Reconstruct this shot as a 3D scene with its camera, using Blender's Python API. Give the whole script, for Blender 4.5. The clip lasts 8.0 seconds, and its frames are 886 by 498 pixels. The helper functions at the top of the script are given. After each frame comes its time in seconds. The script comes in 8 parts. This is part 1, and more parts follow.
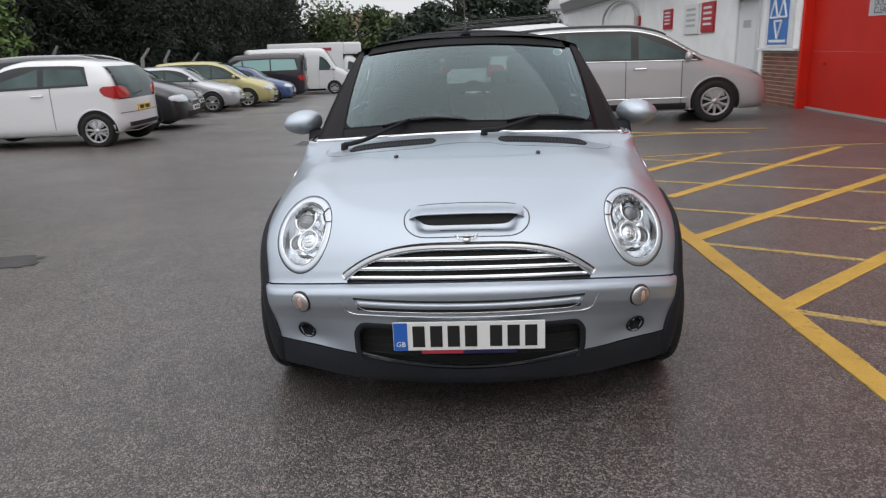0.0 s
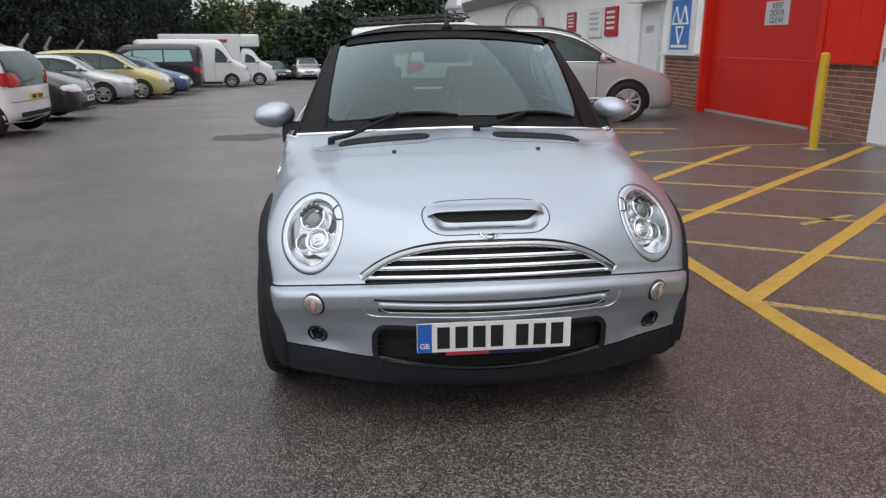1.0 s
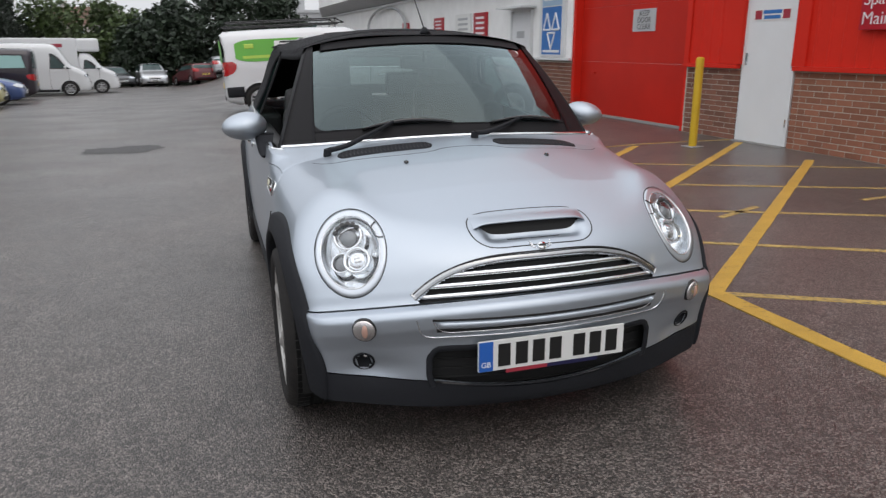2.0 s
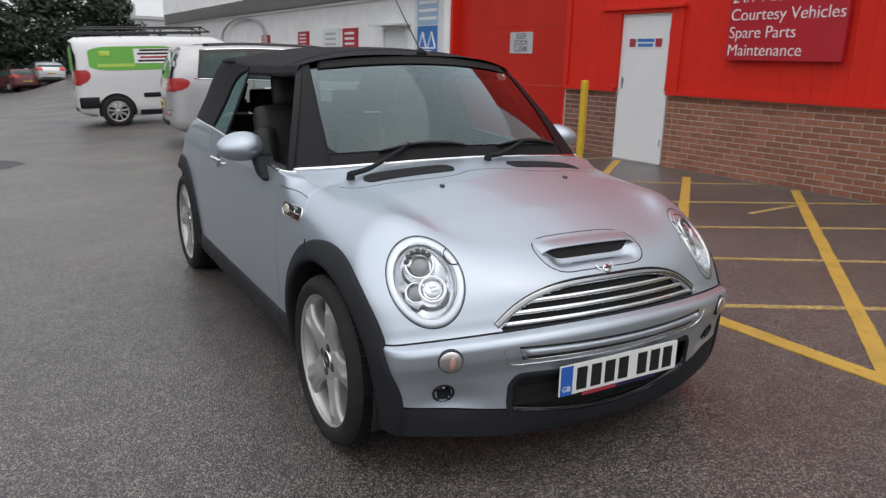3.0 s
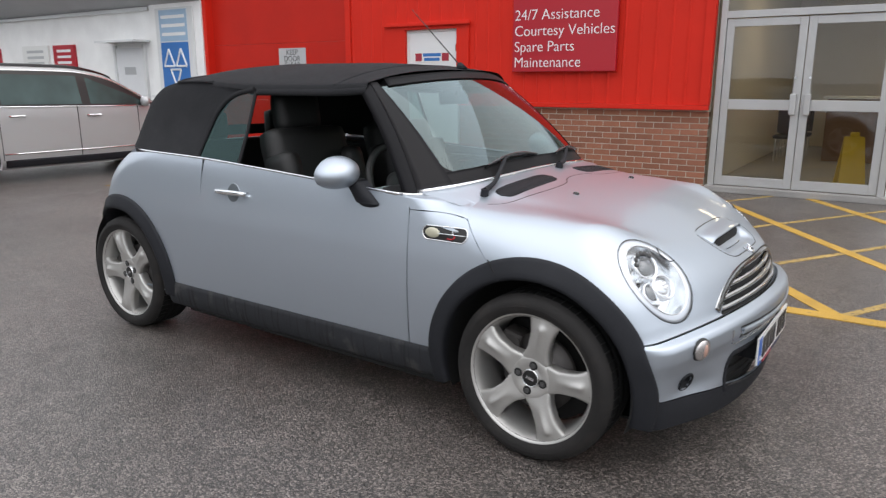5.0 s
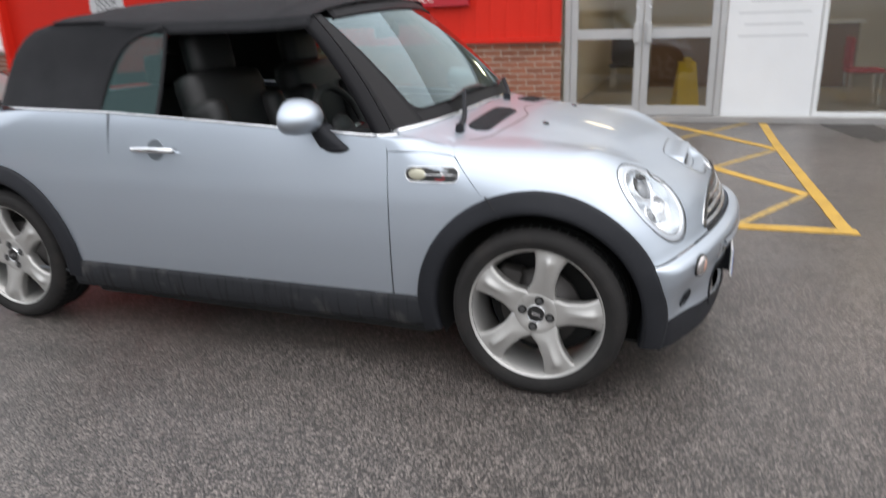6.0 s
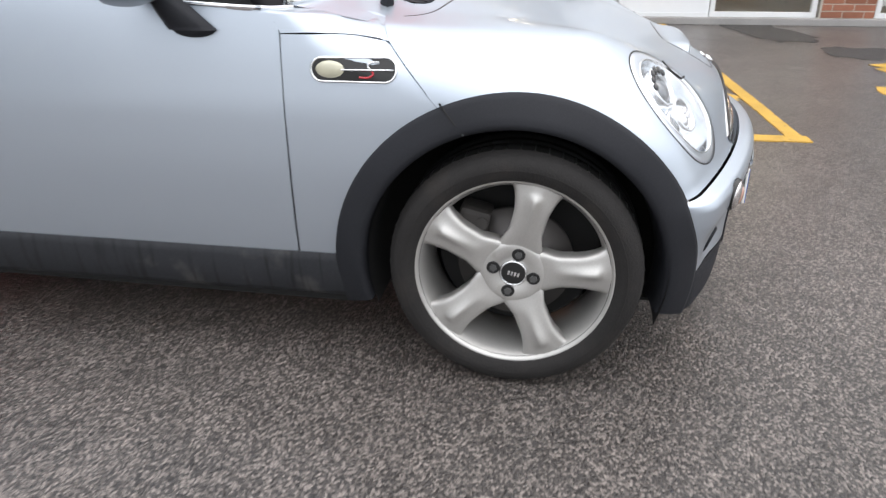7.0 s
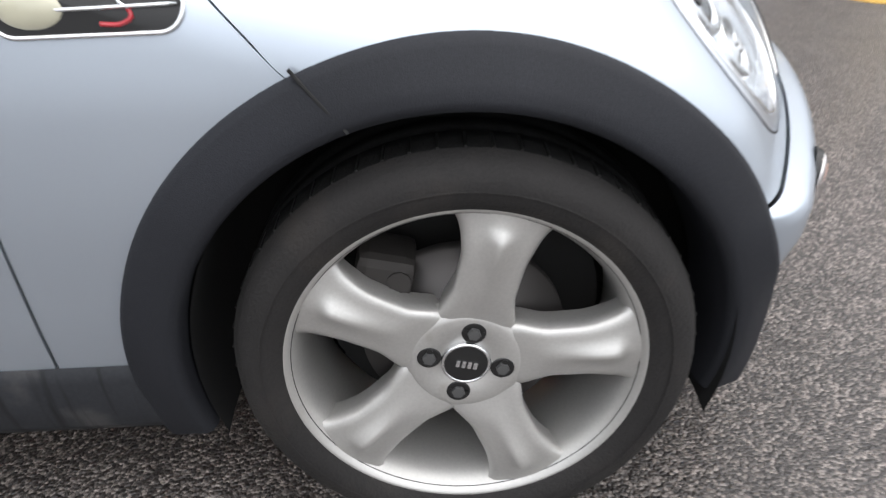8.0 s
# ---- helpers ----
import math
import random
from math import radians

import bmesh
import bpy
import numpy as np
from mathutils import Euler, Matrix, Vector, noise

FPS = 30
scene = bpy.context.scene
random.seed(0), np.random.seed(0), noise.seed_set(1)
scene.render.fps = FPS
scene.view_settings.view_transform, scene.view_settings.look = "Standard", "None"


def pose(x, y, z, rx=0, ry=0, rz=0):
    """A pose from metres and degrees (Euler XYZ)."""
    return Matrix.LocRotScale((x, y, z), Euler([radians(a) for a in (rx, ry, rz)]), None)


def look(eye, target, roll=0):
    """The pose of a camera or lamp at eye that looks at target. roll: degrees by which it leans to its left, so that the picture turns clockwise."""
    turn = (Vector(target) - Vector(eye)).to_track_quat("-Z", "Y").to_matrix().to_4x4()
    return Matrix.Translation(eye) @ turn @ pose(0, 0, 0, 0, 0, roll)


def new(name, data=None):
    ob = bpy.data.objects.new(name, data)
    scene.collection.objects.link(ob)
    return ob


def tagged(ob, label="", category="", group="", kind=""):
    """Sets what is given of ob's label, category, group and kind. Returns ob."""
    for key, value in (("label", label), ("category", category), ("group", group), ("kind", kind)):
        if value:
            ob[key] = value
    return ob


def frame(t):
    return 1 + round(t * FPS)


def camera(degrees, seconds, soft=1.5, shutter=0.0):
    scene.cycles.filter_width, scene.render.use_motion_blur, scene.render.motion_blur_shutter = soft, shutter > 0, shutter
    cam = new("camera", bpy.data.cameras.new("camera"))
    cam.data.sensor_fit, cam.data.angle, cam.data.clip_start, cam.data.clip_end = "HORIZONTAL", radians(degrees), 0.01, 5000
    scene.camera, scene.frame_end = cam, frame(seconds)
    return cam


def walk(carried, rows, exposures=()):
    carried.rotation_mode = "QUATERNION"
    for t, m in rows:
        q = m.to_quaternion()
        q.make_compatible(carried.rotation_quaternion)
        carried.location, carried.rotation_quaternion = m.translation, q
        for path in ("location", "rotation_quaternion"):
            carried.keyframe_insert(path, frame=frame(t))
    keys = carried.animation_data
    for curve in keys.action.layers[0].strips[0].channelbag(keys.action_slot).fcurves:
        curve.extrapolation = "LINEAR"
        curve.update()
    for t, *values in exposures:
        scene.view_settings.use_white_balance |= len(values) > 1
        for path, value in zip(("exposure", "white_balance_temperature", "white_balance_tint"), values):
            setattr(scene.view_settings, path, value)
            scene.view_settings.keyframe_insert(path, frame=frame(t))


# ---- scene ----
cam = camera(64.0, 8.0, soft=1.3, shutter=0.25)
PATH = [
    (0, (0.043, 1.291, 1.33), (-0.059, 3.211, 0.781), -2.2),
    (0.5, (-0.17, 1.297, 1.325), (-0.123, 3.219, 0.774), -1.1),
    (1, (-0.388, 1.38, 1.319), (-0.199, 3.29, 0.757), -0.4),
    (1.5, (-0.652, 1.497, 1.326), (-0.279, 3.377, 0.754), 0.5),
    (1.7, (-0.783, 1.53, 1.326), (-0.326, 3.393, 0.759), 0.7),
    (2.8, (-1.517, 1.916, 1.318), (-0.629, 3.635, 0.812), -0.8),
    (3, (-1.641, 1.959, 1.345), (-0.666, 3.629, 0.836), 1.6),
    (3.5, (-1.993, 2.148, 1.34), (-0.802, 3.685, 0.872), -0.3),
    (4, (-2.287, 2.447, 1.315), (-0.99, 3.896, 0.848), 0.2),
    (4.5, (-2.589, 2.734, 1.33), (-1.121, 4.005, 0.851), 1.6),
    (4.7, (-2.741, 2.862, 1.327), (-1.21, 4.062, 0.862), 0.8),
    (5.8, (-3.009, 3.595, 1.287), (-1.267, 4.44, 0.785), -0.9),
    (5.9, (-3.032, 3.609, 1.297), (-1.264, 4.382, 0.769), -1.4),
    (6, (-3.028, 3.675, 1.275), (-1.249, 4.356, 0.665), -1.8),
    (6.5, (-2.738, 3.883, 1.189), (-0.995, 4.351, 0.327), -2.4),
    (7, (-2.331, 4.091, 1.075), (-0.544, 4.407, 0.234), -0.3),
    (7.5, (-1.922, 4.19, 1.017), (-0.106, 4.201, 0.18), 2.2),
    (8, (-1.535, 4.219, 0.921), (0.181, 4.209, -0.107), -2.2),
]
walk(cam, [(t, look(eye, target, roll)) for t, eye, target, roll in PATH],
     [(0.0, 0.0), (1.5, -0.04), (3.5, 0.02), (4.5, 0.29), (6.0, 0.56), (7.0, 0.82), (8.0, 0.92)])

# ---------------- light: an overcast day ----------------
world = bpy.data.worlds.new("overcast_sky")
scene.world = world
world.use_nodes = True
wn = world.node_tree.nodes
wn.clear()
w_out = wn.new("ShaderNodeOutputWorld")
w_bg = wn.new("ShaderNodeBackground")
w_sky = wn.new("ShaderNodeTexSky")
w_sky.sky_type, w_sky.sun_disc = "NISHITA", False
w_sky.sun_elevation, w_sky.sun_rotation = radians(58), radians(160)
w_sky.air_density, w_sky.dust_density = 1.0, 5.0
w_grey = wn.new("ShaderNodeMix")
w_grey.data_type = "RGBA"
w_grey.inputs[0].default_value = 0.86
w_grey.inputs[7].default_value = (6.85, 7.0, 7.35, 1)
world.node_tree.links.new(w_sky.outputs[0], w_grey.inputs[6])
# overcast skies are brighter overhead than at the horizon
w_tc, w_sep, w_map, w_mul = wn.new("ShaderNodeTexCoord"), wn.new("ShaderNodeSeparateXYZ"), wn.new("ShaderNodeMapRange"), wn.new("ShaderNodeMix")
w_map.inputs[1].default_value, w_map.inputs[2].default_value = 0.0, 1.0
w_map.inputs[3].default_value, w_map.inputs[4].default_value = 0.86, 1.30
w_mul.data_type, w_mul.blend_type = "RGBA", "MULTIPLY"
w_mul.inputs[0].default_value = 1.0
world.node_tree.links.new(w_tc.outputs["Generated"], w_sep.inputs[0])
world.node_tree.links.new(w_sep.outputs[2], w_map.inputs[0])
world.node_tree.links.new(w_map.outputs[0], w_mul.inputs[7])
world.node_tree.links.new(w_grey.outputs[2], w_mul.inputs[6])
world.node_tree.links.new(w_mul.outputs[2], w_bg.inputs[0])
world.node_tree.links.new(w_bg.outputs[0], w_out.inputs[0])
w_bg.inputs[1].default_value = 0.142
sun = new("sun", bpy.data.lights.new("sun", "SUN"))
sun.data.energy, sun.data.angle, sun.data.color = 0.8, radians(90), (1.0, 0.97, 0.94)
sun.matrix_world = look((-6, 0, 16), (0, 4, 0))

# ---------------- materials ----------------
def mat(name, color, rough=0.5, metal=0.0, vary=0.0, grain=0.0, scale=8.0, bump=0.0, bump_scale=60.0,
        coat=0.0, island=0.0, spec=0.5, dirt=None, dirt_scale=2.0, dirt_at=0.55):
    """A surface with a base colour, mottling at two scales, relief and optional dirt."""
    m = bpy.data.materials.new(name)
    m.use_nodes = True
    nt = m.node_tree
    b = nt.nodes["Principled BSDF"]
    b.inputs["Roughness"].default_value = rough
    b.inputs["Metallic"].default_value = metal
    b.inputs["Specular IOR Level"].default_value = spec
    if coat:
        b.inputs["Coat Weight"].default_value = coat
        b.inputs["Coat Roughness"].default_value = 0.03
    tc = nt.nodes.new("ShaderNodeTexCoord")
    rgb = nt.nodes.new("ShaderNodeRGB")
    rgb.outputs[0].default_value = (*color, 1)
    out = rgb.outputs[0]

    def noise_tex(s, detail=4.0):
        n = nt.nodes.new("ShaderNodeTexNoise")
        n.inputs["Scale"].default_value, n.inputs["Detail"].default_value = s, detail
        nt.links.new(tc.outputs["Object"], n.inputs["Vector"])
        return n.outputs["Fac"]

    def value_shift(out, fac, amount):
        mr = nt.nodes.new("ShaderNodeMapRange")
        mr.inputs[1].default_value, mr.inputs[2].default_value = 0.25, 0.75
        mr.inputs[3].default_value, mr.inputs[4].default_value = 1 - amount, 1 + amount
        nt.links.new(fac, mr.inputs[0])
        hsv = nt.nodes.new("ShaderNodeHueSaturation")
        nt.links.new(mr.outputs[0], hsv.inputs["Value"])
        nt.links.new(out, hsv.inputs["Color"])
        return hsv.outputs[0]

    if vary:
        out = value_shift(out, noise_tex(scale * 0.15), vary)
    if grain:
        out = value_shift(out, noise_tex(scale * 6), grain)
    if island:
        oi = nt.nodes.new("ShaderNodeObjectInfo")
        out = value_shift(out, oi.outputs["Random"], island)
    if dirt:
        r = nt.nodes.new("ShaderNodeMapRange")
        r.inputs[1].default_value, r.inputs[2].default_value = dirt_at, dirt_at + 0.2
        nt.links.new(noise_tex(dirt_scale, 6.0), r.inputs[0])
        mx = nt.nodes.new("ShaderNodeMix")
        mx.data_type = "RGBA"
        mx.inputs[7].default_value = (*dirt, 1)
        nt.links.new(r.outputs[0], mx.inputs[0])
        nt.links.new(out, mx.inputs[6])
        out = mx.outputs[2]
    nt.links.new(out, b.inputs["Base Color"])
    if bump:
        bp = nt.nodes.new("ShaderNodeBump")
        bp.inputs["Strength"].default_value, bp.inputs["Distance"].default_value = bump, 0.01
        nt.links.new(noise_tex(bump_scale, 5.0), bp.inputs["Height"])
        nt.links.new(bp.outputs[0], b.inputs["Normal"])
    return m


def glass(name, tint=(0.75, 0.85, 0.82), rough=0.0, clear=0.8, film=0.07, sheen=(1, 1, 1), edge=0.85, power=4.0):
    """Thin pane: mostly see-through, with a mirror-like film that strengthens at glancing angles."""
    m = bpy.data.materials.new(name)
    m.use_nodes = True
    nt = m.node_tree
    nt.nodes.clear()
    o = nt.nodes.new("ShaderNodeOutputMaterial")
    tr = nt.nodes.new("ShaderNodeBsdfTransparent")
    tr.inputs[0].default_value = (*[c * clear for c in tint], 1)
    gl = nt.nodes.new("ShaderNodeBsdfGlossy")
    gl.inputs["Roughness"].default_value = rough
    gl.inputs["Color"].default_value = (*sheen, 1)
    lw = nt.nodes.new("ShaderNodeLayerWeight")
    lw.inputs[0].default_value = 0.5
    pw = nt.nodes.new("ShaderNodeMath")
    pw.operation, pw.inputs[1].default_value = "POWER", power
    k = nt.nodes.new("ShaderNodeMath")
    k.operation, k.inputs[1].default_value, k.inputs[2].default_value = "MULTIPLY_ADD", edge, film
    k.use_clamp = True
    mx = nt.nodes.new("ShaderNodeMixShader")
    nt.links.new(lw.outputs["Facing"], pw.inputs[0])
    nt.links.new(pw.outputs[0], k.inputs[0])
    nt.links.new(k.outputs[0], mx.inputs[0])
    nt.links.new(tr.outputs[0], mx.inputs[1])
    nt.links.new(gl.outputs[0], mx.inputs[2])
    nt.links.new(mx.outputs[0], o.inputs[0])
    return m


def asphalt_mat():
    """Coated chippings: pale and dark stones in tar, large damp and worn patches."""
    m = mat("asphalt", (0.05, 0.05, 0.05), rough=0.6)
    nt = m.node_tree
    b = nt.nodes["Principled BSDF"]
    tc = nt.nodes.new("ShaderNodeTexCoord")

    def vor(s, feature="F1"):
        v = nt.nodes.new("ShaderNodeTexVoronoi")
        v.feature = feature
        v.inputs["Scale"].default_value = s
        nt.links.new(tc.outputs["Object"], v.inputs["Vector"])
        return v

    def noi(s, d=5.0):
        n = nt.nodes.new("ShaderNodeTexNoise")
        n.inputs["Scale"].default_value, n.inputs["Detail"].default_value = s, d
        nt.links.new(tc.outputs["Object"], n.inputs["Vector"])
        return n.outputs["Fac"]

    cells = vor(165)
    ramp = nt.nodes.new("ShaderNodeValToRGB")
    ramp.color_ramp.elements[0].color = (0.020, 0.0175, 0.0165, 1)
    ramp.color_ramp.elements[1].color = (0.27, 0.235, 0.212, 1)
    ramp.color_ramp.elements[1].position = 1.0
    e = ramp.color_ramp.elements.new(0.55)
    e.color = (0.066, 0.0565, 0.0515, 1)
    sep = nt.nodes.new("ShaderNodeSeparateColor")
    nt.links.new(cells.outputs["Color"], sep.inputs[0])
    nt.links.new(sep.outputs[0], ramp.inputs[0])
    big = nt.nodes.new("ShaderNodeMapRange")
    big.inputs[1].default_value, big.inputs[2].default_value = 0.3, 0.7
    big.inputs[3].default_value, big.inputs[4].default_value = 0.78, 1.22
    nt.links.new(noi(0.55), big.inputs[0])
    fine = nt.nodes.new("ShaderNodeMapRange")
    fine.inputs[1].default_value, fine.inputs[2].default_value = 0.3, 0.7
    fine.inputs[3].default_value, fine.inputs[4].default_value = 0.8, 1.2
    nt.links.new(noi(7.0), fine.inputs[0])
    mul = nt.nodes.new("ShaderNodeMath")
    mul.operation = "MULTIPLY"
    nt.links.new(big.outputs[0], mul.inputs[0])
    nt.links.new(fine.outputs[0], mul.inputs[1])
    hsv = nt.nodes.new("ShaderNodeHueSaturation")
    nt.links.new(ramp.outputs[0], hsv.inputs["Color"])
    nt.links.new(mul.outputs[0], hsv.inputs["Value"])
    nt.links.new(hsv.outputs[0], b.inputs["Base Color"])
    rr = nt.nodes.new("ShaderNodeMapRange")
    rr.inputs[1].default_value, rr.inputs[2].default_value = 0.35, 0.65
    rr.inputs[3].default_value, rr.inputs[4].default_value = 0.33, 0.49
    nt.links.new(noi(0.8), rr.inputs[0])
    nt.links.new(rr.outputs[0], b.inputs["Roughness"])
    # a thin film of damp over the stones
    b.inputs["Coat Weight"].default_value, b.inputs["Coat Roughness"].default_value = 0.35, 0.28
    bp = nt.nodes.new("ShaderNodeBump")
    bp.inputs["Strength"].default_value, bp.inputs["Distance"].default_value = 0.9, 0.006
    bp.invert = True
    nt.links.new(cells.outputs["Distance"], bp.inputs["Height"])
    nt.links.new(bp.outputs[0], b.inputs["Normal"])
    return m


M_ASPHALT = asphalt_mat()
M_SILVER = mat("silver_metallic_paint", (0.465, 0.515, 0.575), 0.40, 0.80, coat=0.42, grain=0.03, scale=300)
M_BLACKPL = mat("black_trim_plastic", (0.0165, 0.0175, 0.021), 0.65, 0, spec=0.2, vary=0.15, grain=0.12, scale=40, bump=0.15, bump_scale=500)
M_SILL = mat("dusty_sill_plastic", (0.024, 0.0255, 0.029), 0.62, 0, spec=0.22, vary=0.2, grain=0.15, scale=30, dirt=(0.075, 0.072, 0.07), dirt_scale=9, dirt_at=0.55)


def streak(m, scale, color, at=0.52, span=0.12):
    """Runs of dirt down a face: noise drawn out along z."""
    nt = m.node_tree
    b = nt.nodes["Principled BSDF"]
    tc, mp, n, r, mx = (nt.nodes.new(k) for k in ("ShaderNodeTexCoord", "ShaderNodeMapping", "ShaderNodeTexNoise", "ShaderNodeMapRange", "ShaderNodeMix"))
    mp.inputs["Scale"].default_value = scale
    n.inputs["Scale"].default_value, n.inputs["Detail"].default_value = 1.0, 5.0
    r.inputs[1].default_value, r.inputs[2].default_value = at, at + span
    mx.data_type = "RGBA"
    mx.inputs[7].default_value = (*color, 1)
    src = b.inputs["Base Color"].links[0].from_socket
    nt.links.new(tc.outputs["Object"], mp.inputs["Vector"])
    nt.links.new(mp.outputs[0], n.inputs["Vector"])
    nt.links.new(n.outputs["Fac"], r.inputs[0])
    nt.links.new(r.outputs[0], mx.inputs[0])
    nt.links.new(src, mx.inputs[6])
    nt.links.new(mx.outputs[2], b.inputs["Base Color"])


streak(M_SILL, (1, 55, 3.0), (0.012, 0.012, 0.013), 0.54, 0.10)
M_GLOSSBLACK = mat("gloss_black", (0.012, 0.012, 0.013), 0.18, 0, coat=0.5)
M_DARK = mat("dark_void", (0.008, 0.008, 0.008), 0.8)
M_CABIN = mat("cabin_black_plastic", (0.018, 0.018, 0.019), 0.6, vary=0.15, scale=20, bump=0.1, bump_scale=400)
M_LEATHER = mat("black_leather", (0.009, 0.0088, 0.0088), 0.55, vary=0.2, scale=30, bump=0.2, bump_scale=150)
M_FABRIC = mat("soft_top_fabric", (0.021, 0.0215, 0.024), 0.9, spec=0.25, vary=0.18, grain=0.25, scale=60, bump=0.5, bump_scale=900)
M_CHROME = mat("chrome", (0.82, 0.83, 0.84), 0.10, 1.0, vary=0.04, scale=40)
M_FRAMECHROME = mat("darkened_chrome", (0.42, 0.43, 0.44), 0.14, 1.0, vary=0.05, scale=40)
M_REFLECTOR = mat("lamp_reflector", (0.86, 0.88, 0.90), 0.16, 1.0, vary=0.05, scale=90)
M_ALLOY = mat("painted_alloy", (0.49, 0.48, 0.46), 0.42, 0.65, coat=0.2, vary=0.06, grain=0.05, scale=40, dirt=(0.30, 0.27, 0.23), dirt_scale=14, dirt_at=0.62)
M_TYRE = mat("tyre_rubber", (0.016, 0.0148, 0.0143), 0.8, spec=0.35, vary=0.2, grain=0.2, scale=50, bump=0.25, bump_scale=200, dirt=(0.028, 0.0245, 0.022), dirt_scale=10, dirt_at=0.5)
# tyre rubber darkened to put the arch's shade into the tread
M_SHADETREAD = mat("tread_rubber", (0.008, 0.008, 0.008), 0.85, spec=0.25, vary=0.2, scale=50, bump=0.2, bump_scale=200)
M_DISC = mat("brake_disc_steel", (0.075, 0.07, 0.068), 0.45, 0.7, vary=0.1, scale=60)
M_CAST = mat("cast_iron", (0.035, 0.032, 0.03), 0.7, 0.3, vary=0.3, scale=50)
M_GLASS = glass("window_glass")
M_SHOPGLASS = glass("shop_window_glass", (0.92, 0.93, 0.92), clear=0.92, film=0.04, edge=0.45)
M_PILLAR = mat("pillar_black", (0.008, 0.0076, 0.009), 0.5, spec=0.18, vary=0.1, scale=20)
M_QGLASS = glass("green_quarter_glass", (0.30, 0.50, 0.47), clear=0.7, film=0.06, sheen=(0.6, 0.9, 0.88), edge=0.3)
M_SCREEN = glass("windscreen_glass", (0.66, 0.82, 0.81), clear=0.48, film=0.06, sheen=(0.80, 0.97, 1.0), edge=1.0, power=2.4)
M_LENS = glass("clear_lens", (0.95, 0.96, 0.97), clear=0.97, film=0.05)
M_PLATE = mat("white_plate_plastic", (0.78, 0.78, 0.76), 0.3, vary=0.03)
M_PLATEYEL = mat("yellow_plate_plastic", (0.75, 0.55, 0.08), 0.3, vary=0.03)
M_INK = mat("black_ink", (0.01, 0.01, 0.01), 0.4)
M_BLUE = mat("plate_blue", (0.02, 0.12, 0.48), 0.35, vary=0.05)
M_NAVY = mat("navy_print", (0.012, 0.012, 0.06), 0.4)
M_REDPRINT = mat("red_print", (0.35, 0.03, 0.05), 0.4)
M_EMBLEM = mat("red_enamel", (0.40, 0.02, 0.03), 0.25, coat=0.6)
M_AMBERLENS = mat("indicator_reflector", (0.66, 0.63, 0.62), 0.22, 0.9, vary=0.3, grain=0.3, scale=60, coat=1.0)
M_BULB = mat("pinkish_bulb", (0.55, 0.33, 0.26), 0.15, 0.2, coat=1.0)
M_CREAM = mat("aged_side_lamp_lens", (0.52, 0.50, 0.38), 0.25, vary=0.12, scale=120, coat=0.8)
M_YELLOW = mat("yellow_road_paint", (0.50, 0.305, 0.05), 0.62, vary=0.16, grain=0.22, scale=30, bump=0.5, bump_scale=160,
               dirt=(0.12, 0.09, 0.05), dirt_scale=26, dirt_at=0.60)
M_YELLOWOLD = mat("worn_yellow_road_paint", (0.42, 0.29, 0.09), 0.65, vary=0.2, grain=0.25, scale=30, bump=0.5, bump_scale=160,
                  dirt=(0.09, 0.08, 0.07), dirt_scale=30, dirt_at=0.50)
M_BRICK = mat("red_brick", (0.28, 0.112, 0.066), 0.85, vary=0.10, grain=0.22, scale=22, island=0.16, bump=0.5, bump_scale=90)
M_BRICKD = mat("brown_brick", (0.20, 0.085, 0.056), 0.85, vary=0.12, grain=0.2, scale=22, island=0.18, bump=0.5, bump_scale=90)
M_MORTAR = mat("mortar", (0.47, 0.43, 0.37), 0.9, vary=0.15, grain=0.2, scale=30, bump=0.4, bump_scale=120)
M_RED = mat("red_painted_steel", (0.62, 0.022, 0.010), 0.55, spec=0.22, vary=0.07, grain=0.03, scale=10, dirt=(0.42, 0.03, 0.02), dirt_scale=1.5, dirt_at=0.62)
M_REDDOOR = mat("red_shutter_paint", (0.50, 0.018, 0.009), 0.45, spec=0.25, vary=0.08, grain=0.03, scale=10)
M_REDSIGN = mat("crimson_sign_board", (0.42, 0.010, 0.022), 0.35, vary=0.04)
M_WHITE = mat("white_render", (0.88, 0.88, 0.87), 0.7, vary=0.06, grain=0.05, scale=14, bump=0.15, bump_scale=80)
M_WHITEDOOR = mat("white_door_paint", (0.74, 0.75, 0.76), 0.45, vary=0.04, grain=0.03, scale=12)
M_SOFFIT = mat("grey_fascia", (0.44, 0.45, 0.46), 0.6, vary=0.08, scale=6)
M_ALU = mat("brushed_aluminium", (0.46, 0.46, 0.46), 0.42, 0.35, vary=0.06, grain=0.05, scale=20)
M_UPVC = mat("white_frame_plastic", (0.70, 0.71, 0.71), 0.35, vary=0.04)
M_PALEGREY = mat("pale_grey_print", (0.46, 0.47, 0.48), 0.5)
M_FAINT = mat("faint_grey_print", (0.60, 0.61, 0.62), 0.5)
M_WHITEINK = mat("white_letters", (0.80, 0.80, 0.80), 0.4)
M_BLUESIGN = mat("blue_sign", (0.04, 0.17, 0.48), 0.35, vary=0.05)
M_BOLLARD = mat("yellow_bollard_paint", (0.62, 0.40, 0.02), 0.4, vary=0.1, grain=0.08, scale=20, dirt=(0.2, 0.14, 0.05), dirt_scale=12, dirt_at=0.66)
M_CONCRETE = mat("concrete", (0.30, 0.29, 0.28), 0.85, vary=0.15, grain=0.12, scale=12, bump=0.3, bump_scale=90)
M_TARPATCH = mat("fresh_tar_patch", (0.045, 0.043, 0.042), 0.55, vary=0.2, grain=0.3, scale=60, bump=0.8, bump_scale=180)
M_SHOPFLOOR = mat("shop_floor_tile", (0.26, 0.24, 0.22), 0.5, vary=0.1)
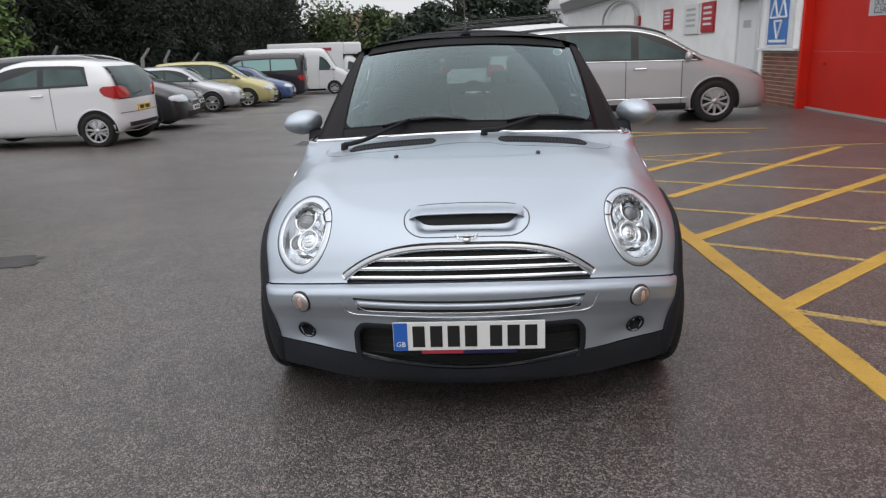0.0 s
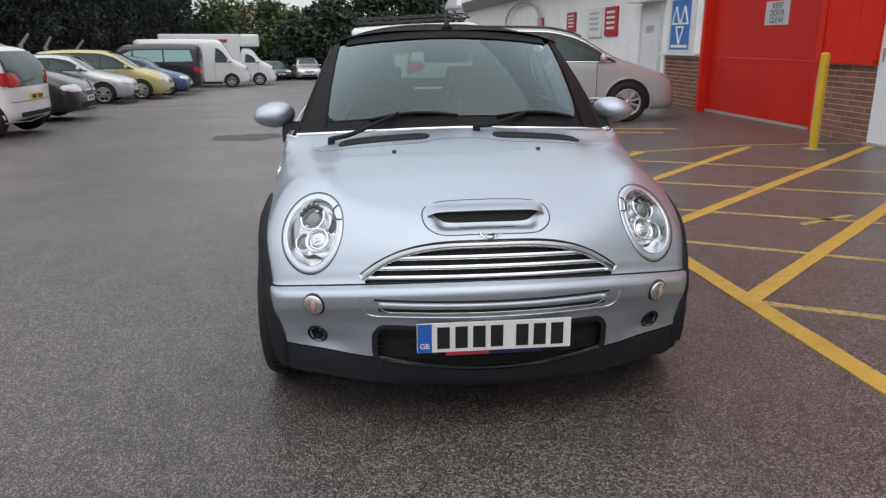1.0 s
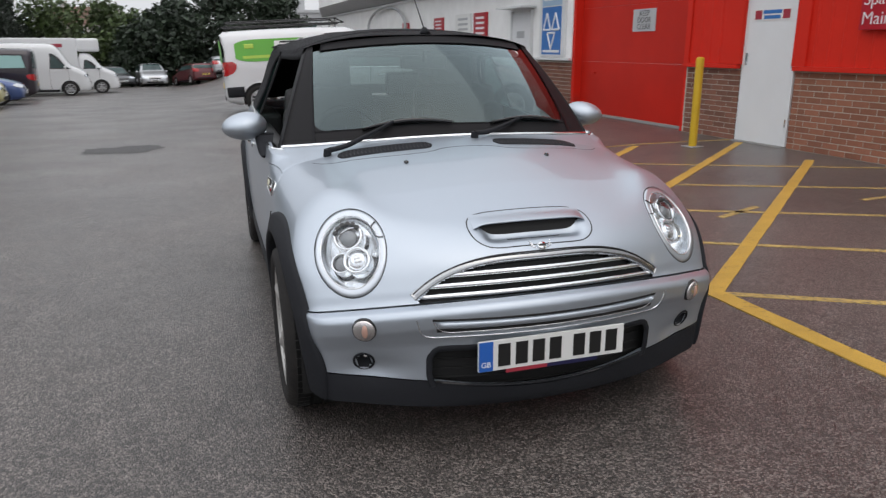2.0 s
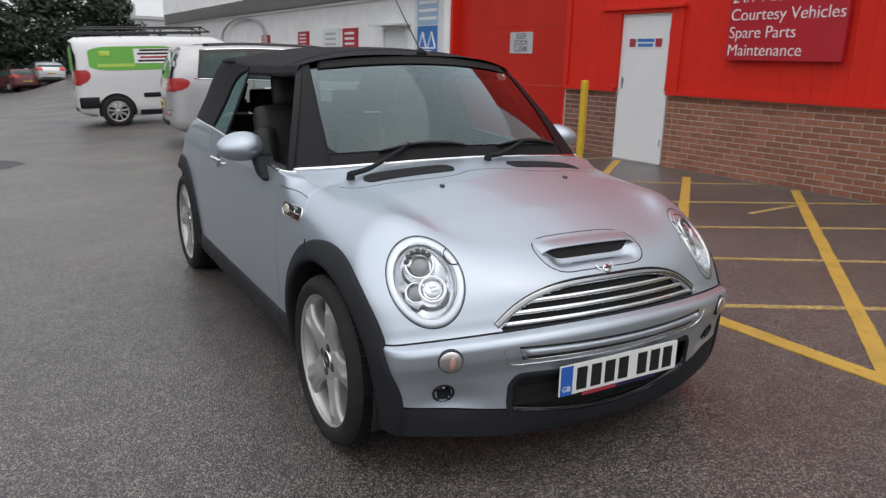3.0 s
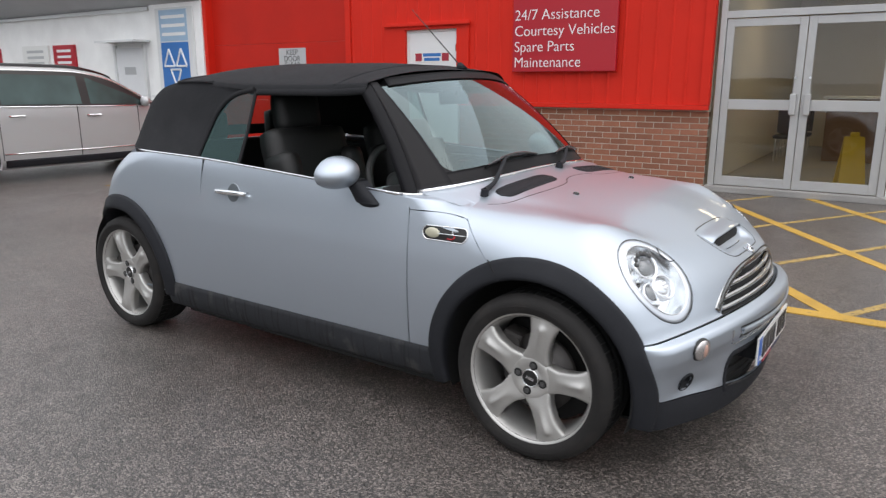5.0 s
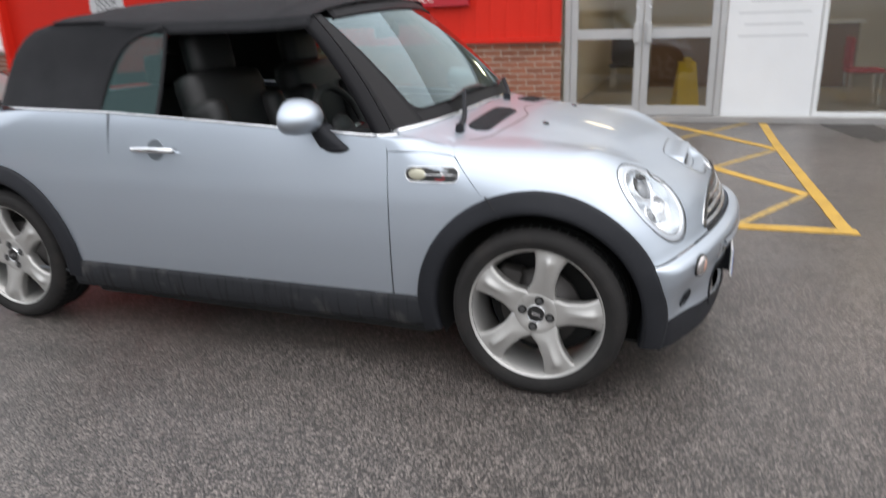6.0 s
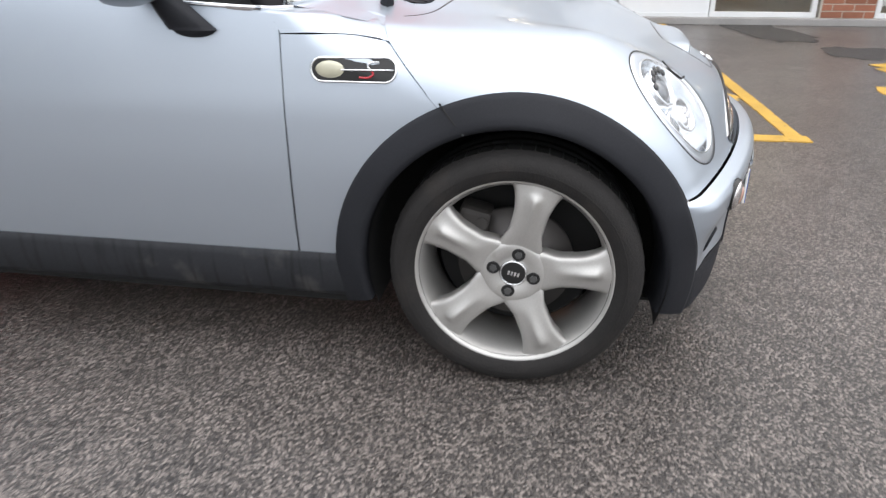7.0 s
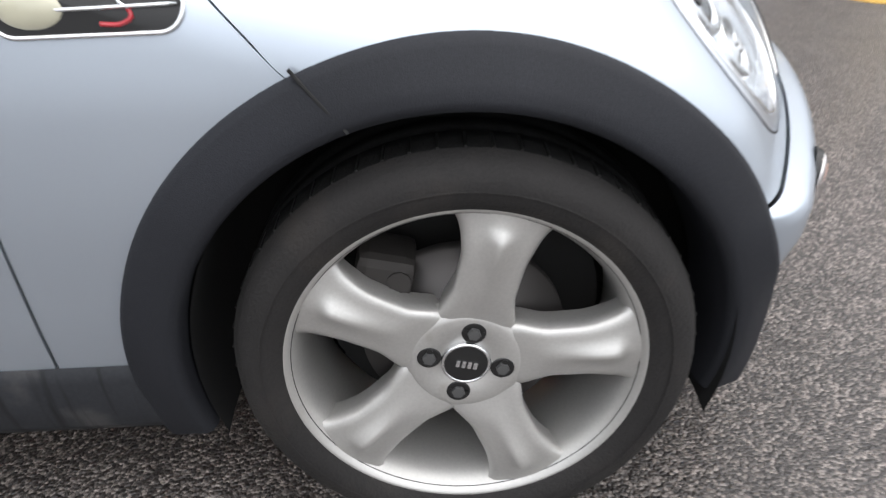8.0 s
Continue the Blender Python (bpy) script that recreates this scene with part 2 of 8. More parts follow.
M_SHOPWALL = mat("shop_wall_paint", (0.62, 0.57, 0.48), 0.8, vary=0.1, scale=5)
M_WETYELLOW = mat("yellow_plastic", (0.62, 0.40, 0.02), 0.4, vary=0.06)

# ---------------- building tools ----------------
def part(name, bm, material, parent=None, label="", smooth=False):
    """Link a bmesh as one mesh object, under a thing or a part."""
    me = bpy.data.meshes.new(name)
    bm.to_mesh(me)
    bm.free()
    return finish(name, me, material, parent, label, smooth)


def finish(name, me, material, parent=None, label="", smooth=False):
    me.materials.append(material)
    if smooth:
        me.polygons.foreach_set("use_smooth", [True] * len(me.polygons))
    ob = new(name, me)
    ob.parent = parent
    if label:
        ob["label"] = label
    return ob


def shell(name, verts, faces, material, parent=None, label="", smooth=True):
    me = bpy.data.meshes.new(name)
    me.from_pydata([tuple(map(float, v)) for v in verts], [], [tuple(map(int, f)) for f in faces])
    me.update()
    return finish(name, me, material, parent, label, smooth)


def thing(name, m, label, category, group="", kind=""):
    ob = new(name)
    ob.empty_display_size = 0.1
    ob.matrix_world = m
    return tagged(ob, label, category, group, kind)


def box(x0, y0, z0, x1, y1, z1, bevel=0.0, bm=None, m=None):
    own = bm is None
    bm = bmesh.new() if own else bm
    r = bmesh.ops.create_cube(bm, size=1.0)
    t = Matrix.Translation(((x0 + x1) / 2, (y0 + y1) / 2, (z0 + z1) / 2)) @ Matrix.Diagonal((abs(x1 - x0), abs(y1 - y0), abs(z1 - z0), 1))
    bmesh.ops.transform(bm, matrix=(m or Matrix()) @ t, verts=r["verts"])
    if bevel:
        es = list({e for v in r["verts"] for e in v.link_edges})
        bmesh.ops.bevel(bm, geom=es, offset=bevel, segments=2, affect="EDGES", profile=0.6)
    return bm


def rod(a, b, r0, r1=None, seg=10, bm=None):
    a, b = Vector(a), Vector(b)
    bm = bm or bmesh.new()
    q = (b - a).to_track_quat("Z", "Y").to_matrix().to_4x4()
    bmesh.ops.create_cone(bm, cap_ends=True, segments=seg, radius1=r0, radius2=r0 if r1 is None else r1, depth=(b - a).length,
                          matrix=Matrix.Translation((a + b) / 2) @ q)
    return bm


def ball(c, r, bm=None, seg=14):
    """An ellipsoid; r is a radius or three."""
    bm = bm or bmesh.new()
    r = (r, r, r) if isinstance(r, (int, float)) else r
    bmesh.ops.create_uvsphere(bm, u_segments=seg, v_segments=max(6, seg * 2 // 3), radius=1.0,
                              matrix=Matrix.Translation(c) @ Matrix.Diagonal((*r, 1)))
    return bm


def spline(*pts):
    """A smooth function through the points (t, value), flat beyond its ends."""
    t = np.array([p[0] for p in pts], float)
    v = np.array([p[1] for p in pts], float)
    d = np.diff(v) / np.diff(t)
    g = np.zeros_like(v)
    g[1:-1] = np.where(d[:-1] * d[1:] > 0, 2 * d[:-1] * d[1:] / np.where(d[:-1] + d[1:] == 0, 1, d[:-1] + d[1:]), 0)
    g[0], g[-1] = d[0], d[-1]

    def f(q):
        q = np.clip(np.asarray(q, float), t[0], t[-1])
        i = np.clip(np.searchsorted(t, q) - 1, 0, len(t) - 2)
        h = t[i + 1] - t[i]
        s = (q - t[i]) / h
        return ((2 * s**3 - 3 * s**2 + 1) * v[i] + (s**3 - 2 * s**2 + s) * h * g[i]
                + (-2 * s**3 + 3 * s**2) * v[i + 1] + (s**3 - s**2) * h * g[i + 1])
    return f


def path(pts, n):
    """n points at even steps along a smoothed polyline."""
    p = np.array(pts, float)
    if len(p) > 2:
        k = np.linspace(0, len(p) - 1, (len(p) - 1) * 12 + 1)
        i = np.clip(k.astype(int), 0, len(p) - 2)
        s = (k - i)[:, None]
        e = np.vstack([2 * p[0] - p[1], p, 2 * p[-1] - p[-2]])
        a, b, c, d = e[i], e[i + 1], e[i + 2], e[i + 3]
        p = 0.5 * (2 * b + (c - a) * s + (2 * a - 5 * b + 4 * c - d) * s**2 + (3 * b - 3 * c + d - a) * s**3)
    w = np.concatenate([[0], np.cumsum(np.linalg.norm(np.diff(p, axis=0), axis=1))])
    q = np.linspace(0, w[-1], n)
    return np.stack([np.interp(q, w, p[:, j]) for j in range(3)], 1)


def coons(first, last, left, right):
    """A grid of points between four edges: rows run from first to last."""
    nu, nv = len(first), len(left)
    u, v = np.linspace(0, 1, nu)[None, :, None], np.linspace(0, 1, nv)[:, None, None]
    a = (1 - v) * first[None] + v * last[None]
    b = (1 - u) * left[:, None] + u * right[:, None]
    c = (1 - v) * ((1 - u) * first[0] + u * first[-1]) + v * ((1 - u) * last[0] + u * last[-1])
    return a + b - c


def grid_faces(nv, nu, keep=None, close=False, flip=False):
    out = []
    for i in range(nv - 1):
        for j in range(nu if close else nu - 1):
            if keep is not None and not keep[i, j]:
                continue
            a, b = i * nu + j, i * nu + (j + 1) % nu
            f = (a, b, b + nu, a + nu)
            out.append(f[::-1] if flip else f)
    return out


def smax(a, b, k):
    h = np.maximum(k - np.abs(a - b), 0) / k
    return np.maximum(a, b) + h * h * k / 4


def cast(fn, origin, way, far=2.5, near=0.0):
    """Where rays from inside a form leave it."""
    origin, way = np.broadcast_arrays(np.asarray(origin, float), np.asarray(way, float))
    way = way / np.linalg.norm(way, axis=-1, keepdims=True)
    lo, hi = np.full(way.shape[:-1], near), np.full(way.shape[:-1], far)
    for _ in range(34):
        mid = (lo + hi) / 2
        inside = fn(origin + mid[..., None] * way) < 0
        lo, hi = np.where(inside, mid, lo), np.where(inside, hi, mid)
    return origin + lo[..., None] * way


def grad(fn, p, e=0.004):
    g = np.stack([fn(p + d) - fn(p - d) for d in np.eye(3) * e], -1)
    return g / np.maximum(np.linalg.norm(g, axis=-1, keepdims=True), 1e-9)


def ribbon(name, pts, normals, width, height, material, parent, label="", close=False, sink=0.004):
    """A strip with a rounded top laid along a line on a surface."""
    p, n = np.asarray(pts, float), np.asarray(normals, float)
    t = np.gradient(p, axis=0) if not close else (np.roll(p, -1, 0) - np.roll(p, 1, 0))
    t /= np.maximum(np.linalg.norm(t, axis=1, keepdims=True), 1e-9)
    s = np.cross(t, n)
    s /= np.maximum(np.linalg.norm(s, axis=1, keepdims=True), 1e-9)
    w = np.asarray(width, float) if not np.isscalar(width) else np.full(len(p), width)
    prof = [(-0.5, -sink), (-0.5, height * 0.45), (-0.32, height * 0.9), (0, height), (0.32, height * 0.9), (0.5, height * 0.45), (0.5, -sink)]
    rows = np.stack([p + s * (a * w)[:, None] + n * b for a, b in prof], 1)
    nv, nu = rows.shape[:2]
    f = grid_faces(nv, nu)
    if close:
        f += [((nv - 1) * nu + j, (nv - 1) * nu + j + 1, j + 1, j) for j in range(nu - 1)]
    else:
        f += [tuple(range(nu)), tuple(range((nv - 1) * nu, nv * nu))[::-1]]
    return shell(name, rows.reshape(-1, 3), f, material, parent, label)


def revolve(profile, seg=64):
    """A ring of (radius, x) turned about the x axis: points and faces."""
    n = len(profile)
    a = np.linspace(0, 2 * math.pi, seg, endpoint=False)
    v = [(x, r * math.cos(q), r * math.sin(q)) for q in a for r, x in profile]
    f = [(i * n + j, i * n + j + 1, ((i + 1) % seg) * n + j + 1, ((i + 1) % seg) * n + j) for i in range(seg) for j in range(n - 1)]
    return v, f


def writing(name, body, size, m, material, parent=None, depth=0.004, align="CENTER", label="", xscale=1.0, thin=0.0):
    """Raised letters in the built-in font."""
    cu = bpy.data.curves.new(name, "FONT")
    cu.body, cu.size, cu.extrude, cu.align_x, cu.align_y = body, size, depth, align, "CENTER"
    cu.offset = thin
    tmp = new(name, cu)
    me = bpy.data.meshes.new_from_object(tmp.evaluated_get(bpy.context.evaluated_depsgraph_get()))
    bpy.data.objects.remove(tmp)
    bpy.data.curves.remove(cu)
    me.transform(m @ Matrix.Diagonal((xscale, 1, 1, 1)))
    return finish(name, me, material, parent, label)

# ---------------- ground ----------------
def ground_z(x, y):
    """The yard falls away gently towards its far left end."""
    k = min(max((3.0 - x) / 6.0, 0.0), 1.0)
    return -0.030 * min(max(y - 10.5, 0.0), 60.0) * k * k * (3 - 2 * k)


def ground_sheet():
    xs = np.concatenate([[-2500, -600, -150, -60], np.arange(-40, 9, 1.0), [12, 30, 150, 600, 2500]])
    ys = np.concatenate([[-2500, -600, -150, -40], np.arange(-10, 75, 1.5), [80, 150, 600, 2500]])
    v = [(x, y, ground_z(x, y)) for y in ys for x in xs]
    ob = shell("ground", v, grid_faces(len(ys), len(xs)), M_ASPHALT, smooth=True)
    return tagged(ob, "worn grey chipped asphalt with damp patches", "ground", kind="structure")


ground_sheet()


def line(name, pts, width, material, parent, high=0.004):
    """A painted stroke 3 mm thick along points on the ground, with slightly uneven edges."""
    p = np.array([(x, y, 0.0) for x, y in pts], float)
    n = max(3, int(np.linalg.norm(p[-1] - p[0]) / 0.12) + 2) if len(p) == 2 else 60
    q = path(p, n)
    t = np.gradient(q, axis=0)
    t /= np.linalg.norm(t, axis=1, keepdims=True)
    s = np.stack([-t[:, 1], t[:, 0], 0 * t[:, 0]], 1)
    rng = np.random.RandomState(int(abs(pts[0][0] * 977 + pts[0][1] * 131)) % 9999)
    w = width / 2 * (1 + 0.035 * rng.randn(n, 2).clip(-1.5, 1.5))
    rows = np.stack([q + s * w[:, :1], q + s * w[:, :1] + [0, 0, high], q - s * w[:, 1:] + [0, 0, high], q - s * w[:, 1:]], 1)
    return shell(name, rows.reshape(-1, 3), grid_faces(n, 4), material, parent, smooth=False)


BAY = thing("hatched_bay_marking", pose(0, 0, 0), "yellow cross-hatched keep-clear box painted on the asphalt", "road marking", kind="structure")
line("edge_line", [(1.635, 2.80), (1.40, 8.2)], 0.115, M_YELLOW, BAY, 0.0065)
line("end_line", [(1.60, 2.86), (4.5, 3.03), (6.30, 3.10)], 0.085, M_YELLOW, BAY, 0.0055)
line("far_line", [(1.9, 9.62), (3.3, 9.87), (4.5, 10.12), (6.0, 10.12)], 0.05, M_YELLOWOLD, BAY, 0.0055)
# thick strokes
for a, b in (((1.58, 3.45), (6.08, 7.02)), ((1.55, 4.70), (5.63, 8.24)), ((1.50, 6.03), (5.93, 9.82)), ((1.70, 7.40), (4.38, 9.98)), ((2.58, 2.98), (6.2, 5.64)), ((4.5, 3.05), (6.33, 4.36)), ((1.45, 8.4), (2.9, 9.75))):
    line("thick_stroke", [a, b], 0.10, M_YELLOW, BAY)
# thin strokes
for a, b in (((1.6, 3.49), (2.57, 3.00)), ((1.57, 4.68), (4.50, 3.06)), ((1.50, 5.95), (6.30, 3.28)), ((1.46, 7.05), (6.30, 4.70)), ((1.42, 8.32), (6.22, 6.08)), ((1.38, 9.75), (6.05, 7.50)), ((2.74, 6.17), (3.3, 6.40)), ((4.34, 6.32), (5.21, 6.41))):
    line("thin_stroke", [a, b], 0.058, M_YELLOWOLD, BAY, 0.0028)
# blue-badge bay: wheelchair sign and edge
SIGN = thing("wheelchair_bay_marking", pose(0.05, -0.04, 0), "yellow wheelchair symbol painted on the asphalt", "road marking", kind="structure")
line("wheel_arc", [(3.05, 1.95), (2.80, 1.98), (2.45, 1.80), (2.27, 1.45), (2.35, 1.05), (2.75, 0.85), (3.05, 0.95)], 0.11, M_YELLOW, SIGN)
line("body_stroke", [(3.78, 1.70), (3.35, 1.60), (2.97, 1.50)], 0.13, M_YELLOW, SIGN, 0.005)
line("head_stroke", [(3.85, 1.72), (4.02, 1.40)], 0.16, M_YELLOW, SIGN, 0.0058)
line("seat_stroke", [(3.02, 1.52), (3.0, 0.95)], 0.10, M_YELLOW, SIGN, 0.003)
line("arm_stroke", [(3.30, 1.58), (3.27, 1.10)], 0.08, M_YELLOW, SIGN, 0.0022)
line("bay_edge", [(6.3, 0.12), (4.2, -0.05), (2.0, -0.25)], 0.09, M_YELLOWOLD, SIGN)
# ghost strokes beside the parked estate car
OLD = thing("faded_bay_marking", pose(0, 0, 0), "faded yellow strokes worn into the asphalt", "road marking", kind="structure")
line("faded_stroke", [(2.0, 11.5), (3.1, 11.7)], 0.09, M_YELLOWOLD, OLD)
line("faded_stroke", [(2.1, 12.0), (3.9, 11.55)], 0.09, M_YELLOWOLD, OLD)
line("faded_stroke", [(3.3, 12.2), (4.3, 12.0)], 0.09, M_YELLOWOLD, OLD)


def tar_patch(x, y, rx, ry, turn=0):
    n = 28
    rng = np.random.RandomState(int(abs(x * 91 + y * 37)))
    v = []
    for k in range(n):
        a = 2 * math.pi * k / n
        r = 1 + 0.12 * rng.randn()
        c, s = rx * r * math.copysign(abs(math.cos(a)) ** 0.6, math.cos(a)), ry * r * math.copysign(abs(math.sin(a)) ** 0.6, math.sin(a))
        v.append((x + c * math.cos(turn) - s * math.sin(turn), y + c * math.sin(turn) + s * math.cos(turn), 0.003))
    v = [(a, b, ground_z(a, b) + 0.004) for a, b, c in v] + [(x, y, ground_z(x, y) + 0.004)]
    ob = shell("tar_patch", v, [(k, (k + 1) % n, n) for k in range(n)], M_TARPATCH, smooth=False)
    return tagged(ob, "dark tar repair patch in the asphalt", "repair patch", "tar patches", "structure")


tar_patch(4.55, 1.55, 0.34, 0.30)
tar_patch(5.9, 2.1, 0.75, 0.28, 0.2)
tar_patch(-3.3, 5.85, 0.28, 0.16)
tar_patch(-2.3, 12.4, 0.5, 0.5)

# ---------------- the silver convertible ----------------
# Its own axes: y = 0 at the front axle, nose towards -y, z up from the ground.
CAR = thing("convertible_car", pose(0, 4.19, 0), "silver two-door convertible with a raised black fabric roof on damp asphalt", "car")

c_top = spline((-0.70, 0.60), (-0.56, 0.685), (-0.45, 0.742), (-0.30, 0.795), (-0.10, 0.850), (0.10, 0.893), (0.30, 0.925), (0.42, 0.948),
               (0.56, 1.04), (0.8, 1.08), (2.1, 1.10), (2.5, 1.03), (2.70, 0.97), (2.95, 0.90))
c_wide = spline((-0.60, 0.735), (-0.37, 0.772), (-0.20, 0.797), (0.0, 0.810), (0.30, 0.815), (0.60, 0.818), (1.2, 0.824), (1.8, 0.828),
                (2.45, 0.824), (2.75, 0.795), (3.0, 0.74))
c_tuck = spline((0.12, 0.06), (0.20, 0.035), (0.30, 0.018), (0.42, 0.006), (0.56, 0.0), (0.66, 0.002), (0.76, 0.012), (0.86, 0.028), (0.96, 0.055), (1.1, 0.15))
c_nose = spline((0.10, -0.48), (0.15, -0.572), (0.20, -0.602), (0.28, -0.610), (0.36, -0.614), (0.42, -0.620), (0.46, -0.634), (0.49, -0.646), (0.525, -0.649), (0.545, -0.638),
                (0.556, -0.600), (0.60, -0.577), (0.66, -0.545), (0.72, -0.496), (0.80, -0.408), (0.95, -0.2))
c_round = spline((-0.60, 0.11), (-0.35, 0.115), (-0.2, 0.14), (0.0, 0.14), (0.2, 0.12), (0.5, 0.07), (1.0, 0.05), (2.2, 0.07), (2.7, 0.16))
c_pod = spline((-0.5, 1.0), (-0.2, 0.95), (0.0, 0.50), (0.20, 0.14), (0.36, 0.0))
c_tail = spline((0.15, 2.91), (0.35, 2.99), (0.6, 2.97), (0.8, 2.90), (0.95, 2.77))


def body(p):
    """Below zero inside the painted body."""
    x, y, z = np.abs(p[..., 0]), p[..., 1], p[..., 2]
    side = x - (c_wide(y) - c_tuck(z))
    # the bonnet's middle stands above its flanks; the lamps sit in pods that run back along the wings; a dish lies under the scoop
    edge = 0.47 + 0.06 * np.clip((y + 0.3) / 0.6, 0, 1)
    dome = 0.016 / (1 + np.exp((x - edge) / 0.028)) * np.clip((y + 0.42) / 0.25, 0, 1) * np.clip((0.50 - y) / 0.12, 0, 1)
    pod = 0.060 * np.exp(-(((x - 0.62) / 0.125) ** 2)) * c_pod(y)
    dish = 0.032 * np.exp(-(((y + 0.450) / 0.032) ** 2)) / (1 + np.exp((x - 0.172) / 0.010))
    top = z - (c_top(y) - 0.112 * x * x + dome + pod - dish - 0.010)
    # the bumper drops a little towards its corners, the hood keeps its level
    zz = z + 0.055 * np.clip(x / 0.72, 0, 1.2) ** 2
    scallop = 0.018 * np.exp(-(((x - 0.570) / 0.095) ** 2) - ((z - 0.318) / 0.045) ** 2)
    nose = c_nose(zz) + 0.35 * x**2 + 0.03 * x**6 + scallop - y
    tail = y - (c_tail(z) - 0.22 * x**2 - 0.6 * x**6)
    f = smax(side, top, c_round(y))
    f = smax(f, nose, 0.05)
    f = smax(f, tail, 0.12)
    return np.maximum(f, 0.13 - z)


def seam_z(x):
    """Height of the joint between bonnet and bumper."""
    return 0.552 - 0.055 * np.clip(np.abs(x) / 0.72, 0, 1.2) ** 2


HUB_Z, R_IN, R_OUT, REAR = 0.308, 0.358, 0.435, 2.467


def arc(y, r, a0, a1, n, x=-0.8):
    a = np.radians(np.linspace(a0, a1, n))
    return np.stack([np.full(n, x), y - r * np.cos(a), HUB_Z + 0.004 + r * np.sin(a)], 1)


def on_side(pts, s=-1):
    """Points given as (y, z) carried out sideways to the skin."""
    p = np.array([(0, y, z) for y, z in pts], float)
    return cast(body, p, np.array([s, 0, 0.0]))


def on_front(pts):
    """Points given as (x, z) carried forward to the skin."""
    p = np.array([(x, 0.1, z) for x, z in pts], float)
    return cast(body, p, np.array([0, -1.0, 0]))


def on_top(pts):
    """Points given as (x, y) carried up to the skin."""
    p = np.array([(x, y, 0.45) for x, y in pts], float)
    return cast(body, p, np.array([0, 0, 1.0]))


def panel(name, edges, centre, material, drop=None, label="", s=-1, lift=0.0):
    """A skin panel between four edges, with a folded-in rim."""
    g = coons(*edges)
    c = np.array(centre, float)
    p = cast(body, c, g - c)
    if lift:
        p = p + grad(body, p) * lift
    nv, nu = p.shape[:2]
    keep = None
    if drop is not None:
        mid = (p[:-1, :-1] + p[1:, 1:] + p[1:, :-1] + p[:-1, 1:]) / 4
        keep = ~drop(mid)
    f = grid_faces(nv, nu, keep)
    v = p.reshape(-1, 3)
    # fold the rim inward so that the joint has depth
    rim = np.concatenate([np.arange(nu), np.arange(1, nv) * nu + nu - 1, (nv - 1) * nu + np.arange(nu - 2, -1, -1), np.arange(nv - 2, 0, -1) * nu])
    inner = v[rim] - grad(body, v[rim]) * 0.016
    n0 = len(v)
    v = np.vstack([v, v[rim], inner])
    k = len(rim)
    f += [(n0 + i, n0 + (i + 1) % k, n0 + k + (i + 1) % k, n0 + k + i) for i in range(k)]
    return shell(name, v, f, material, CAR, label)


def strip(name, pts, width, height, material, parent=CAR, label="", close=False, lift=0.0, sink=0.004):
    n = grad(body, pts)
    return ribbon(name, pts + n * lift, n, width, height, material, parent, label, close, sink)


# --- head lamps: one tilted ellipse on each side of the bonnet
def lamp_frame(s):
    c = np.array([0.612 * s, -0.364, 0.686])
    up = np.array([0.010 * s, 0.098, 0.125])
    up /= np.linalg.norm(up)
    side = np.array([0.120 * s, 0.050, -0.012])
    side -= up * side.dot(up)
    side /= np.linalg.norm(side)
    n = np.cross(side, up)
    n *= -1 if n[1] > 0 else 1
    return c, side, up, n


LAMP_A, LAMP_B = 0.114, 0.153


def in_lamp(p, grow=1.0):
    hit = np.zeros(p.shape[:-1], bool)
    for s in (-1, 1):
        c, side, up, n = lamp_frame(s)
        d = p - c
        hit |= ((d @ side) / (LAMP_A * grow)) ** 2 + ((d @ up) / (LAMP_B * grow)) ** 2 < 1
        hit &= True
    return hit & (p[..., 1] < 0)


def grille_top(x):
    return 0.552 + 0.112 * (1 - np.minimum(np.abs(x) / 0.445, 1) ** 3.4)


def in_grille(p):
    x, y, z = np.abs(p[..., 0]), p[..., 1], p[..., 2]
    return (y < -0.3) & (x < 0.425) & (z < grille_top(x / 0.97) - 0.008)


def nose_ring(height, n, half_angle=70.5, back=0.0):
    """A level line round the nose: height is a function of x; rays fan out from the middle."""
    a = np.radians(np.linspace(-half_angle, half_angle, n))
    z = np.array([height(0.0)] * n)
    for _ in range(4):
        o = np.stack([0 * a, 0 * a - 0.10, z], 1)
        p = cast(body, o, np.stack([np.sin(a), -np.cos(a), 0 * a], 1))
        z = height(p[:, 0])
    return p


WING_SEAM = [(0.300, 0.834), (0.262, 0.792), (0.220, 0.744), (0.178, 0.697)]


# --- bonnet: everything ahead of the screen and above the bumper
def bonnet():
    n, m = 190, 150
    last = nose_ring(lambda x: seam_z(x) + 0.0055, n)

    def half(s):
        e = on_side([(y - 0.0015, z) for y, z in WING_SEAM], s)
        a = on_side([(-0.400 * math.cos(q), HUB_Z + 0.400 * math.sin(q)) for q in np.radians(np.linspace(108, 38, 12))], s)
        return path(np.vstack([e, a, last[:1] if s < 0 else last[-1:]]), m)
    left, right = half(-1), half(1)
    xs = np.linspace(-0.66, 0.66, 31)
    first = path(np.vstack([left[:1], on_top([(x, 0.385 - 0.13 * x**2) for x in xs]), right[:1]]), n)
    return panel("bonnet", (first, last, left, right), (0, 0.20, 0.45), M_SILVER,
                 lambda p: in_lamp(p, 0.985) | in_grille(p), "silver clamshell bonnet with an air scoop")


bonnet()


# --- bumper
def intake_half(z):
    return 0.402 - 0.9 * np.clip(0.30 - z, 0, 1) ** 1.4 - 3.2 * np.clip(z - 0.352, 0, 1) ** 1.5


def in_intake(p):
    x, z = np.abs(p[..., 0]), p[..., 2]
    return (x < intake_half(z)) & (z < 0.390) & (p[..., 1] < -0.4)




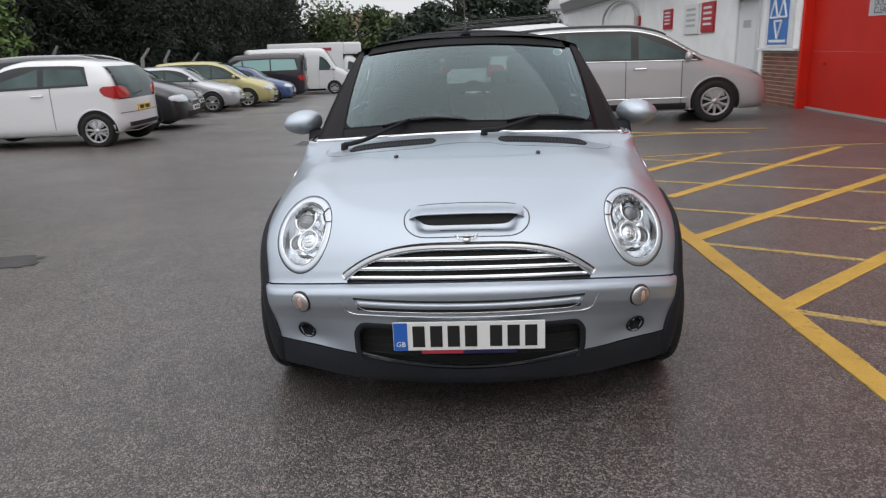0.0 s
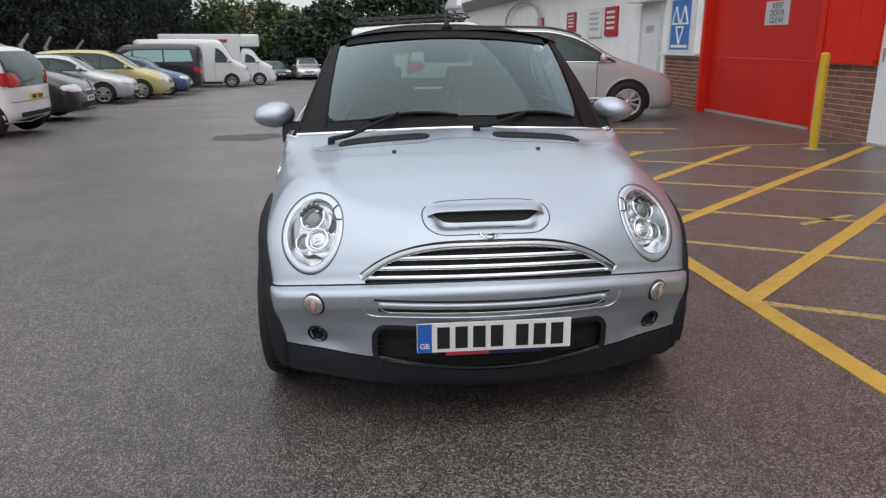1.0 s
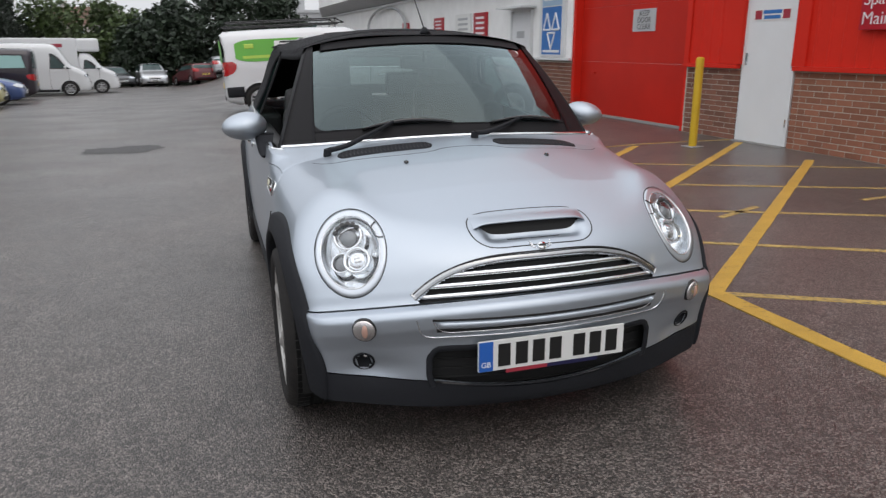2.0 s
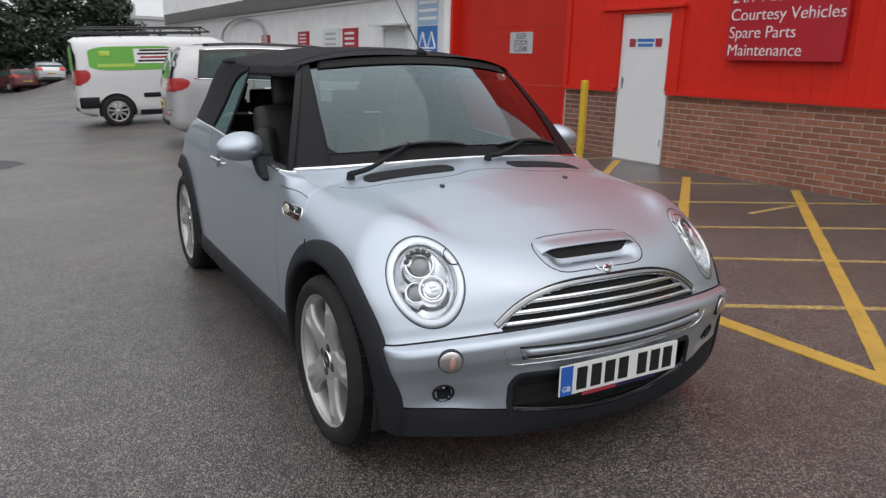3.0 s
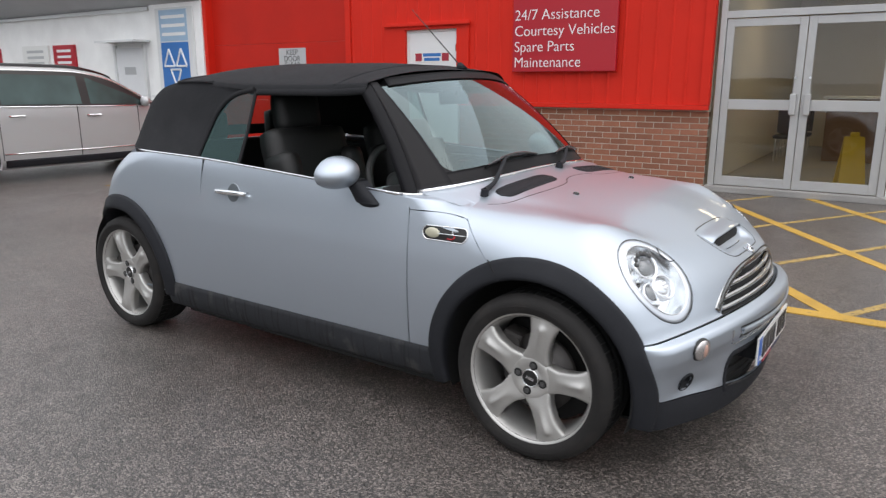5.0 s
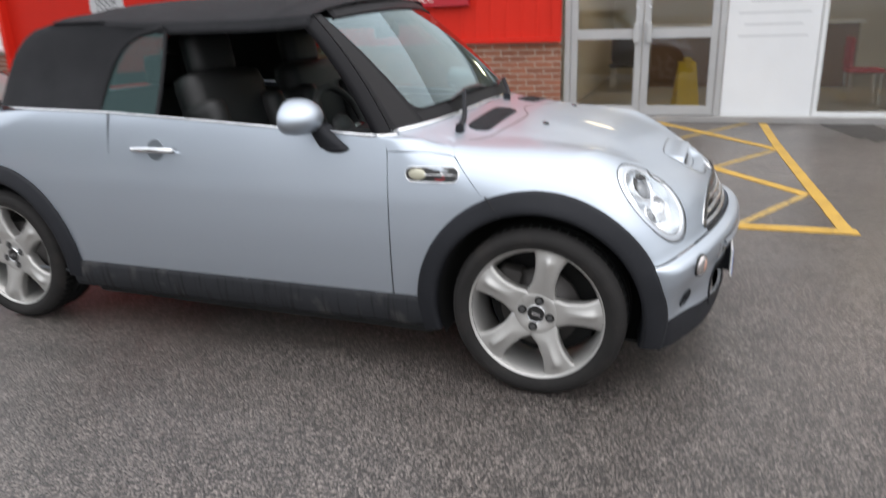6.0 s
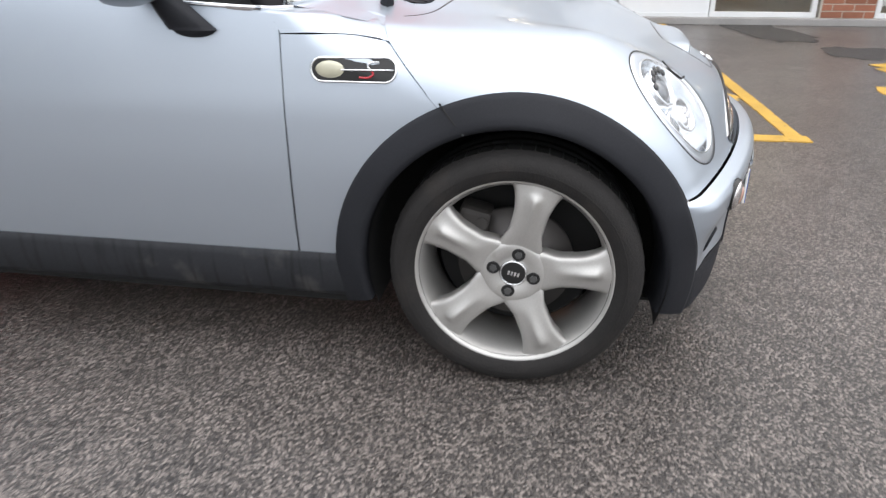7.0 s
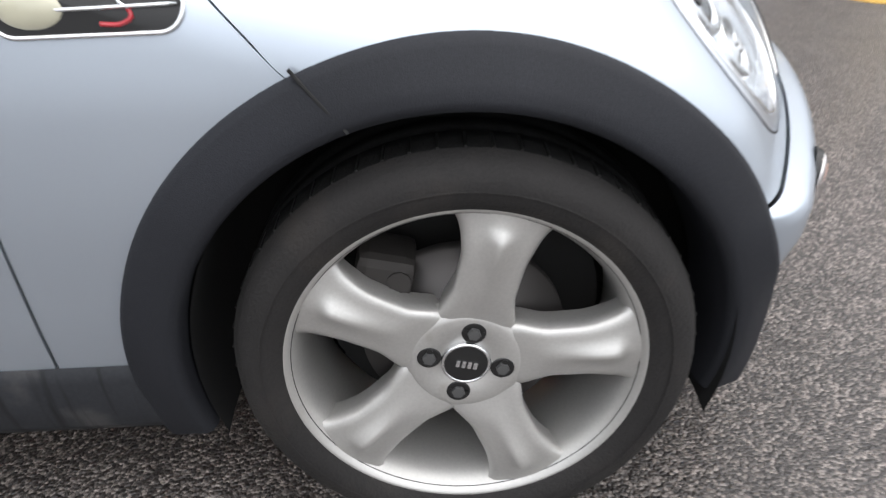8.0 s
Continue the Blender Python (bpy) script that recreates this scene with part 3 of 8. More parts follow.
def in_fog(p):
    return ((np.abs(p[..., 0]) - 0.600) ** 2 + (p[..., 2] - 0.340) ** 2 < 0.026**2) & (p[..., 1] < 0)


def bumper():
    n, m = 190, 60
    low = lambda x: 0.236 + 0.040 * np.clip(np.abs(x) / 0.40, 0, 1) ** 2 + 0.06 * np.clip(np.abs(x) - 0.40, 0, 1)
    first, last = nose_ring(lambda x: seam_z(x) + 0.0015, n), nose_ring(low, n)
    left = path([first[0], on_side([(first[0][1], 0.40)], -1)[0], last[0]], m)
    right = path([first[-1], on_side([(first[-1][1], 0.40)], 1)[0], last[-1]], m)
    panel("front_bumper", (first, last, left, right), (0, 0.0, 0.40), M_SILVER, lambda p: in_intake(p) | in_fog(p), "silver front bumper")
    lip0, lip1 = nose_ring(lambda x: low(x) - 0.005, n), nose_ring(lambda x: 0.166 + 0.024 * np.clip(np.abs(x) / 0.62, 0, 1) ** 2, n)
    panel("bumper_lip", (lip0, lip1, path([lip0[0], lip1[0]], 14), path([lip0[-1], lip1[-1]], 14)), (0, 0.0, 0.30), M_BLACKPL, None, "black plastic lower lip")


bumper()


def recess(name, xs, z0, z1, depth, material, rows=6):
    """A dark panel sunk behind an opening in the nose."""
    g = []
    for k in range(rows):
        zz = [z0 + (z1 - z0) * k / (rows - 1)] * len(xs)
        p = on_front(list(zip(xs, zz)))
        p[:, 1] += depth
        g.append(p)
    g = np.array(g)
    return shell(name, g.reshape(-1, 3), grid_faces(*g.shape[:2]), material, CAR)


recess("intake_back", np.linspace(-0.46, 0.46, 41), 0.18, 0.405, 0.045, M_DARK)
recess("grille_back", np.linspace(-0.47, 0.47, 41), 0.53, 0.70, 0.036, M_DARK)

# a paler strip painting the highlight on the lip's edge, then honeycomb bars behind the intake
strip("lip_edge", on_front([(x, 0.240 + 0.030 * (x / 0.38) ** 2) for x in np.linspace(-0.38, 0.38, 41)]), 0.006, 0.004, M_SILL)
for k in range(5):
    zz = 0.232 + 0.034 * k
    p = on_front([(x, zz) for x in np.linspace(-0.39, 0.39, 31)])
    p[:, 1] += 0.042
    ribbon("intake_bar", p, np.tile([0, -1.0, 0], (31, 1)), 0.006, 0.004, M_DARK, CAR)

# black rim round the intake
half_rim = [(intake_half(z), z) for z in np.linspace(0.252, 0.380, 12)] + [(intake_half(0.388) - 0.004, 0.388), (intake_half(0.39) - 0.03, 0.391), (0.20, 0.391)]
for s in (-1, 1):
    q = path([(s * x, 0, z) for x, z in half_rim], 60)
    strip("intake_rim", on_front(q[:, [0, 2]]), 0.020, 0.004, M_BLACKPL)

# grille: chrome frame and three bowed chrome slats
xs = np.concatenate([np.linspace(-0.443, -0.36, 16), np.linspace(-0.345, 0.345, 41), np.linspace(0.36, 0.443, 16)])
gp = on_front([(x, max(grille_top(x), seam_z(x) + 0.004)) for x in xs])
gq = path(gp, 90)
strip("grille_frame", gq, 0.020 + 0.008 * np.clip(np.abs(gq[:, 0]) / 0.45, 0, 1) ** 2, 0.004, M_FRAMECHROME, label="chrome grille surround", sink=0.03)
strip("grille_gasket", gq + np.array([0, 0, 0.013])[None] * (1 - 0.3 * np.abs(gq[:, :1])), 0.004, 0.0012, M_INK)
for k, (zz, w) in enumerate(((0.622, 0.335), (0.592, 0.385), (0.562, 0.415))):
    p = on_front([(x, zz - 0.012 * (abs(x) / 0.4) ** 2) for x in np.linspace(-w, w, 41)])
    p[:, 1] += 0.016
    nn = grad(body, p)
    ribbon("grille_slat", p, nn, 0.017, 0.012, M_CHROME, CAR, sink=0.02)

# bumper slot: a painted bar between dark joints, with two thin chrome beads that turn up at their ends
q = on_front([(x, 0.4985) for x in np.linspace(-0.40, 0.40, 41)])
strip("slot_joint", q, 0.008, 0.0016, M_INK)
q = on_front([(x, 0.4805) for x in np.linspace(-0.384, 0.384, 41)])
strip("slot_bar", q, 0.021, 0.008, M_SILVER)
# gap drawn wider in black to include the shade below the bar
q = on_front([(x, 0.4625) for x in np.linspace(-0.386, 0.386, 41)])
strip("slot_gap", q, 0.017, 0.0022, M_INK)
for w, zlow, ztop in ((0.398, 0.4540, 0.492), (0.448, 0.4350, 0.499)):
    bead = [(-w, ztop), (-w + 0.018, zlow + 0.014), (-w + 0.05, zlow)] + [(x, zlow) for x in np.linspace(-w + 0.1, w - 0.1, 19)] + [(w - 0.05, zlow), (w - 0.018, zlow + 0.014), (w, ztop)]
    q = path([(x, 0, z) for x, z in bead], 90)
    strip("slot_bead", on_front(q[:, [0, 2]]), 0.0042, 0.003, M_CHROME)

# dark backing under the joint of bonnet and bumper, and the badge on the bonnet's lip
p = on_front([(x, seam_z(x)) for x in np.linspace(-0.70, 0.70, 80)])
strip("bumper_joint", p, 0.012, 0.002, M_DARK, lift=-0.018)
b0 = on_front([(0, 0.684)])
bn = grad(body, b0)[0]
bm_m = Matrix.Translation(b0[0]) @ Vector(bn).to_track_quat("Z", "Y").to_matrix().to_4x4()
badge = bmesh.new()
bmesh.ops.create_cone(badge, cap_ends=True, segments=28, radius1=0.017, radius2=0.014, depth=0.010, matrix=bm_m @ pose(0, 0, 0.004))
badge_ob = part("bonnet_badge", badge, M_CHROME, CAR, "round chrome badge with plain wings", True)
part("badge_face", box(-0.013, -0.004, 0.008, 0.013, 0.004, 0.0105, bm=None, m=bm_m), M_INK, badge_ob)
for s in (-1, 1):
    for k in range(3):
        w = on_front([(s * (0.020 + 0.004 * k + t * (0.018 - 0.004 * k)), 0.680 + 0.005 * k + 0.008 * t) for t in np.linspace(0, 1, 5)])
        strip("badge_wing", w, 0.0035, 0.004, M_CHROME, badge_ob)

# bonnet scoop: a raised hood over a dished floor, its mouth dark, in a rounded outline
sc = [(-0.06, -0.346), (-0.16, -0.350), (-0.208, -0.372), (-0.224, -0.418), (-0.212, -0.468), (-0.165, -0.500), (-0.07, -0.509)]
sc = sc + [(-x, y) for x, y in sc[::-1]]
loop = path([(x, y, 0) for x, y in sc + sc[:1]], 100)[:-1]
strip("scoop_joint", on_top(loop[:, :2]), 0.0045, 0.0006, M_INK, close=True)
us = np.linspace(-1, 1, 49)
swell = np.clip(1 - np.abs(us) ** 10, 0, 1)
rows = []
for v in np.linspace(0, 1, 14):
    row = on_top([(0.206 * u, -0.437 + 0.008 * u**4 + (0.082 - 0.008 * u**4) * v) for u in us])
    row[:, 2] += (0.019 * (1 - v) ** 2 * (1 + 2 * v) * swell + 0.032 * np.exp(-(((row[:, 1] + 0.450) / 0.032) ** 2)) / (1 + np.exp((np.abs(row[:, 0]) - 0.172) / 0.010))) + 0.0006
    rows.append(row)
rows = np.array(rows)
under = rows[0] + np.stack([0 * us, 0 * us + 0.002, -0.004 * swell], 1)
inner = rows[0] + np.stack([0 * us, 0 * us + 0.016, -0.005 * swell], 1)
g = np.concatenate([inner[None], under[None], rows])
shell("scoop_hood", g.reshape(-1, 3), grid_faces(*g.shape[:2]), M_SILVER, CAR, "raised silver air scoop")
# near-black sheet just behind the lip stands in for the mouth's shade
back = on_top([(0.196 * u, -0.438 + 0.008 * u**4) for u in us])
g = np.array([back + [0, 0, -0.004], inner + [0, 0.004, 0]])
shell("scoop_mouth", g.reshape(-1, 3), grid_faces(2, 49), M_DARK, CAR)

# rear edge of the bonnet: a joint that swings back over the middle
edge_line = [(0, 0.232), (0.10, 0.222), (0.17, 0.190), (0.26, 0.182), (0.42, 0.196), (0.54, 0.222), (0.60, 0.250), (0.635, 0.290)]
edge_line = [(-x, y) for x, y in edge_line[:0:-1]] + edge_line
q = path([(x, y, 0) for x, y in edge_line], 90)
strip("bonnet_joint", on_top(q[:, :2]), 0.0045, 0.0006, M_INK)
# washer jets and the two scuttle vents
for s in (-1, 1):
    w = on_top([(0.299 * s, 0.087)])[0]
    part("washer_jet", ball((w[0], w[1], w[2] + 0.002), (0.010, 0.014, 0.008), seg=10), M_GLOSSBLACK, CAR, smooth=True)
    q = [(s * x, 0.278 + 0.05 * x * x) for x in np.linspace(0.138, 0.533, 40)]
    vent = strip("scuttle_vent", on_top(q), 0.094 * np.clip(1 - np.abs(np.linspace(-1, 1, 40)) ** 12, 0.02, 1) ** 0.5, 0.003, M_BLACKPL)
    for k in range(24):
        x = 0.155 + 0.0156 * k
        q = on_top([(s * x, 0.245 + 0.05 * x * x + t) for t in np.linspace(0, 0.066, 3)])
        strip("vent_rib", q, 0.004, 0.0012, M_PILLAR, vent, lift=0.0025)


# --- head lamp
def headlamp(s):
    c, side, up, n = lamp_frame(s)
    a = np.linspace(0, 2 * math.pi, 73)[:-1]

    def at(r, q, off=0.0):
        d = c + np.outer(np.cos(q) * LAMP_A * r, side) + np.outer(np.sin(q) * LAMP_B * r, up)
        p = cast(body, d - n * 0.25, np.broadcast_to(n, d.shape), 0.6)
        return p + n * off

    def proud(r, q, off=0.0):
        """Like at(), but half-way back to the lamp's own plane: the lens bulges out of the wing."""
        d = c + np.outer(np.cos(q) * LAMP_A * r, side) + np.outer(np.sin(q) * LAMP_B * r, up)
        p = cast(body, d - n * 0.25, np.broadcast_to(n, d.shape), 0.6)
        return d + n * (((p - d) @ n) * 0.5 + centre_off * 0.5 + off)[:, None]
    mid_pt = cast(body, (c - n * 0.25)[None], n[None], 0.6)[0]
    centre_off = float((mid_pt - c) @ n) - 0.010
    lamp = new("headlamp")
    lamp.parent = CAR
    lamp["label"] = "oval head lamp with chrome ring and clear lens"
    # ring
    rows = [at(1.05, a, -0.003), at(1.047, a, 0.0006), at(0.97, a, 0.0012), at(0.885, a, 0.0014), at(0.876, a, 0.0008), proud(0.866, a, -0.02)]
    v = np.concatenate(rows)
    k = len(a)
    f = [(i * k + j, i * k + (j + 1) % k, (i + 1) * k + (j + 1) % k, (i + 1) * k + j) for i in range(5) for j in range(k)]
    shell("lamp_ring", v, f, M_LAMPRING, lamp, "silver painted surround")
    v = np.concatenate([at(1.068, a, 0.0004), at(1.046, a, 0.0012)])
    shell("lamp_gasket", v, [(j, (j + 1) % k, k + (j + 1) % k, k + j) for j in range(k)], M_INK, lamp)
    v = np.concatenate([at(0.880, a, 0.001), at(0.872, a, 0.003), at(0.860, a, 0.003), at(0.852, a, -0.008)])
    shell("chrome_ring", v, [(i * k + j, i * k + (j + 1) % k, (i + 1) * k + (j + 1) % k, (i + 1) * k + j) for i in range(3) for j in range(k)], M_CHROME, lamp)
    # clear cover
    rr = np.linspace(0.0, 0.866, 10)
    v = np.concatenate([at(r, a, 0.002) for r in rr])
    lens = shell("lens", v, [(i * k + j, i * k + (j + 1) % k, (i + 1) * k + (j + 1) % k, (i + 1) * k + j) for i in range(9) for j in range(k)], M_LENS, lamp)
    lens.visible_shadow = False
    # bright bowl
    rows = []
    for r, d in ((0.862, -0.004), (0.85, -0.03), (0.82, -0.055), (0.70, -0.075), (0.5, -0.085), (0.0, -0.085)):
        rim = at(0.862, a)
        mid = c - n * 0.008
        flat = c + np.outer(np.cos(a) * LAMP_A * r, side) + np.outer(np.sin(a) * LAMP_B * r, up)
        rows.append(flat + n * (d + ((rim - flat) @ n)[:, None] * r**2) if r > 0.8 else flat + n * (d + 0.0))
    v = np.concatenate(rows)
    shell("bowl", v, [(i * k + j, i * k + (j + 1) % k, (i + 1) * k + (j + 1) % k, (i + 1) * k + j) for i in range(5) for j in range(k)], M_REFLECTOR, lamp, "bright reflector bowl")
    base = Matrix((Vector(side).to_4d(), Vector(up).to_4d(), Vector(n).to_4d(), (0, 0, 0, 1))).transposed()
    for j in range(3):
        base[3][j] = 0
    base = Matrix.Translation(c) @ base

    def cup(name, x, y, r, z0, z1, material, seg=32):
        prof = [(r, z0), (r, z1), (r * 0.9, z1 + 0.004), (r * 0.80, z1), (r * 0.78, z1 - 0.02)]
        v, f = revolve([(q, w) for q, w in prof], seg)
        v = [base @ Vector((x + p[1], y + p[2], p[0])) for p in v]
        return shell(name, v, f, material, lamp)

    def eye(name, x, y, r, z, material, flat=0.45):
        b = ball((0, 0, 0), (r, r, r * flat), seg=20)
        bmesh.ops.transform(b, matrix=base @ Matrix.Translation((x, y, z)), verts=b.verts)
        return part(name, b, material, lamp, smooth=True)

    cup("upper_ring", 0.0, 0.055, 0.050, -0.07, -0.018, M_REFLECTOR)
    eye("projector_lens", 0.0, 0.050, 0.030, -0.026, M_DARKLENS)
    for j in range(6):
        q = math.pi * (0.14 + 0.144 * j)
        eye("ring_slot", 0.041 * math.cos(q), 0.058 + 0.041 * math.sin(q), 0.0092, -0.014, M_GLOSSBLACK, 0.4)
    cup("lower_ring", -0.012 * s * 0 - 0.012, -0.035, 0.046, -0.07, -0.016, M_REFLECTOR)
    cup("lower_ring", 0.040, -0.028, 0.036, -0.07, -0.024, M_REFLECTOR)
    eye("lower_lens", -0.012, -0.035, 0.033, -0.028, M_REFLECTOR, 0.5)
    eye("lower_lens", 0.040, -0.028, 0.026, -0.034, M_DARKLENS, 0.5)
    for j in range(4):
        eye("facet", -0.022 + 0.010 * (j % 2), -0.040 + 0.012 * (j // 2), 0.008, -0.012, M_CHROME, 0.5)
    # outline of the washer cap that bites into the ring's inner side
    m_c = c - side * LAMP_A * 1.04 * math.cos(0.32) + up * LAMP_B * 1.04 * math.sin(0.32)
    q = np.linspace(0, 2 * math.pi, 72)
    d = m_c + np.outer(np.cos(q) * 0.031, side) + np.outer(np.sin(q) * 0.034, up)
    rad = np.hypot((d - c) @ side / LAMP_A, (d - c) @ up / LAMP_B)
    d = d[(rad < 1.045) & (rad > 0.80)]
    d = np.roll(d, -int(np.argmax(np.linalg.norm(d - np.roll(d, 1, 0), axis=1))), axis=0)
    p = cast(body, d - n * 0.25, np.broadcast_to(n, d.shape), 0.6) + n * 0.004
    ribbon("washer_cap", p, np.tile(n, (len(p), 1)), 0.003, 0.0012, M_INK, lamp)


M_LAMPRING = mat("satin_lamp_surround", (0.56, 0.60, 0.65), 0.30, 0.80, coat=0.6)
M_DARKLENS = mat("dark_projector_glass", (0.16, 0.17, 0.18), 0.08, 0.6, coat=1.0)
headlamp(-1)
headlamp(1)

# --- indicators and fog sockets in the bumper
for s in (-1, 1):
    p = on_front([(0.603 * s, 0.464)])[0]
    n = grad(body, p[None])[0]
    m = Matrix.Translation(p) @ Vector(n).to_track_quat("Z", "Y").to_matrix().to_4x4()
    b = bmesh.new()
    bmesh.ops.create_cone(b, cap_ends=True, segments=36, radius1=0.041, radius2=0.038, depth=0.010, matrix=m)
    ind = part("indicator", b, M_INK, CAR, "round clear indicator with a pinkish bulb")
    b = ball((0, 0, 0), (0.0365, 0.0365, 0.011), seg=24)
    bmesh.ops.transform(b, matrix=m @ pose(0, 0, 0.005), verts=b.verts)
    part("indicator_lens", b, M_AMBERLENS, ind, smooth=True)
    b = ball((0, 0, 0), (0.011, 0.024, 0.008), seg=14)
    bmesh.ops.transform(b, matrix=m @ pose(0.004, 0, 0.012), verts=b.verts)
    part("bulb", b, M_BULB, ind, smooth=True)
    p = on_front([(0.600 * s, 0.340)])[0]
    n = grad(body, p[None])[0]
    m = Matrix.Translation(p) @ Vector(n).to_track_quat("Z", "Y").to_matrix().to_4x4()
    v, f = revolve([(0.037, -0.012), (0.036, 0.004), (0.032, 0.007), (0.028, 0.002), (0.025, -0.03), (0.0, -0.03)], 32)
    fog = shell("fog_socket", [m @ Vector((q[1], q[2], q[0])) for q in v], f, M_BLACKPL, CAR, "small dark round socket")
    b = ball((0, 0, 0), (0.012, 0.012, 0.012), seg=12)
    bmesh.ops.transform(b, matrix=m @ pose(0.004, 0.004, -0.026), verts=b.verts)
    part("socket_eye", b, M_CHROME, fog, smooth=True)

# --- number plate: the characters are plain bars
PY = -0.632
plate = part("number_plate", box(-0.262, PY, 0.316, 0.262, PY + 0.008, 0.421, 0.003), M_PLATE, CAR, "white number plate with a blue band, the characters as bars")
part("blue_band", box(-0.260, PY - 0.0016, 0.318, -0.212, PY, 0.419), M_BLUE, plate)
writing("band_mark", "GB", 0.026, Matrix.Translation((-0.236, PY - 0.002, 0.340)) @ pose(0, 0, 0, 90, 0, 0), M_WHITEINK, plate, 0.0006)
for k, x in enumerate((-0.173, -0.112, -0.052, 0.008, 0.094, 0.154, 0.214)):
    part("character_bar", box(x - 0.021, PY - 0.0022, 0.330, x + 0.021, PY, 0.407), M_INK, plate)
part("plate_footer", box(-0.165, PY - 0.0006, 0.304, -0.02, PY + 0.004, 0.316), M_REDPRINT, plate)
part("plate_footer", box(-0.02, PY - 0.0006, 0.304, 0.165, PY + 0.004, 0.316), M_NAVY, plate)
part("plate_backing", box(-0.20, PY + 0.008, 0.32, 0.20, PY + 0.09, 0.41), M_BLACKPL, plate)


def screen_point(sx, v):
    """sx -1..1 across, v 0..1 up the screen."""
    sx = np.asarray(sx, float)
    v = np.asarray(v, float)
    xb, xt = 0.735 * sx, 0.555 * sx
    yb = 0.400 + 0.125 * sx**4 + 0.02 * sx**2
    zb = 0.938 - 0.035 * sx**2
    yt = 0.795 + 0.135 * sx**2
    zt = 1.358 - 0.045 * sx**2
    bulge = 0.022 * 4 * v * (1 - v)
    return np.stack([xb + (xt - xb) * v, yb + (yt - yb) * v - bulge * 0.7, zb + (zt - zb) * v + bulge * 0.6], -1)


# --- side panels, both sides
belt = spline((0.40, 0.885), (0.55, 0.896), (0.95, 0.917), (1.48, 0.946), (1.83, 0.962), (2.40, 0.972))


def side_skin(name, edges, s, material, label=""):
    """A body-side panel between four edges given in side view, with a folded rim."""
    o = coons(*edges)
    o[..., 0] = 0
    p = cast(body, o, np.array([s, 0, 0.0]))
    nv, nu = p.shape[:2]
    v = p.reshape(-1, 3)
    rim = np.concatenate([np.arange(nu), np.arange(1, nv) * nu + nu - 1, (nv - 1) * nu + np.arange(nu - 2, -1, -1), np.arange(nv - 2, 0, -1) * nu])
    n0, k = len(v), len(rim)
    v = np.vstack([v, v[rim], v[rim] - np.array([s * 0.02, 0, 0])])
    f = grid_faces(nv, nu) + [(n0 + i, n0 + (i + 1) % k, n0 + k + (i + 1) % k, n0 + k + i) for i in range(k)]
    return shell(name, v, f, material, CAR, label)


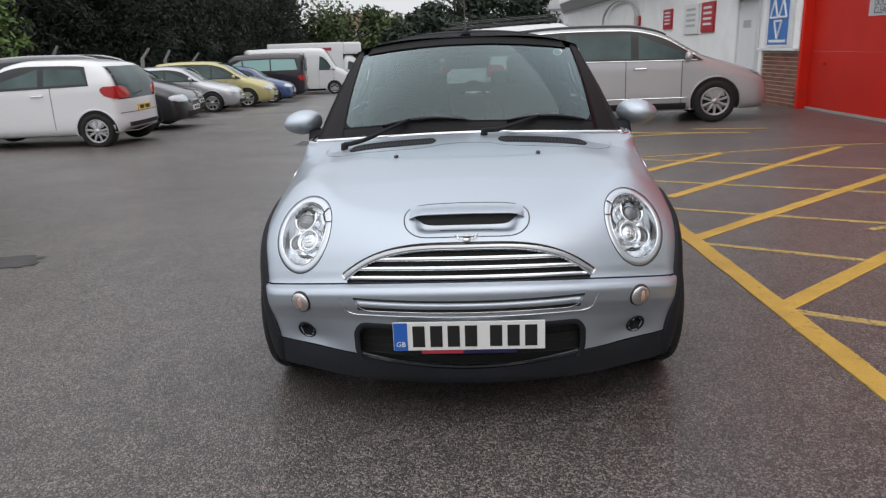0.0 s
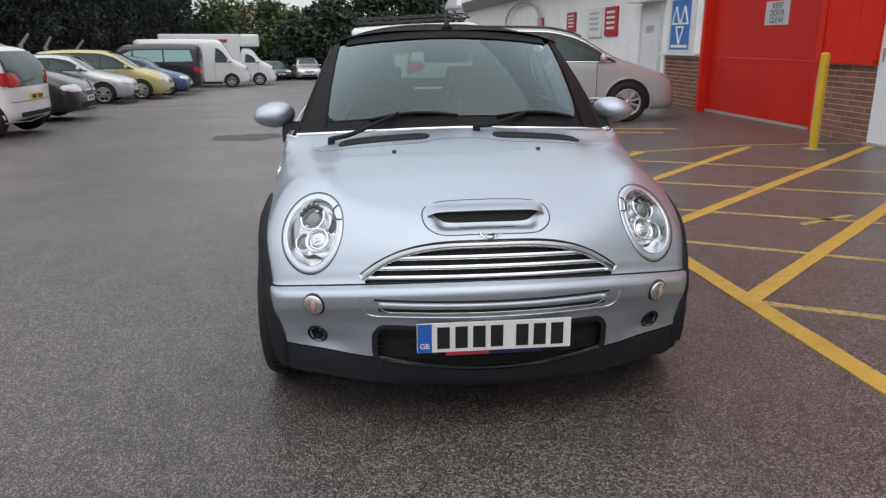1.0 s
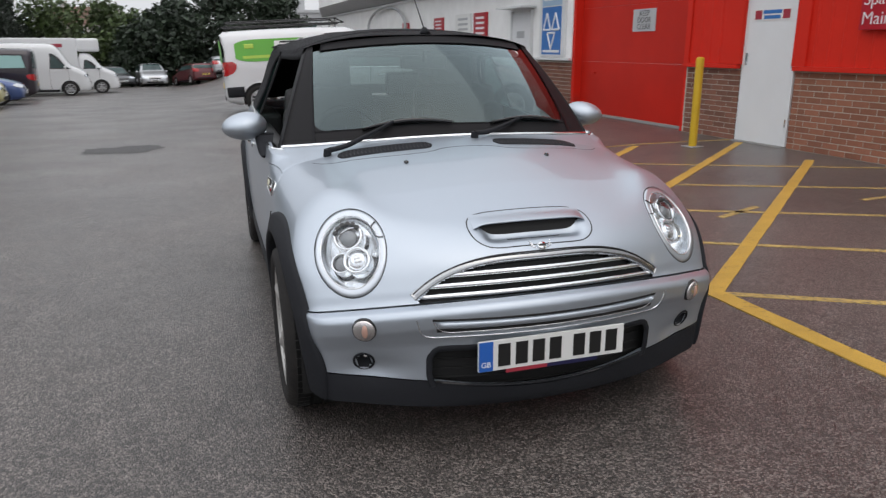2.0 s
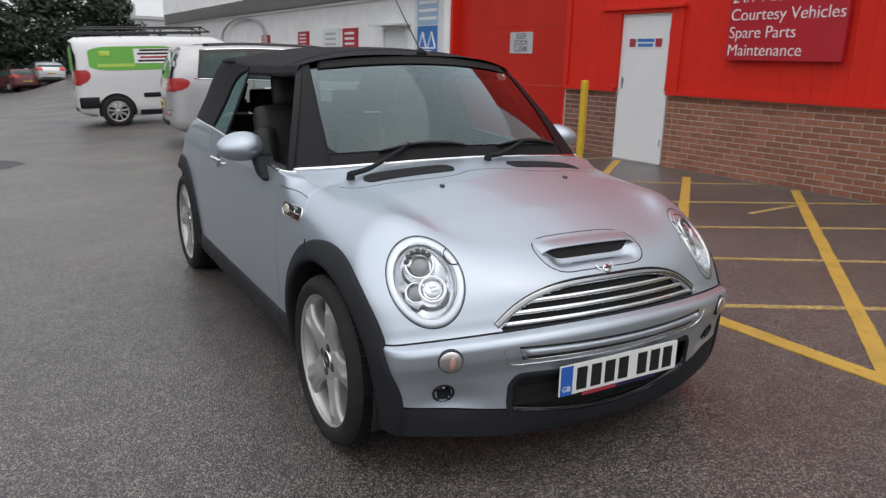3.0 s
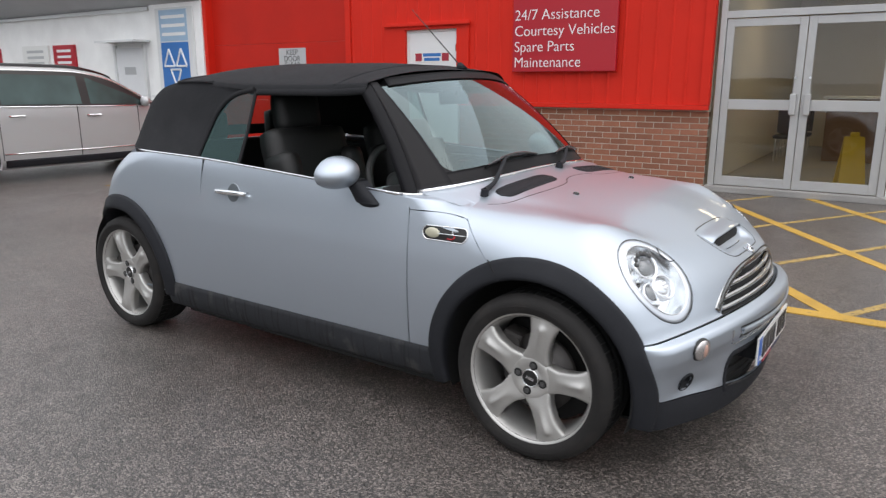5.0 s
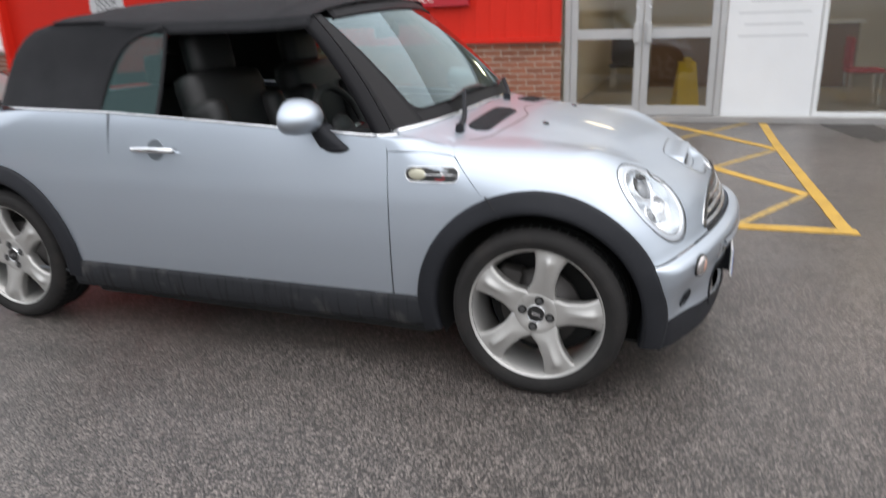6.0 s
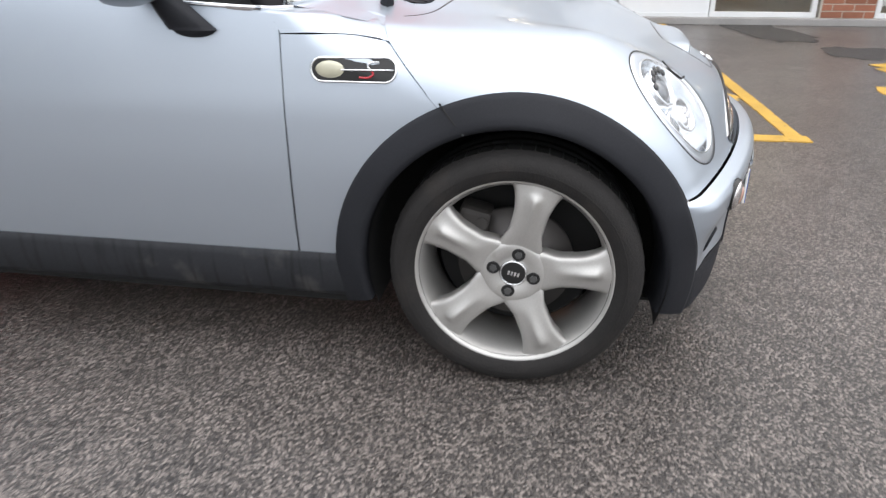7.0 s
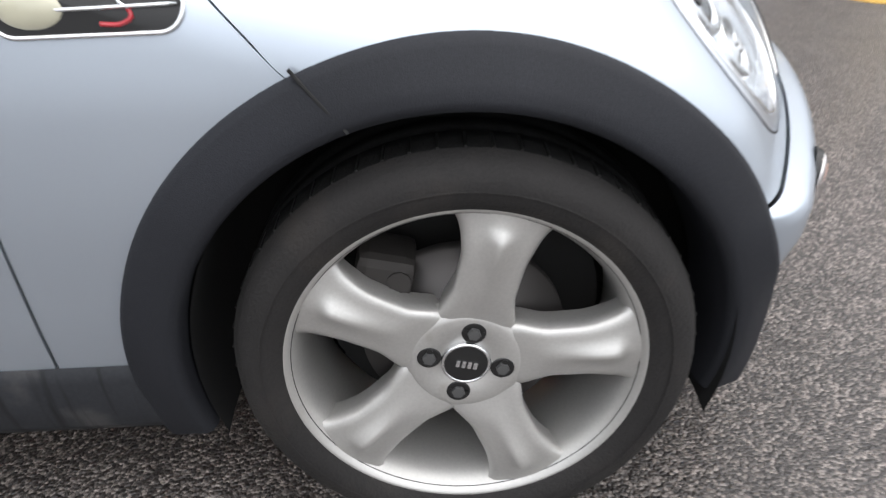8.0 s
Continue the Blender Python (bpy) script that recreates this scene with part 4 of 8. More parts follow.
def side_panels(s):
    top = path([(s * 0.8, y, z) for y, z in ((0.308, 0.834), (0.40, 0.847), (0.537, 0.848))], 24)
    bot = path([(s * 0.8, y, z) for y, z in ((0.398, 0.322), (0.45, 0.322), (0.535, 0.322))], 24)
    fr = path(np.vstack([[(s * 0.8, y + 0.0015, z) for y, z in WING_SEAM], arc(0, 0.402, 112, 178, 10, s * 0.8)]), 60)
    fr[0], fr[-1] = top[0], bot[0]
    rr = path([(s * 0.8, 0.537, 0.848), (s * 0.8, 0.533, 0.6), (s * 0.8, 0.535, 0.322)], 60)
    side_skin("front_wing", (top, bot, fr, rr), s, M_SILVER, "silver wing panel behind the front wheel")
    seam = path(on_side([(0.292, 0.834), (0.36, 0.845), (0.42, 0.850), (0.537, 0.850)], s), 30)
    crest = path(np.vstack([on_top([(s * 0.652, 0.318)]), on_side([(0.40, 0.880), (0.48, 0.889), (0.592, belt(0.592))], s)]), 30)
    mid = np.array([0, 0.42, 0.62])
    p = coons(crest, seam, path([crest[0], seam[0]], 12), path([crest[-1], on_side([(0.550, 0.872)], s)[0], seam[-1]], 12))
    p[1:] = cast(body, mid, p[1:] - mid)
    p[1:, :3] -= grad(body, p[1:, :3]) * 0.003
    p[0, :3] -= [0, 0, 0.004]
    foot = path(np.array([screen_point(s * q, -0.010) for q in (0.86, 0.93, 0.98, 1.0)]), 30)
    shelf = np.stack([foot + (crest - foot) * t for t in np.linspace(0, 1, 6)[:-1]])
    p = np.concatenate([shelf, p])
    shell("wing_top", p.reshape(-1, 3), grid_faces(*p.shape[:2]), M_SILVER, CAR, "silver wing top below the screen pillar")
    cnr = np.vstack([screen_point(s * 0.95, -0.012), screen_point(s * 0.99, -0.014) + [s * 0.004, 0, 0.002], screen_point(s * 1.0, -0.012) + [s * 0.022, 0.022, 0.002], on_side([(0.600, belt(0.600) + 0.004)], s)[0], on_side([(0.66, belt(0.66) + 0.003)], s)[0]])
    ribbon("corner_trim", path(cnr, 30), np.tile([s * 0.55, -0.2, 0.8], (30, 1)), 0.010, 0.005, M_CHROME, CAR, sink=0.012)
    ys = np.linspace(0.569, 1.78, 60)
    dtop = path(np.stack([np.full(60, s * 0.8), ys, belt(ys)], 1), 110)
    ys = np.linspace(0.540, 1.78, 60)
    dbot = path(np.stack([np.full(60, s * 0.8), ys, np.full(60, 0.322)], 1), 110)
    dfr = path([(s * 0.8, 0.569, belt(0.569)), (s * 0.8, 0.552, 0.872), (s * 0.8, 0.540, 0.84), (s * 0.8, 0.537, 0.6), (s * 0.8, 0.540, 0.322)], 60)
    drr = path([(s * 0.8, 1.78, belt(1.78)), (s * 0.8, 1.79, 0.6), (s * 0.8, 1.78, 0.322)], 60)
    door = side_skin("door", (dtop, dbot, dfr, drr), s, M_SILVER, "silver door with a chrome pull handle")
    # handle: a bar across a thin disc, darkened as a cup's shade
    hp = on_side([(y, 0.824 - 0.006 * (y - 1.54)) for y in np.linspace(1.440, 1.655, 16)], s)
    hn = grad(body, hp)
    b = bmesh.new()
    cup = on_side([(1.545, 0.826)], s)[0]
    cm = Matrix.Translation(cup) @ Vector(grad(body, cup[None])[0]).to_track_quat("Z", "Y").to_matrix().to_4x4()
    bmesh.ops.create_cone(b, cap_ends=True, segments=36, radius1=0.044, radius2=0.040, depth=0.004, matrix=cm)
    cupo = part("handle_cup", b, M_CUPSHADE, door, "thin disc painted as a shaded recess")
    w = 0.020 + 0.004 * np.sin(np.linspace(0, math.pi, 16))
    ribbon("door_handle", hp + hn * (0.006 + 0.016 * np.sin(np.linspace(0, math.pi, 16)) ** 0.5)[:, None], hn, w, 0.012, M_CHROME, door, "chrome bar handle", sink=0.008)
    # joints
    for line in (WING_SEAM + [(0.14, 0.67)], [(0.5385, 0.845), (0.535, 0.6), (0.5375, 0.322)],
                 [(0.306, 0.836), (0.40, 0.848), (0.5385, 0.848)], [(0.566, 0.893), (0.549, 0.872), (0.5385, 0.847)], [(1.784, 0.955), (1.793, 0.6), (1.784, 0.322)]):
        q = path([(0, y, z) for y, z in line], 40)
        strip("panel_joint", on_side(q[:, 1:], s), 0.008, 0.002, M_DARK, lift=-0.007)
    # chrome waist line
    ys = np.linspace(0.58, 2.40, 90)
    q = on_side(list(zip(ys, belt(ys) + 0.003)), s)
    strip("waist_trim", q, 0.010, 0.004, M_CHROME, label="thin chrome waist line")
    # side lamp and slatted vent in the wing
    def pill(x0, x1, zc, r, n=20):
        a = np.linspace(-math.pi / 2, math.pi / 2, n)
        return [(x1 + r * math.cos(q), zc + r * math.sin(q)) for q in a] + [(x0 - r * math.cos(q), zc - r * math.sin(q)) for q in a]
    loop = np.array([(0, y, z) for y, z in pill(0.300, 0.442, 0.776, 0.0255)])
    q = on_side(loop[:, 1:], s)
    strip("side_vent_rim", q, 0.0055, 0.004, M_CHROME, close=True, label="chrome rim of the side vent")
    c = q.mean(0)
    v = np.vstack([q + np.array([s * 0.0015, 0, 0]), [c + np.array([s * 0.006, 0, 0])]])
    vent = shell("side_vent", v, [(i, (i + 1) % len(q), len(q)) for i in range(len(q))], M_INK, CAR, "black side vent with chrome bars", smooth=False)
    for dz in (0.0,):
        strip("vent_bar", on_side([(y, 0.776 + dz) for y in np.linspace(0.279, 0.415, 12)], s), 0.0045, 0.006, M_CHROME, vent)
    lp = on_side([(0.424, 0.776)], s)[0]
    b = ball((0, 0, 0), (0.034, 0.020, 0.009), seg=22)
    bmesh.ops.transform(b, matrix=Matrix.Translation(lp) @ Matrix(((0, 0, s, 0), (1, 0, 0, 0), (0, 1, 0, 0), (0, 0, 0, 1))), verts=b.verts)
    part("side_repeater", b, M_CREAM, vent, "aged cream side lamp", smooth=True)
    sl = path([(0, 0.312, 0.792), (0, 0.332, 0.791), (0, 0.338, 0.783), (0, 0.329, 0.775), (0, 0.326, 0.766), (0, 0.339, 0.760), (0, 0.357, 0.761)], 24)
    sl = on_side(sl[:, 1:], s)
    strip("vent_emblem", sl[:13], 0.0040, 0.005, M_CHROME, vent)
    strip("vent_emblem", sl[12:], 0.0050, 0.005, M_EMBLEM, vent, "small red emblem stroke")
    # sill
    ys = np.linspace(0.392, 2.10, 80)
    g = []
    for zz, out in ((0.325, -0.004), (0.321, 0.004), (0.30, 0.010), (0.255, 0.014), (0.215, 0.012), (0.198, 0.004), (0.185, -0.03), (0.18, -0.12)):
        r = on_side([(y, max(zz, 0.2)) for y in ys], s)
        r[:, 2] = zz
        r[:, 0] += s * out
        g.append(r)
    g = np.array(g)
    shell("sill", g.reshape(-1, 3), grid_faces(*g.shape[:2]), M_SILL, CAR, "dusty black plastic sill with run marks")


# body silver darkened to paint the shade in the handle's recess
M_CUPSHADE = mat("handle_recess_paint", (0.20, 0.225, 0.25), 0.35, 0.7, coat=0.8)
side_panels(-1)
side_panels(1)


# --- rear body: wraps round the tail from door to door
def rear_body():
    n, m = 220, 60
    c = np.array([0, 2.1, 0.55])
    t = np.linspace(-1, 1, 161)
    def rail(z_side, z_tail):
        pts = []
        for q in t:
            s = -1 if q < 0 else 1
            a = abs(q)
            if a > 0.45:
                y = 1.785 + (1 - a) / 0.55 * 0.75
                pts.append((s * 0.8, y, z_side(y)))
            else:
                ang = a / 0.45 * math.pi / 2
                pts.append((s * 0.8 * math.sin(ang), 2.535 + 0.40 * math.cos(ang), z_tail + (z_side(2.535) - z_tail) * math.sin(ang) ** 2))
        return path(pts, n)
    first = rail(lambda y: belt(y) + 0.017, 0.94)
    last = rail(lambda y: 0.322 if y < 2.1 else 0.26, 0.24)
    e0, e1 = path([first[0], (-0.8, 1.795, 0.6), last[0]], m), path([first[-1], (0.8, 1.795, 0.6), last[-1]], m)
    panel("rear_body", (first, last, e0, e1), c, M_SILVER,
          lambda p: ((p[..., 1] - REAR) ** 2 + (p[..., 2] - HUB_Z) ** 2 < 0.395**2) & (np.abs(p[..., 0]) > 0.5), "silver rear quarters and tail")
    xs = np.linspace(-0.70, 0.70, 41)
    f1 = path(np.stack([xs, 2.50 + 0.18 * (1 - (xs / 0.7) ** 2), np.full(41, 0.975)], 1), 60)
    f2 = path(np.stack([xs * 1.02, 2.74 + 0.14 * (1 - (xs / 0.7) ** 2), np.full(41, 0.93)], 1), 60)
    panel("boot_lid", (f1, f2, path([f1[0], f2[0]], 16), path([f1[-1], f2[-1]], 16)), (0, 2.4, 0.5), M_SILVER, lift=0.003)


rear_body()


# --- wheel arch trims, liners and wheels
def arch(s, y0):
    g = []
    a = np.radians(np.linspace(-15 if y0 == 0 else -8, 196, 90))
    ca, sa = np.cos(a), np.sin(a)
    for r, out in ((R_OUT, -0.002), (R_OUT - 0.003, 0.010), (R_OUT - 0.012, 0.015), (R_OUT - 0.045, 0.022), (R_IN + 0.016, 0.027), (R_IN + 0.004, 0.024), (R_IN, 0.012), (R_IN + 0.002, -0.03), (R_IN + 0.004, -0.10)):
        yy, zz = y0 + 0.008 - r * ca, HUB_Z - 0.006 + r * sa
        p = on_side(list(zip(yy, np.maximum(zz, 0.14))), s)
        p[:, 2] = zz
        n = grad(body, p)
        n[:, 2] = 0
        g.append(p + n * out)
    g = np.array(g)
    shell("wheel_arch", g.reshape(-1, 3), grid_faces(*g.shape[:2]), M_BLACKPL, CAR, "broad black plastic wheel arch")
    # dark liner, its near-black also carrying the shade inside the arch
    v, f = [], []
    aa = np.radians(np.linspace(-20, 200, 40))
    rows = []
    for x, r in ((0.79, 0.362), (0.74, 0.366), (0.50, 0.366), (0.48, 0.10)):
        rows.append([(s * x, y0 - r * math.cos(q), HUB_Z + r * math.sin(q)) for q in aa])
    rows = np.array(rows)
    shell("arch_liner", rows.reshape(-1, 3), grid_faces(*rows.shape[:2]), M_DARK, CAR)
    if y0 == 0:
        q = path([(0, y0 + R_IN * 0.335, HUB_Z + R_IN * 0.945), (0, y0 + R_OUT * 0.405, HUB_Z + R_OUT * 0.925)], 10)
        p = on_side(q[:, 1:], s)
        n = grad(body, p)
        ribbon("arch_joint", p + n * np.linspace(0.0262, 0.0132, 10)[:, None], n, 0.0035, 0.0004, M_DARK, CAR)


for s in (-1, 1):
    for y0 in (0.0, REAR):
        arch(s, y0)


def wheel_parts(hub):
    """One road wheel about its x axis, the face towards -x."""
    T = 0.306
    wall = [(0.229, -0.012), (0.237, -0.020), (0.247, -0.029), (0.268, -0.034), (0.288, -0.028), (0.299, -0.014), (T - 0.001, 0.002)]
    v, f = revolve(wall, 96)
    tyre = shell("tyre", v, f, M_TYRE, hub, "low-profile black tyre with scuffed walls")
    ring = [(0.2645, -0.0345), (0.266, -0.0355), (0.268, -0.0345)]
    v, f = revolve(ring, 96)
    shell("wall_rib", v, f, M_TYRE, tyre)
    prof = [(T - 0.001, 0.002), (T, 0.03), (T, 0.052), (T - 0.006, 0.054), (T - 0.006, 0.062), (T, 0.064),
            (T, 0.095), (T - 0.006, 0.097), (T - 0.006, 0.105), (T, 0.107), (T, 0.15), (T - 0.004, 0.172), (0.29, 0.19), (0.24, 0.185)]
    v, f = revolve(prof, 96)
    shell("tread", v, f, M_SHADETREAD, tyre, "grooved tread, painted darker for the arch's shade")
    for k in range(60):
        q = 2 * math.pi * k / 60
        b = box(0.002, -0.0016, T - 0.004, 0.045, 0.0016, T + 0.0012, m=Matrix.Rotation(q, 4, "X"))
        part("tread_sipe", b, M_INK, tyre)
    prof = [(0.2435, -0.012), (0.2440, -0.018), (0.2405, -0.0215), (0.2345, -0.0205), (0.230, -0.013), (0.225, -0.005), (0.219, 0.010), (0.215, 0.035), (0.212, 0.09), (0.218, 0.16), (0.236, 0.18)]
    v, f = revolve(prof, 96)
    shell("rim", v, f, M_ALLOY, hub, "grey-silver alloy rim")
    # five broad spokes, each with a long raised blister
    nr, nt = 26, 17
    rs = np.linspace(0.066, 0.2345, nr)
    half = spline((0.066, 0.046), (0.085, 0.0515), (0.100, 0.0460), (0.12, 0.0400), (0.16, 0.0405), (0.195, 0.047), (0.215, 0.054), (0.236, 0.068))
    face = spline((0.03, 0.000), (0.07, -0.004), (0.12, -0.013), (0.18, -0.017), (0.22, -0.014), (0.24, -0.012))
    ridge = spline((0.06, 0.0), (0.10, 0.001), (0.14, 0.004), (0.18, 0.010), (0.197, 0.011), (0.212, 0.002), (0.24, 0.0))
    ts = np.linspace(-1, 1, nt)
    g = np.zeros((nr, nt + 4, 3))
    for i, r in enumerate(rs):
        w = half(r)
        for j, t in enumerate(ts):
            edge = 0.007 * abs(t) ** 8
            bl = ridge(r) * math.exp(-((t / 0.26) ** 2)) - 0.003 * (1 - math.exp(-((abs(t) / 0.5) ** 4))) * np.clip((r - 0.07) / 0.05, 0, 1)
            g[i, j + 2] = (face(r) - bl + edge, t * w, math.sqrt(max(r * r - (t * w) ** 2, 1e-6)))
        for j, (t, d) in {0: (-0.86, 0.055), 1: (-0.97, 0.028), nt + 2: (0.97, 0.028), nt + 3: (0.86, 0.055)}.items():
            g[i, j] = (face(r) + d, t * w, math.sqrt(max(r * r - (t * w) ** 2, 1e-6)))
    spoke = shell("spoke", g.reshape(-1, 3), grid_faces(nr, nt + 4), M_ALLOY, hub)
    for k in range(1, 5):
        o = new("spoke", spoke.data)
        o.parent, o.matrix_basis = hub, Matrix.Rotation(2 * math.pi * k / 5, 4, "X")
    # hub face, studs, cap
    v, f = revolve([(0.088, 0.020), (0.083, 0.004), (0.078, -0.003), (0.070, -0.0055), (0.060, -0.0050), (0.036, -0.0040), (0.030, 0.002), (0.0, 0.002)], 48)
    shell("hub_face", v, f, M_ALLOY, hub)
    v, f = revolve([(0.034, -0.002), (0.033, -0.0075), (0.0305, -0.009), (0.0290, -0.0075)], 40)
    cap = shell("centre_cap", v, f, M_CHROME, hub, "black centre cap in a chrome ring")
    v, f = revolve([(0.0295, -0.0075), (0.010, -0.0085), (0.0, -0.0086)], 40)
    shell("cap_disc", v, f, M_INK, cap)
    for k in range(4):
        part("cap_mark", box(-0.0098, -0.0150 + 0.0078 * k, -0.0055, -0.0083, -0.0100 + 0.0078 * k, 0.0055), M_CHROME, cap)
    for k in range(4):
        q = math.pi / 2 * k
        cy, cz = 0.050 * math.cos(q), 0.050 * math.sin(q)
        v, f = revolve([(0.0165, -0.0040), (0.0160, -0.0058), (0.0140, -0.0056), (0.0, -0.0056)], 24)
        shell("stud_well", [(p[0], p[1] + cy, p[2] + cz) for p in v], f, M_INK, hub)
        b = bmesh.new()
        bmesh.ops.create_cone(b, cap_ends=True, segments=6, radius1=0.0098, radius2=0.0090, depth=0.006, matrix=pose(-0.0070, cy, cz, 0, -90, 0))
        part("wheel_bolt", b, M_ALLOYDARK, hub)
    for k in range(8):
        q = math.pi / 4 * k + (0.18 if k % 2 else -0.18) + math.pi / 4 * 0.5
        b = bmesh.new()
        bmesh.ops.create_cone(b, cap_ends=True, segments=10, radius1=0.0042, radius2=0.0042, depth=0.003, matrix=pose(-0.0058, 0.052 * math.cos(q), 0.052 * math.sin(q), 0, -90, 0))
        part("hub_dimple", b, M_INK, hub)
    # brake
    v, f = revolve([(0.142, 0.075), (0.142, 0.055), (0.085, 0.055), (0.080, 0.040), (0.0, 0.040)], 64)
    shell("brake_disc", v, f, M_DISC, hub, "bare steel brake disc")
    b = box(0.035, 0.085, 0.010, 0.115, 0.165, 0.115, 0.015)
    rod((0.032, 0.110, 0.040), (0.05, 0.110, 0.040), 0.018, bm=b)
    rod((0.032, 0.105, 0.085), (0.05, 0.105, 0.085), 0.016, bm=b)
    part("brake_caliper", b, M_CAST, hub, "rough iron brake caliper")
    # near-black sheet in place of the shade behind the spokes
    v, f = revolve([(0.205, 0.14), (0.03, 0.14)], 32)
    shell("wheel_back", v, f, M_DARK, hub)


M_ALLOYDARK = mat("dull_steel", (0.11, 0.11, 0.11), 0.45, 0.5, vary=0.1)
for name, s, y0, turn in (("front_wheel", -1, 0, 13), ("rear_wheel", -1, REAR, -20), ("front_wheel", 1, 0, 30), ("rear_wheel", 1, REAR, 50)):
    w = new(name)
    w.parent = CAR
    w["label"] = "alloy wheel with five broad spokes"
    w.matrix_basis = pose(s * 0.800, y0, 0.306, 0 if s < 0 else 0, 0, 0 if s < 0 else 180) @ Matrix.Rotation(radians(turn), 4, "X")
    if name == "front_wheel" and s < 0:
        wheel_parts(w)
        first_wheel = w
    else:
        made = {first_wheel: w}
        for o in first_wheel.children_recursive:
            c = o.copy()
            scene.collection.objects.link(c)
            made[o] = c
            c.parent = made[o.parent]


# --- windscreen with its black frame
def screen_patch(name, s0, s1, v0, v1, material, off=0.0, n=24, m=20, thick=0.0, label=""):
    S, V = np.meshgrid(np.linspace(s0, s1, n), np.linspace(v0, v1, m))
    if name == "windscreen":
        S = S * (glass_edge(V) + 0.012)
    if name == "screen_pillar":
        S = np.sign(S) * (glass_edge(V) + (1 - glass_edge(V)) * (np.abs(S) - 0.885) / 0.115)
    p = screen_point(S, V)
    out = np.array([0, -0.76, 0.65])
    p = p + out * off
    v = p.reshape(-1, 3)
    f = grid_faces(m, n)
    if thick:
        k = len(v)
        v = np.vstack([v, v - out * thick])
        f += [tuple(i + k for i in q[::-1]) for q in grid_faces(m, n)]
        rim = np.concatenate([np.arange(n), np.arange(1, m) * n + n - 1, (m - 1) * n + np.arange(n - 2, -1, -1), np.arange(m - 2, 0, -1) * n])
        f += [(rim[i], rim[(i + 1) % len(rim)], k + rim[(i + 1) % len(rim)], k + rim[i]) for i in range(len(rim))]
    return shell(name, v, f, material, CAR, label)


def glass_edge(v):
    return 0.812 + 0.138 * np.clip(v, 0, 1)


ws = screen_patch("windscreen", -1.0, 1.0, 0.105, 0.945, M_SCREEN, 0.0, 40, 24, label="tinted windscreen glass")
ws.visible_shadow = False
screen_patch("screen_pillar", -1.0, -0.885, 0.0, 1.0, M_PILLAR, 0.004, 6, 24, 0.05, "black screen pillar")
screen_patch("screen_pillar", 0.885, 1.0, 0.0, 1.0, M_PILLAR, 0.004, 6, 24, 0.05, "black screen pillar")
screen_patch("screen_border", -0.89, 0.89, 0.0, 0.12, M_PILLAR, 0.002, 40, 6, 0.03)
screen_patch("screen_header", -0.89, 0.89, 0.935, 1.02, M_PILLAR, 0.006, 40, 6, 0.06, "black header rail")
# dark rounded corners of the glass
for s in (-1, 1):
    v = [screen_point(s * 0.842, 0.115)]
    for q in np.linspace(0, math.pi / 2, 10):
        v.append(screen_point(s * (0.850 - 0.10 * (1 - math.sin(q))), 0.115 + 0.15 * (1 - math.cos(q))))
    v = np.array(v) + np.array([0, -0.0015, 0.0013])
    shell("glass_corner", v, [(0, i, i + 1) for i in range(1, 10)], M_PILLAR, CAR)
# bright strip along the foot of the screen
p = screen_point(np.linspace(-1.0, 1.0, 60), np.full(60, 0.004)) + np.array([0, -0.004, 0.004])
ribbon("screen_foot_trim", p, np.tile([0, -0.76, 0.65], (60, 1)), 0.015, 0.007, M_CHROME, CAR, sink=0.012)
# scuttle under the screen's foot
g = np.array([screen_point(np.linspace(-1, 1, 40), np.full(40, 0.02)) + np.array([0, 0.0, -0.004]), on_top([(x, 0.37 - 0.17 * x * x) for x in np.linspace(-0.70, 0.70, 40)]) + np.array([0, 0, -0.006])])
shell("scuttle", g.reshape(-1, 3), grid_faces(2, 40), M_SILVER, CAR)

# wipers: arm and blade each
for s, x0, xa, b0, b1 in ((-1, -0.565, -0.265, -0.395, 0.005), (1, 0.078, 0.335, 0.185, 0.550)):
    piv = np.array([x0, 0.350, on_top([(x0, 0.350)])[0][2] + 0.012])
    wip = part("wiper", rod(piv - np.array([0, 0, 0.03]), piv + np.array([0, -0.004, 0.014]), 0.019, 0.015), M_BLACKPL, CAR, "black windscreen wiper")
    out = np.array([0, -0.022, 0.020])
    a = screen_point(xa / 0.715, 0.128) + out * 0.85
    q = path([piv + [0, -0.004, 0.008], piv * 0.72 + a * 0.28 + np.array([0, -0.014, -0.006]), piv * 0.35 + a * 0.65 + np.array([0, -0.010, -0.004]), a], 18)
    ribbon("wiper_arm", q, np.tile([0, -0.7, 0.7], (18, 1)), np.linspace(0.022, 0.011, 18), 0.010, M_BLACKPL, wip)
    ks = np.linspace(0, 1, 26)
    q = np.array([screen_point((b0 + (b1 - b0) * k) / 0.715, 0.098 + 0.032 * math.sin(math.pi * k) + 0.014 * k) + out * (0.35 + 0.35 * math.sin(math.pi * k)) for k in ks])
    ribbon("wiper_blade", q, np.tile([0, -0.75, 0.66], (26, 1)), 0.006 + 0.009 * np.sin(np.pi * ks) ** 0.7, 0.012, M_GLOSSBLACK, wip)
    ribbon("wiper_rubber", q - out * 0.5, np.tile([0, -0.75, 0.66], (26, 1)), 0.006, 0.012, M_INK, wip)

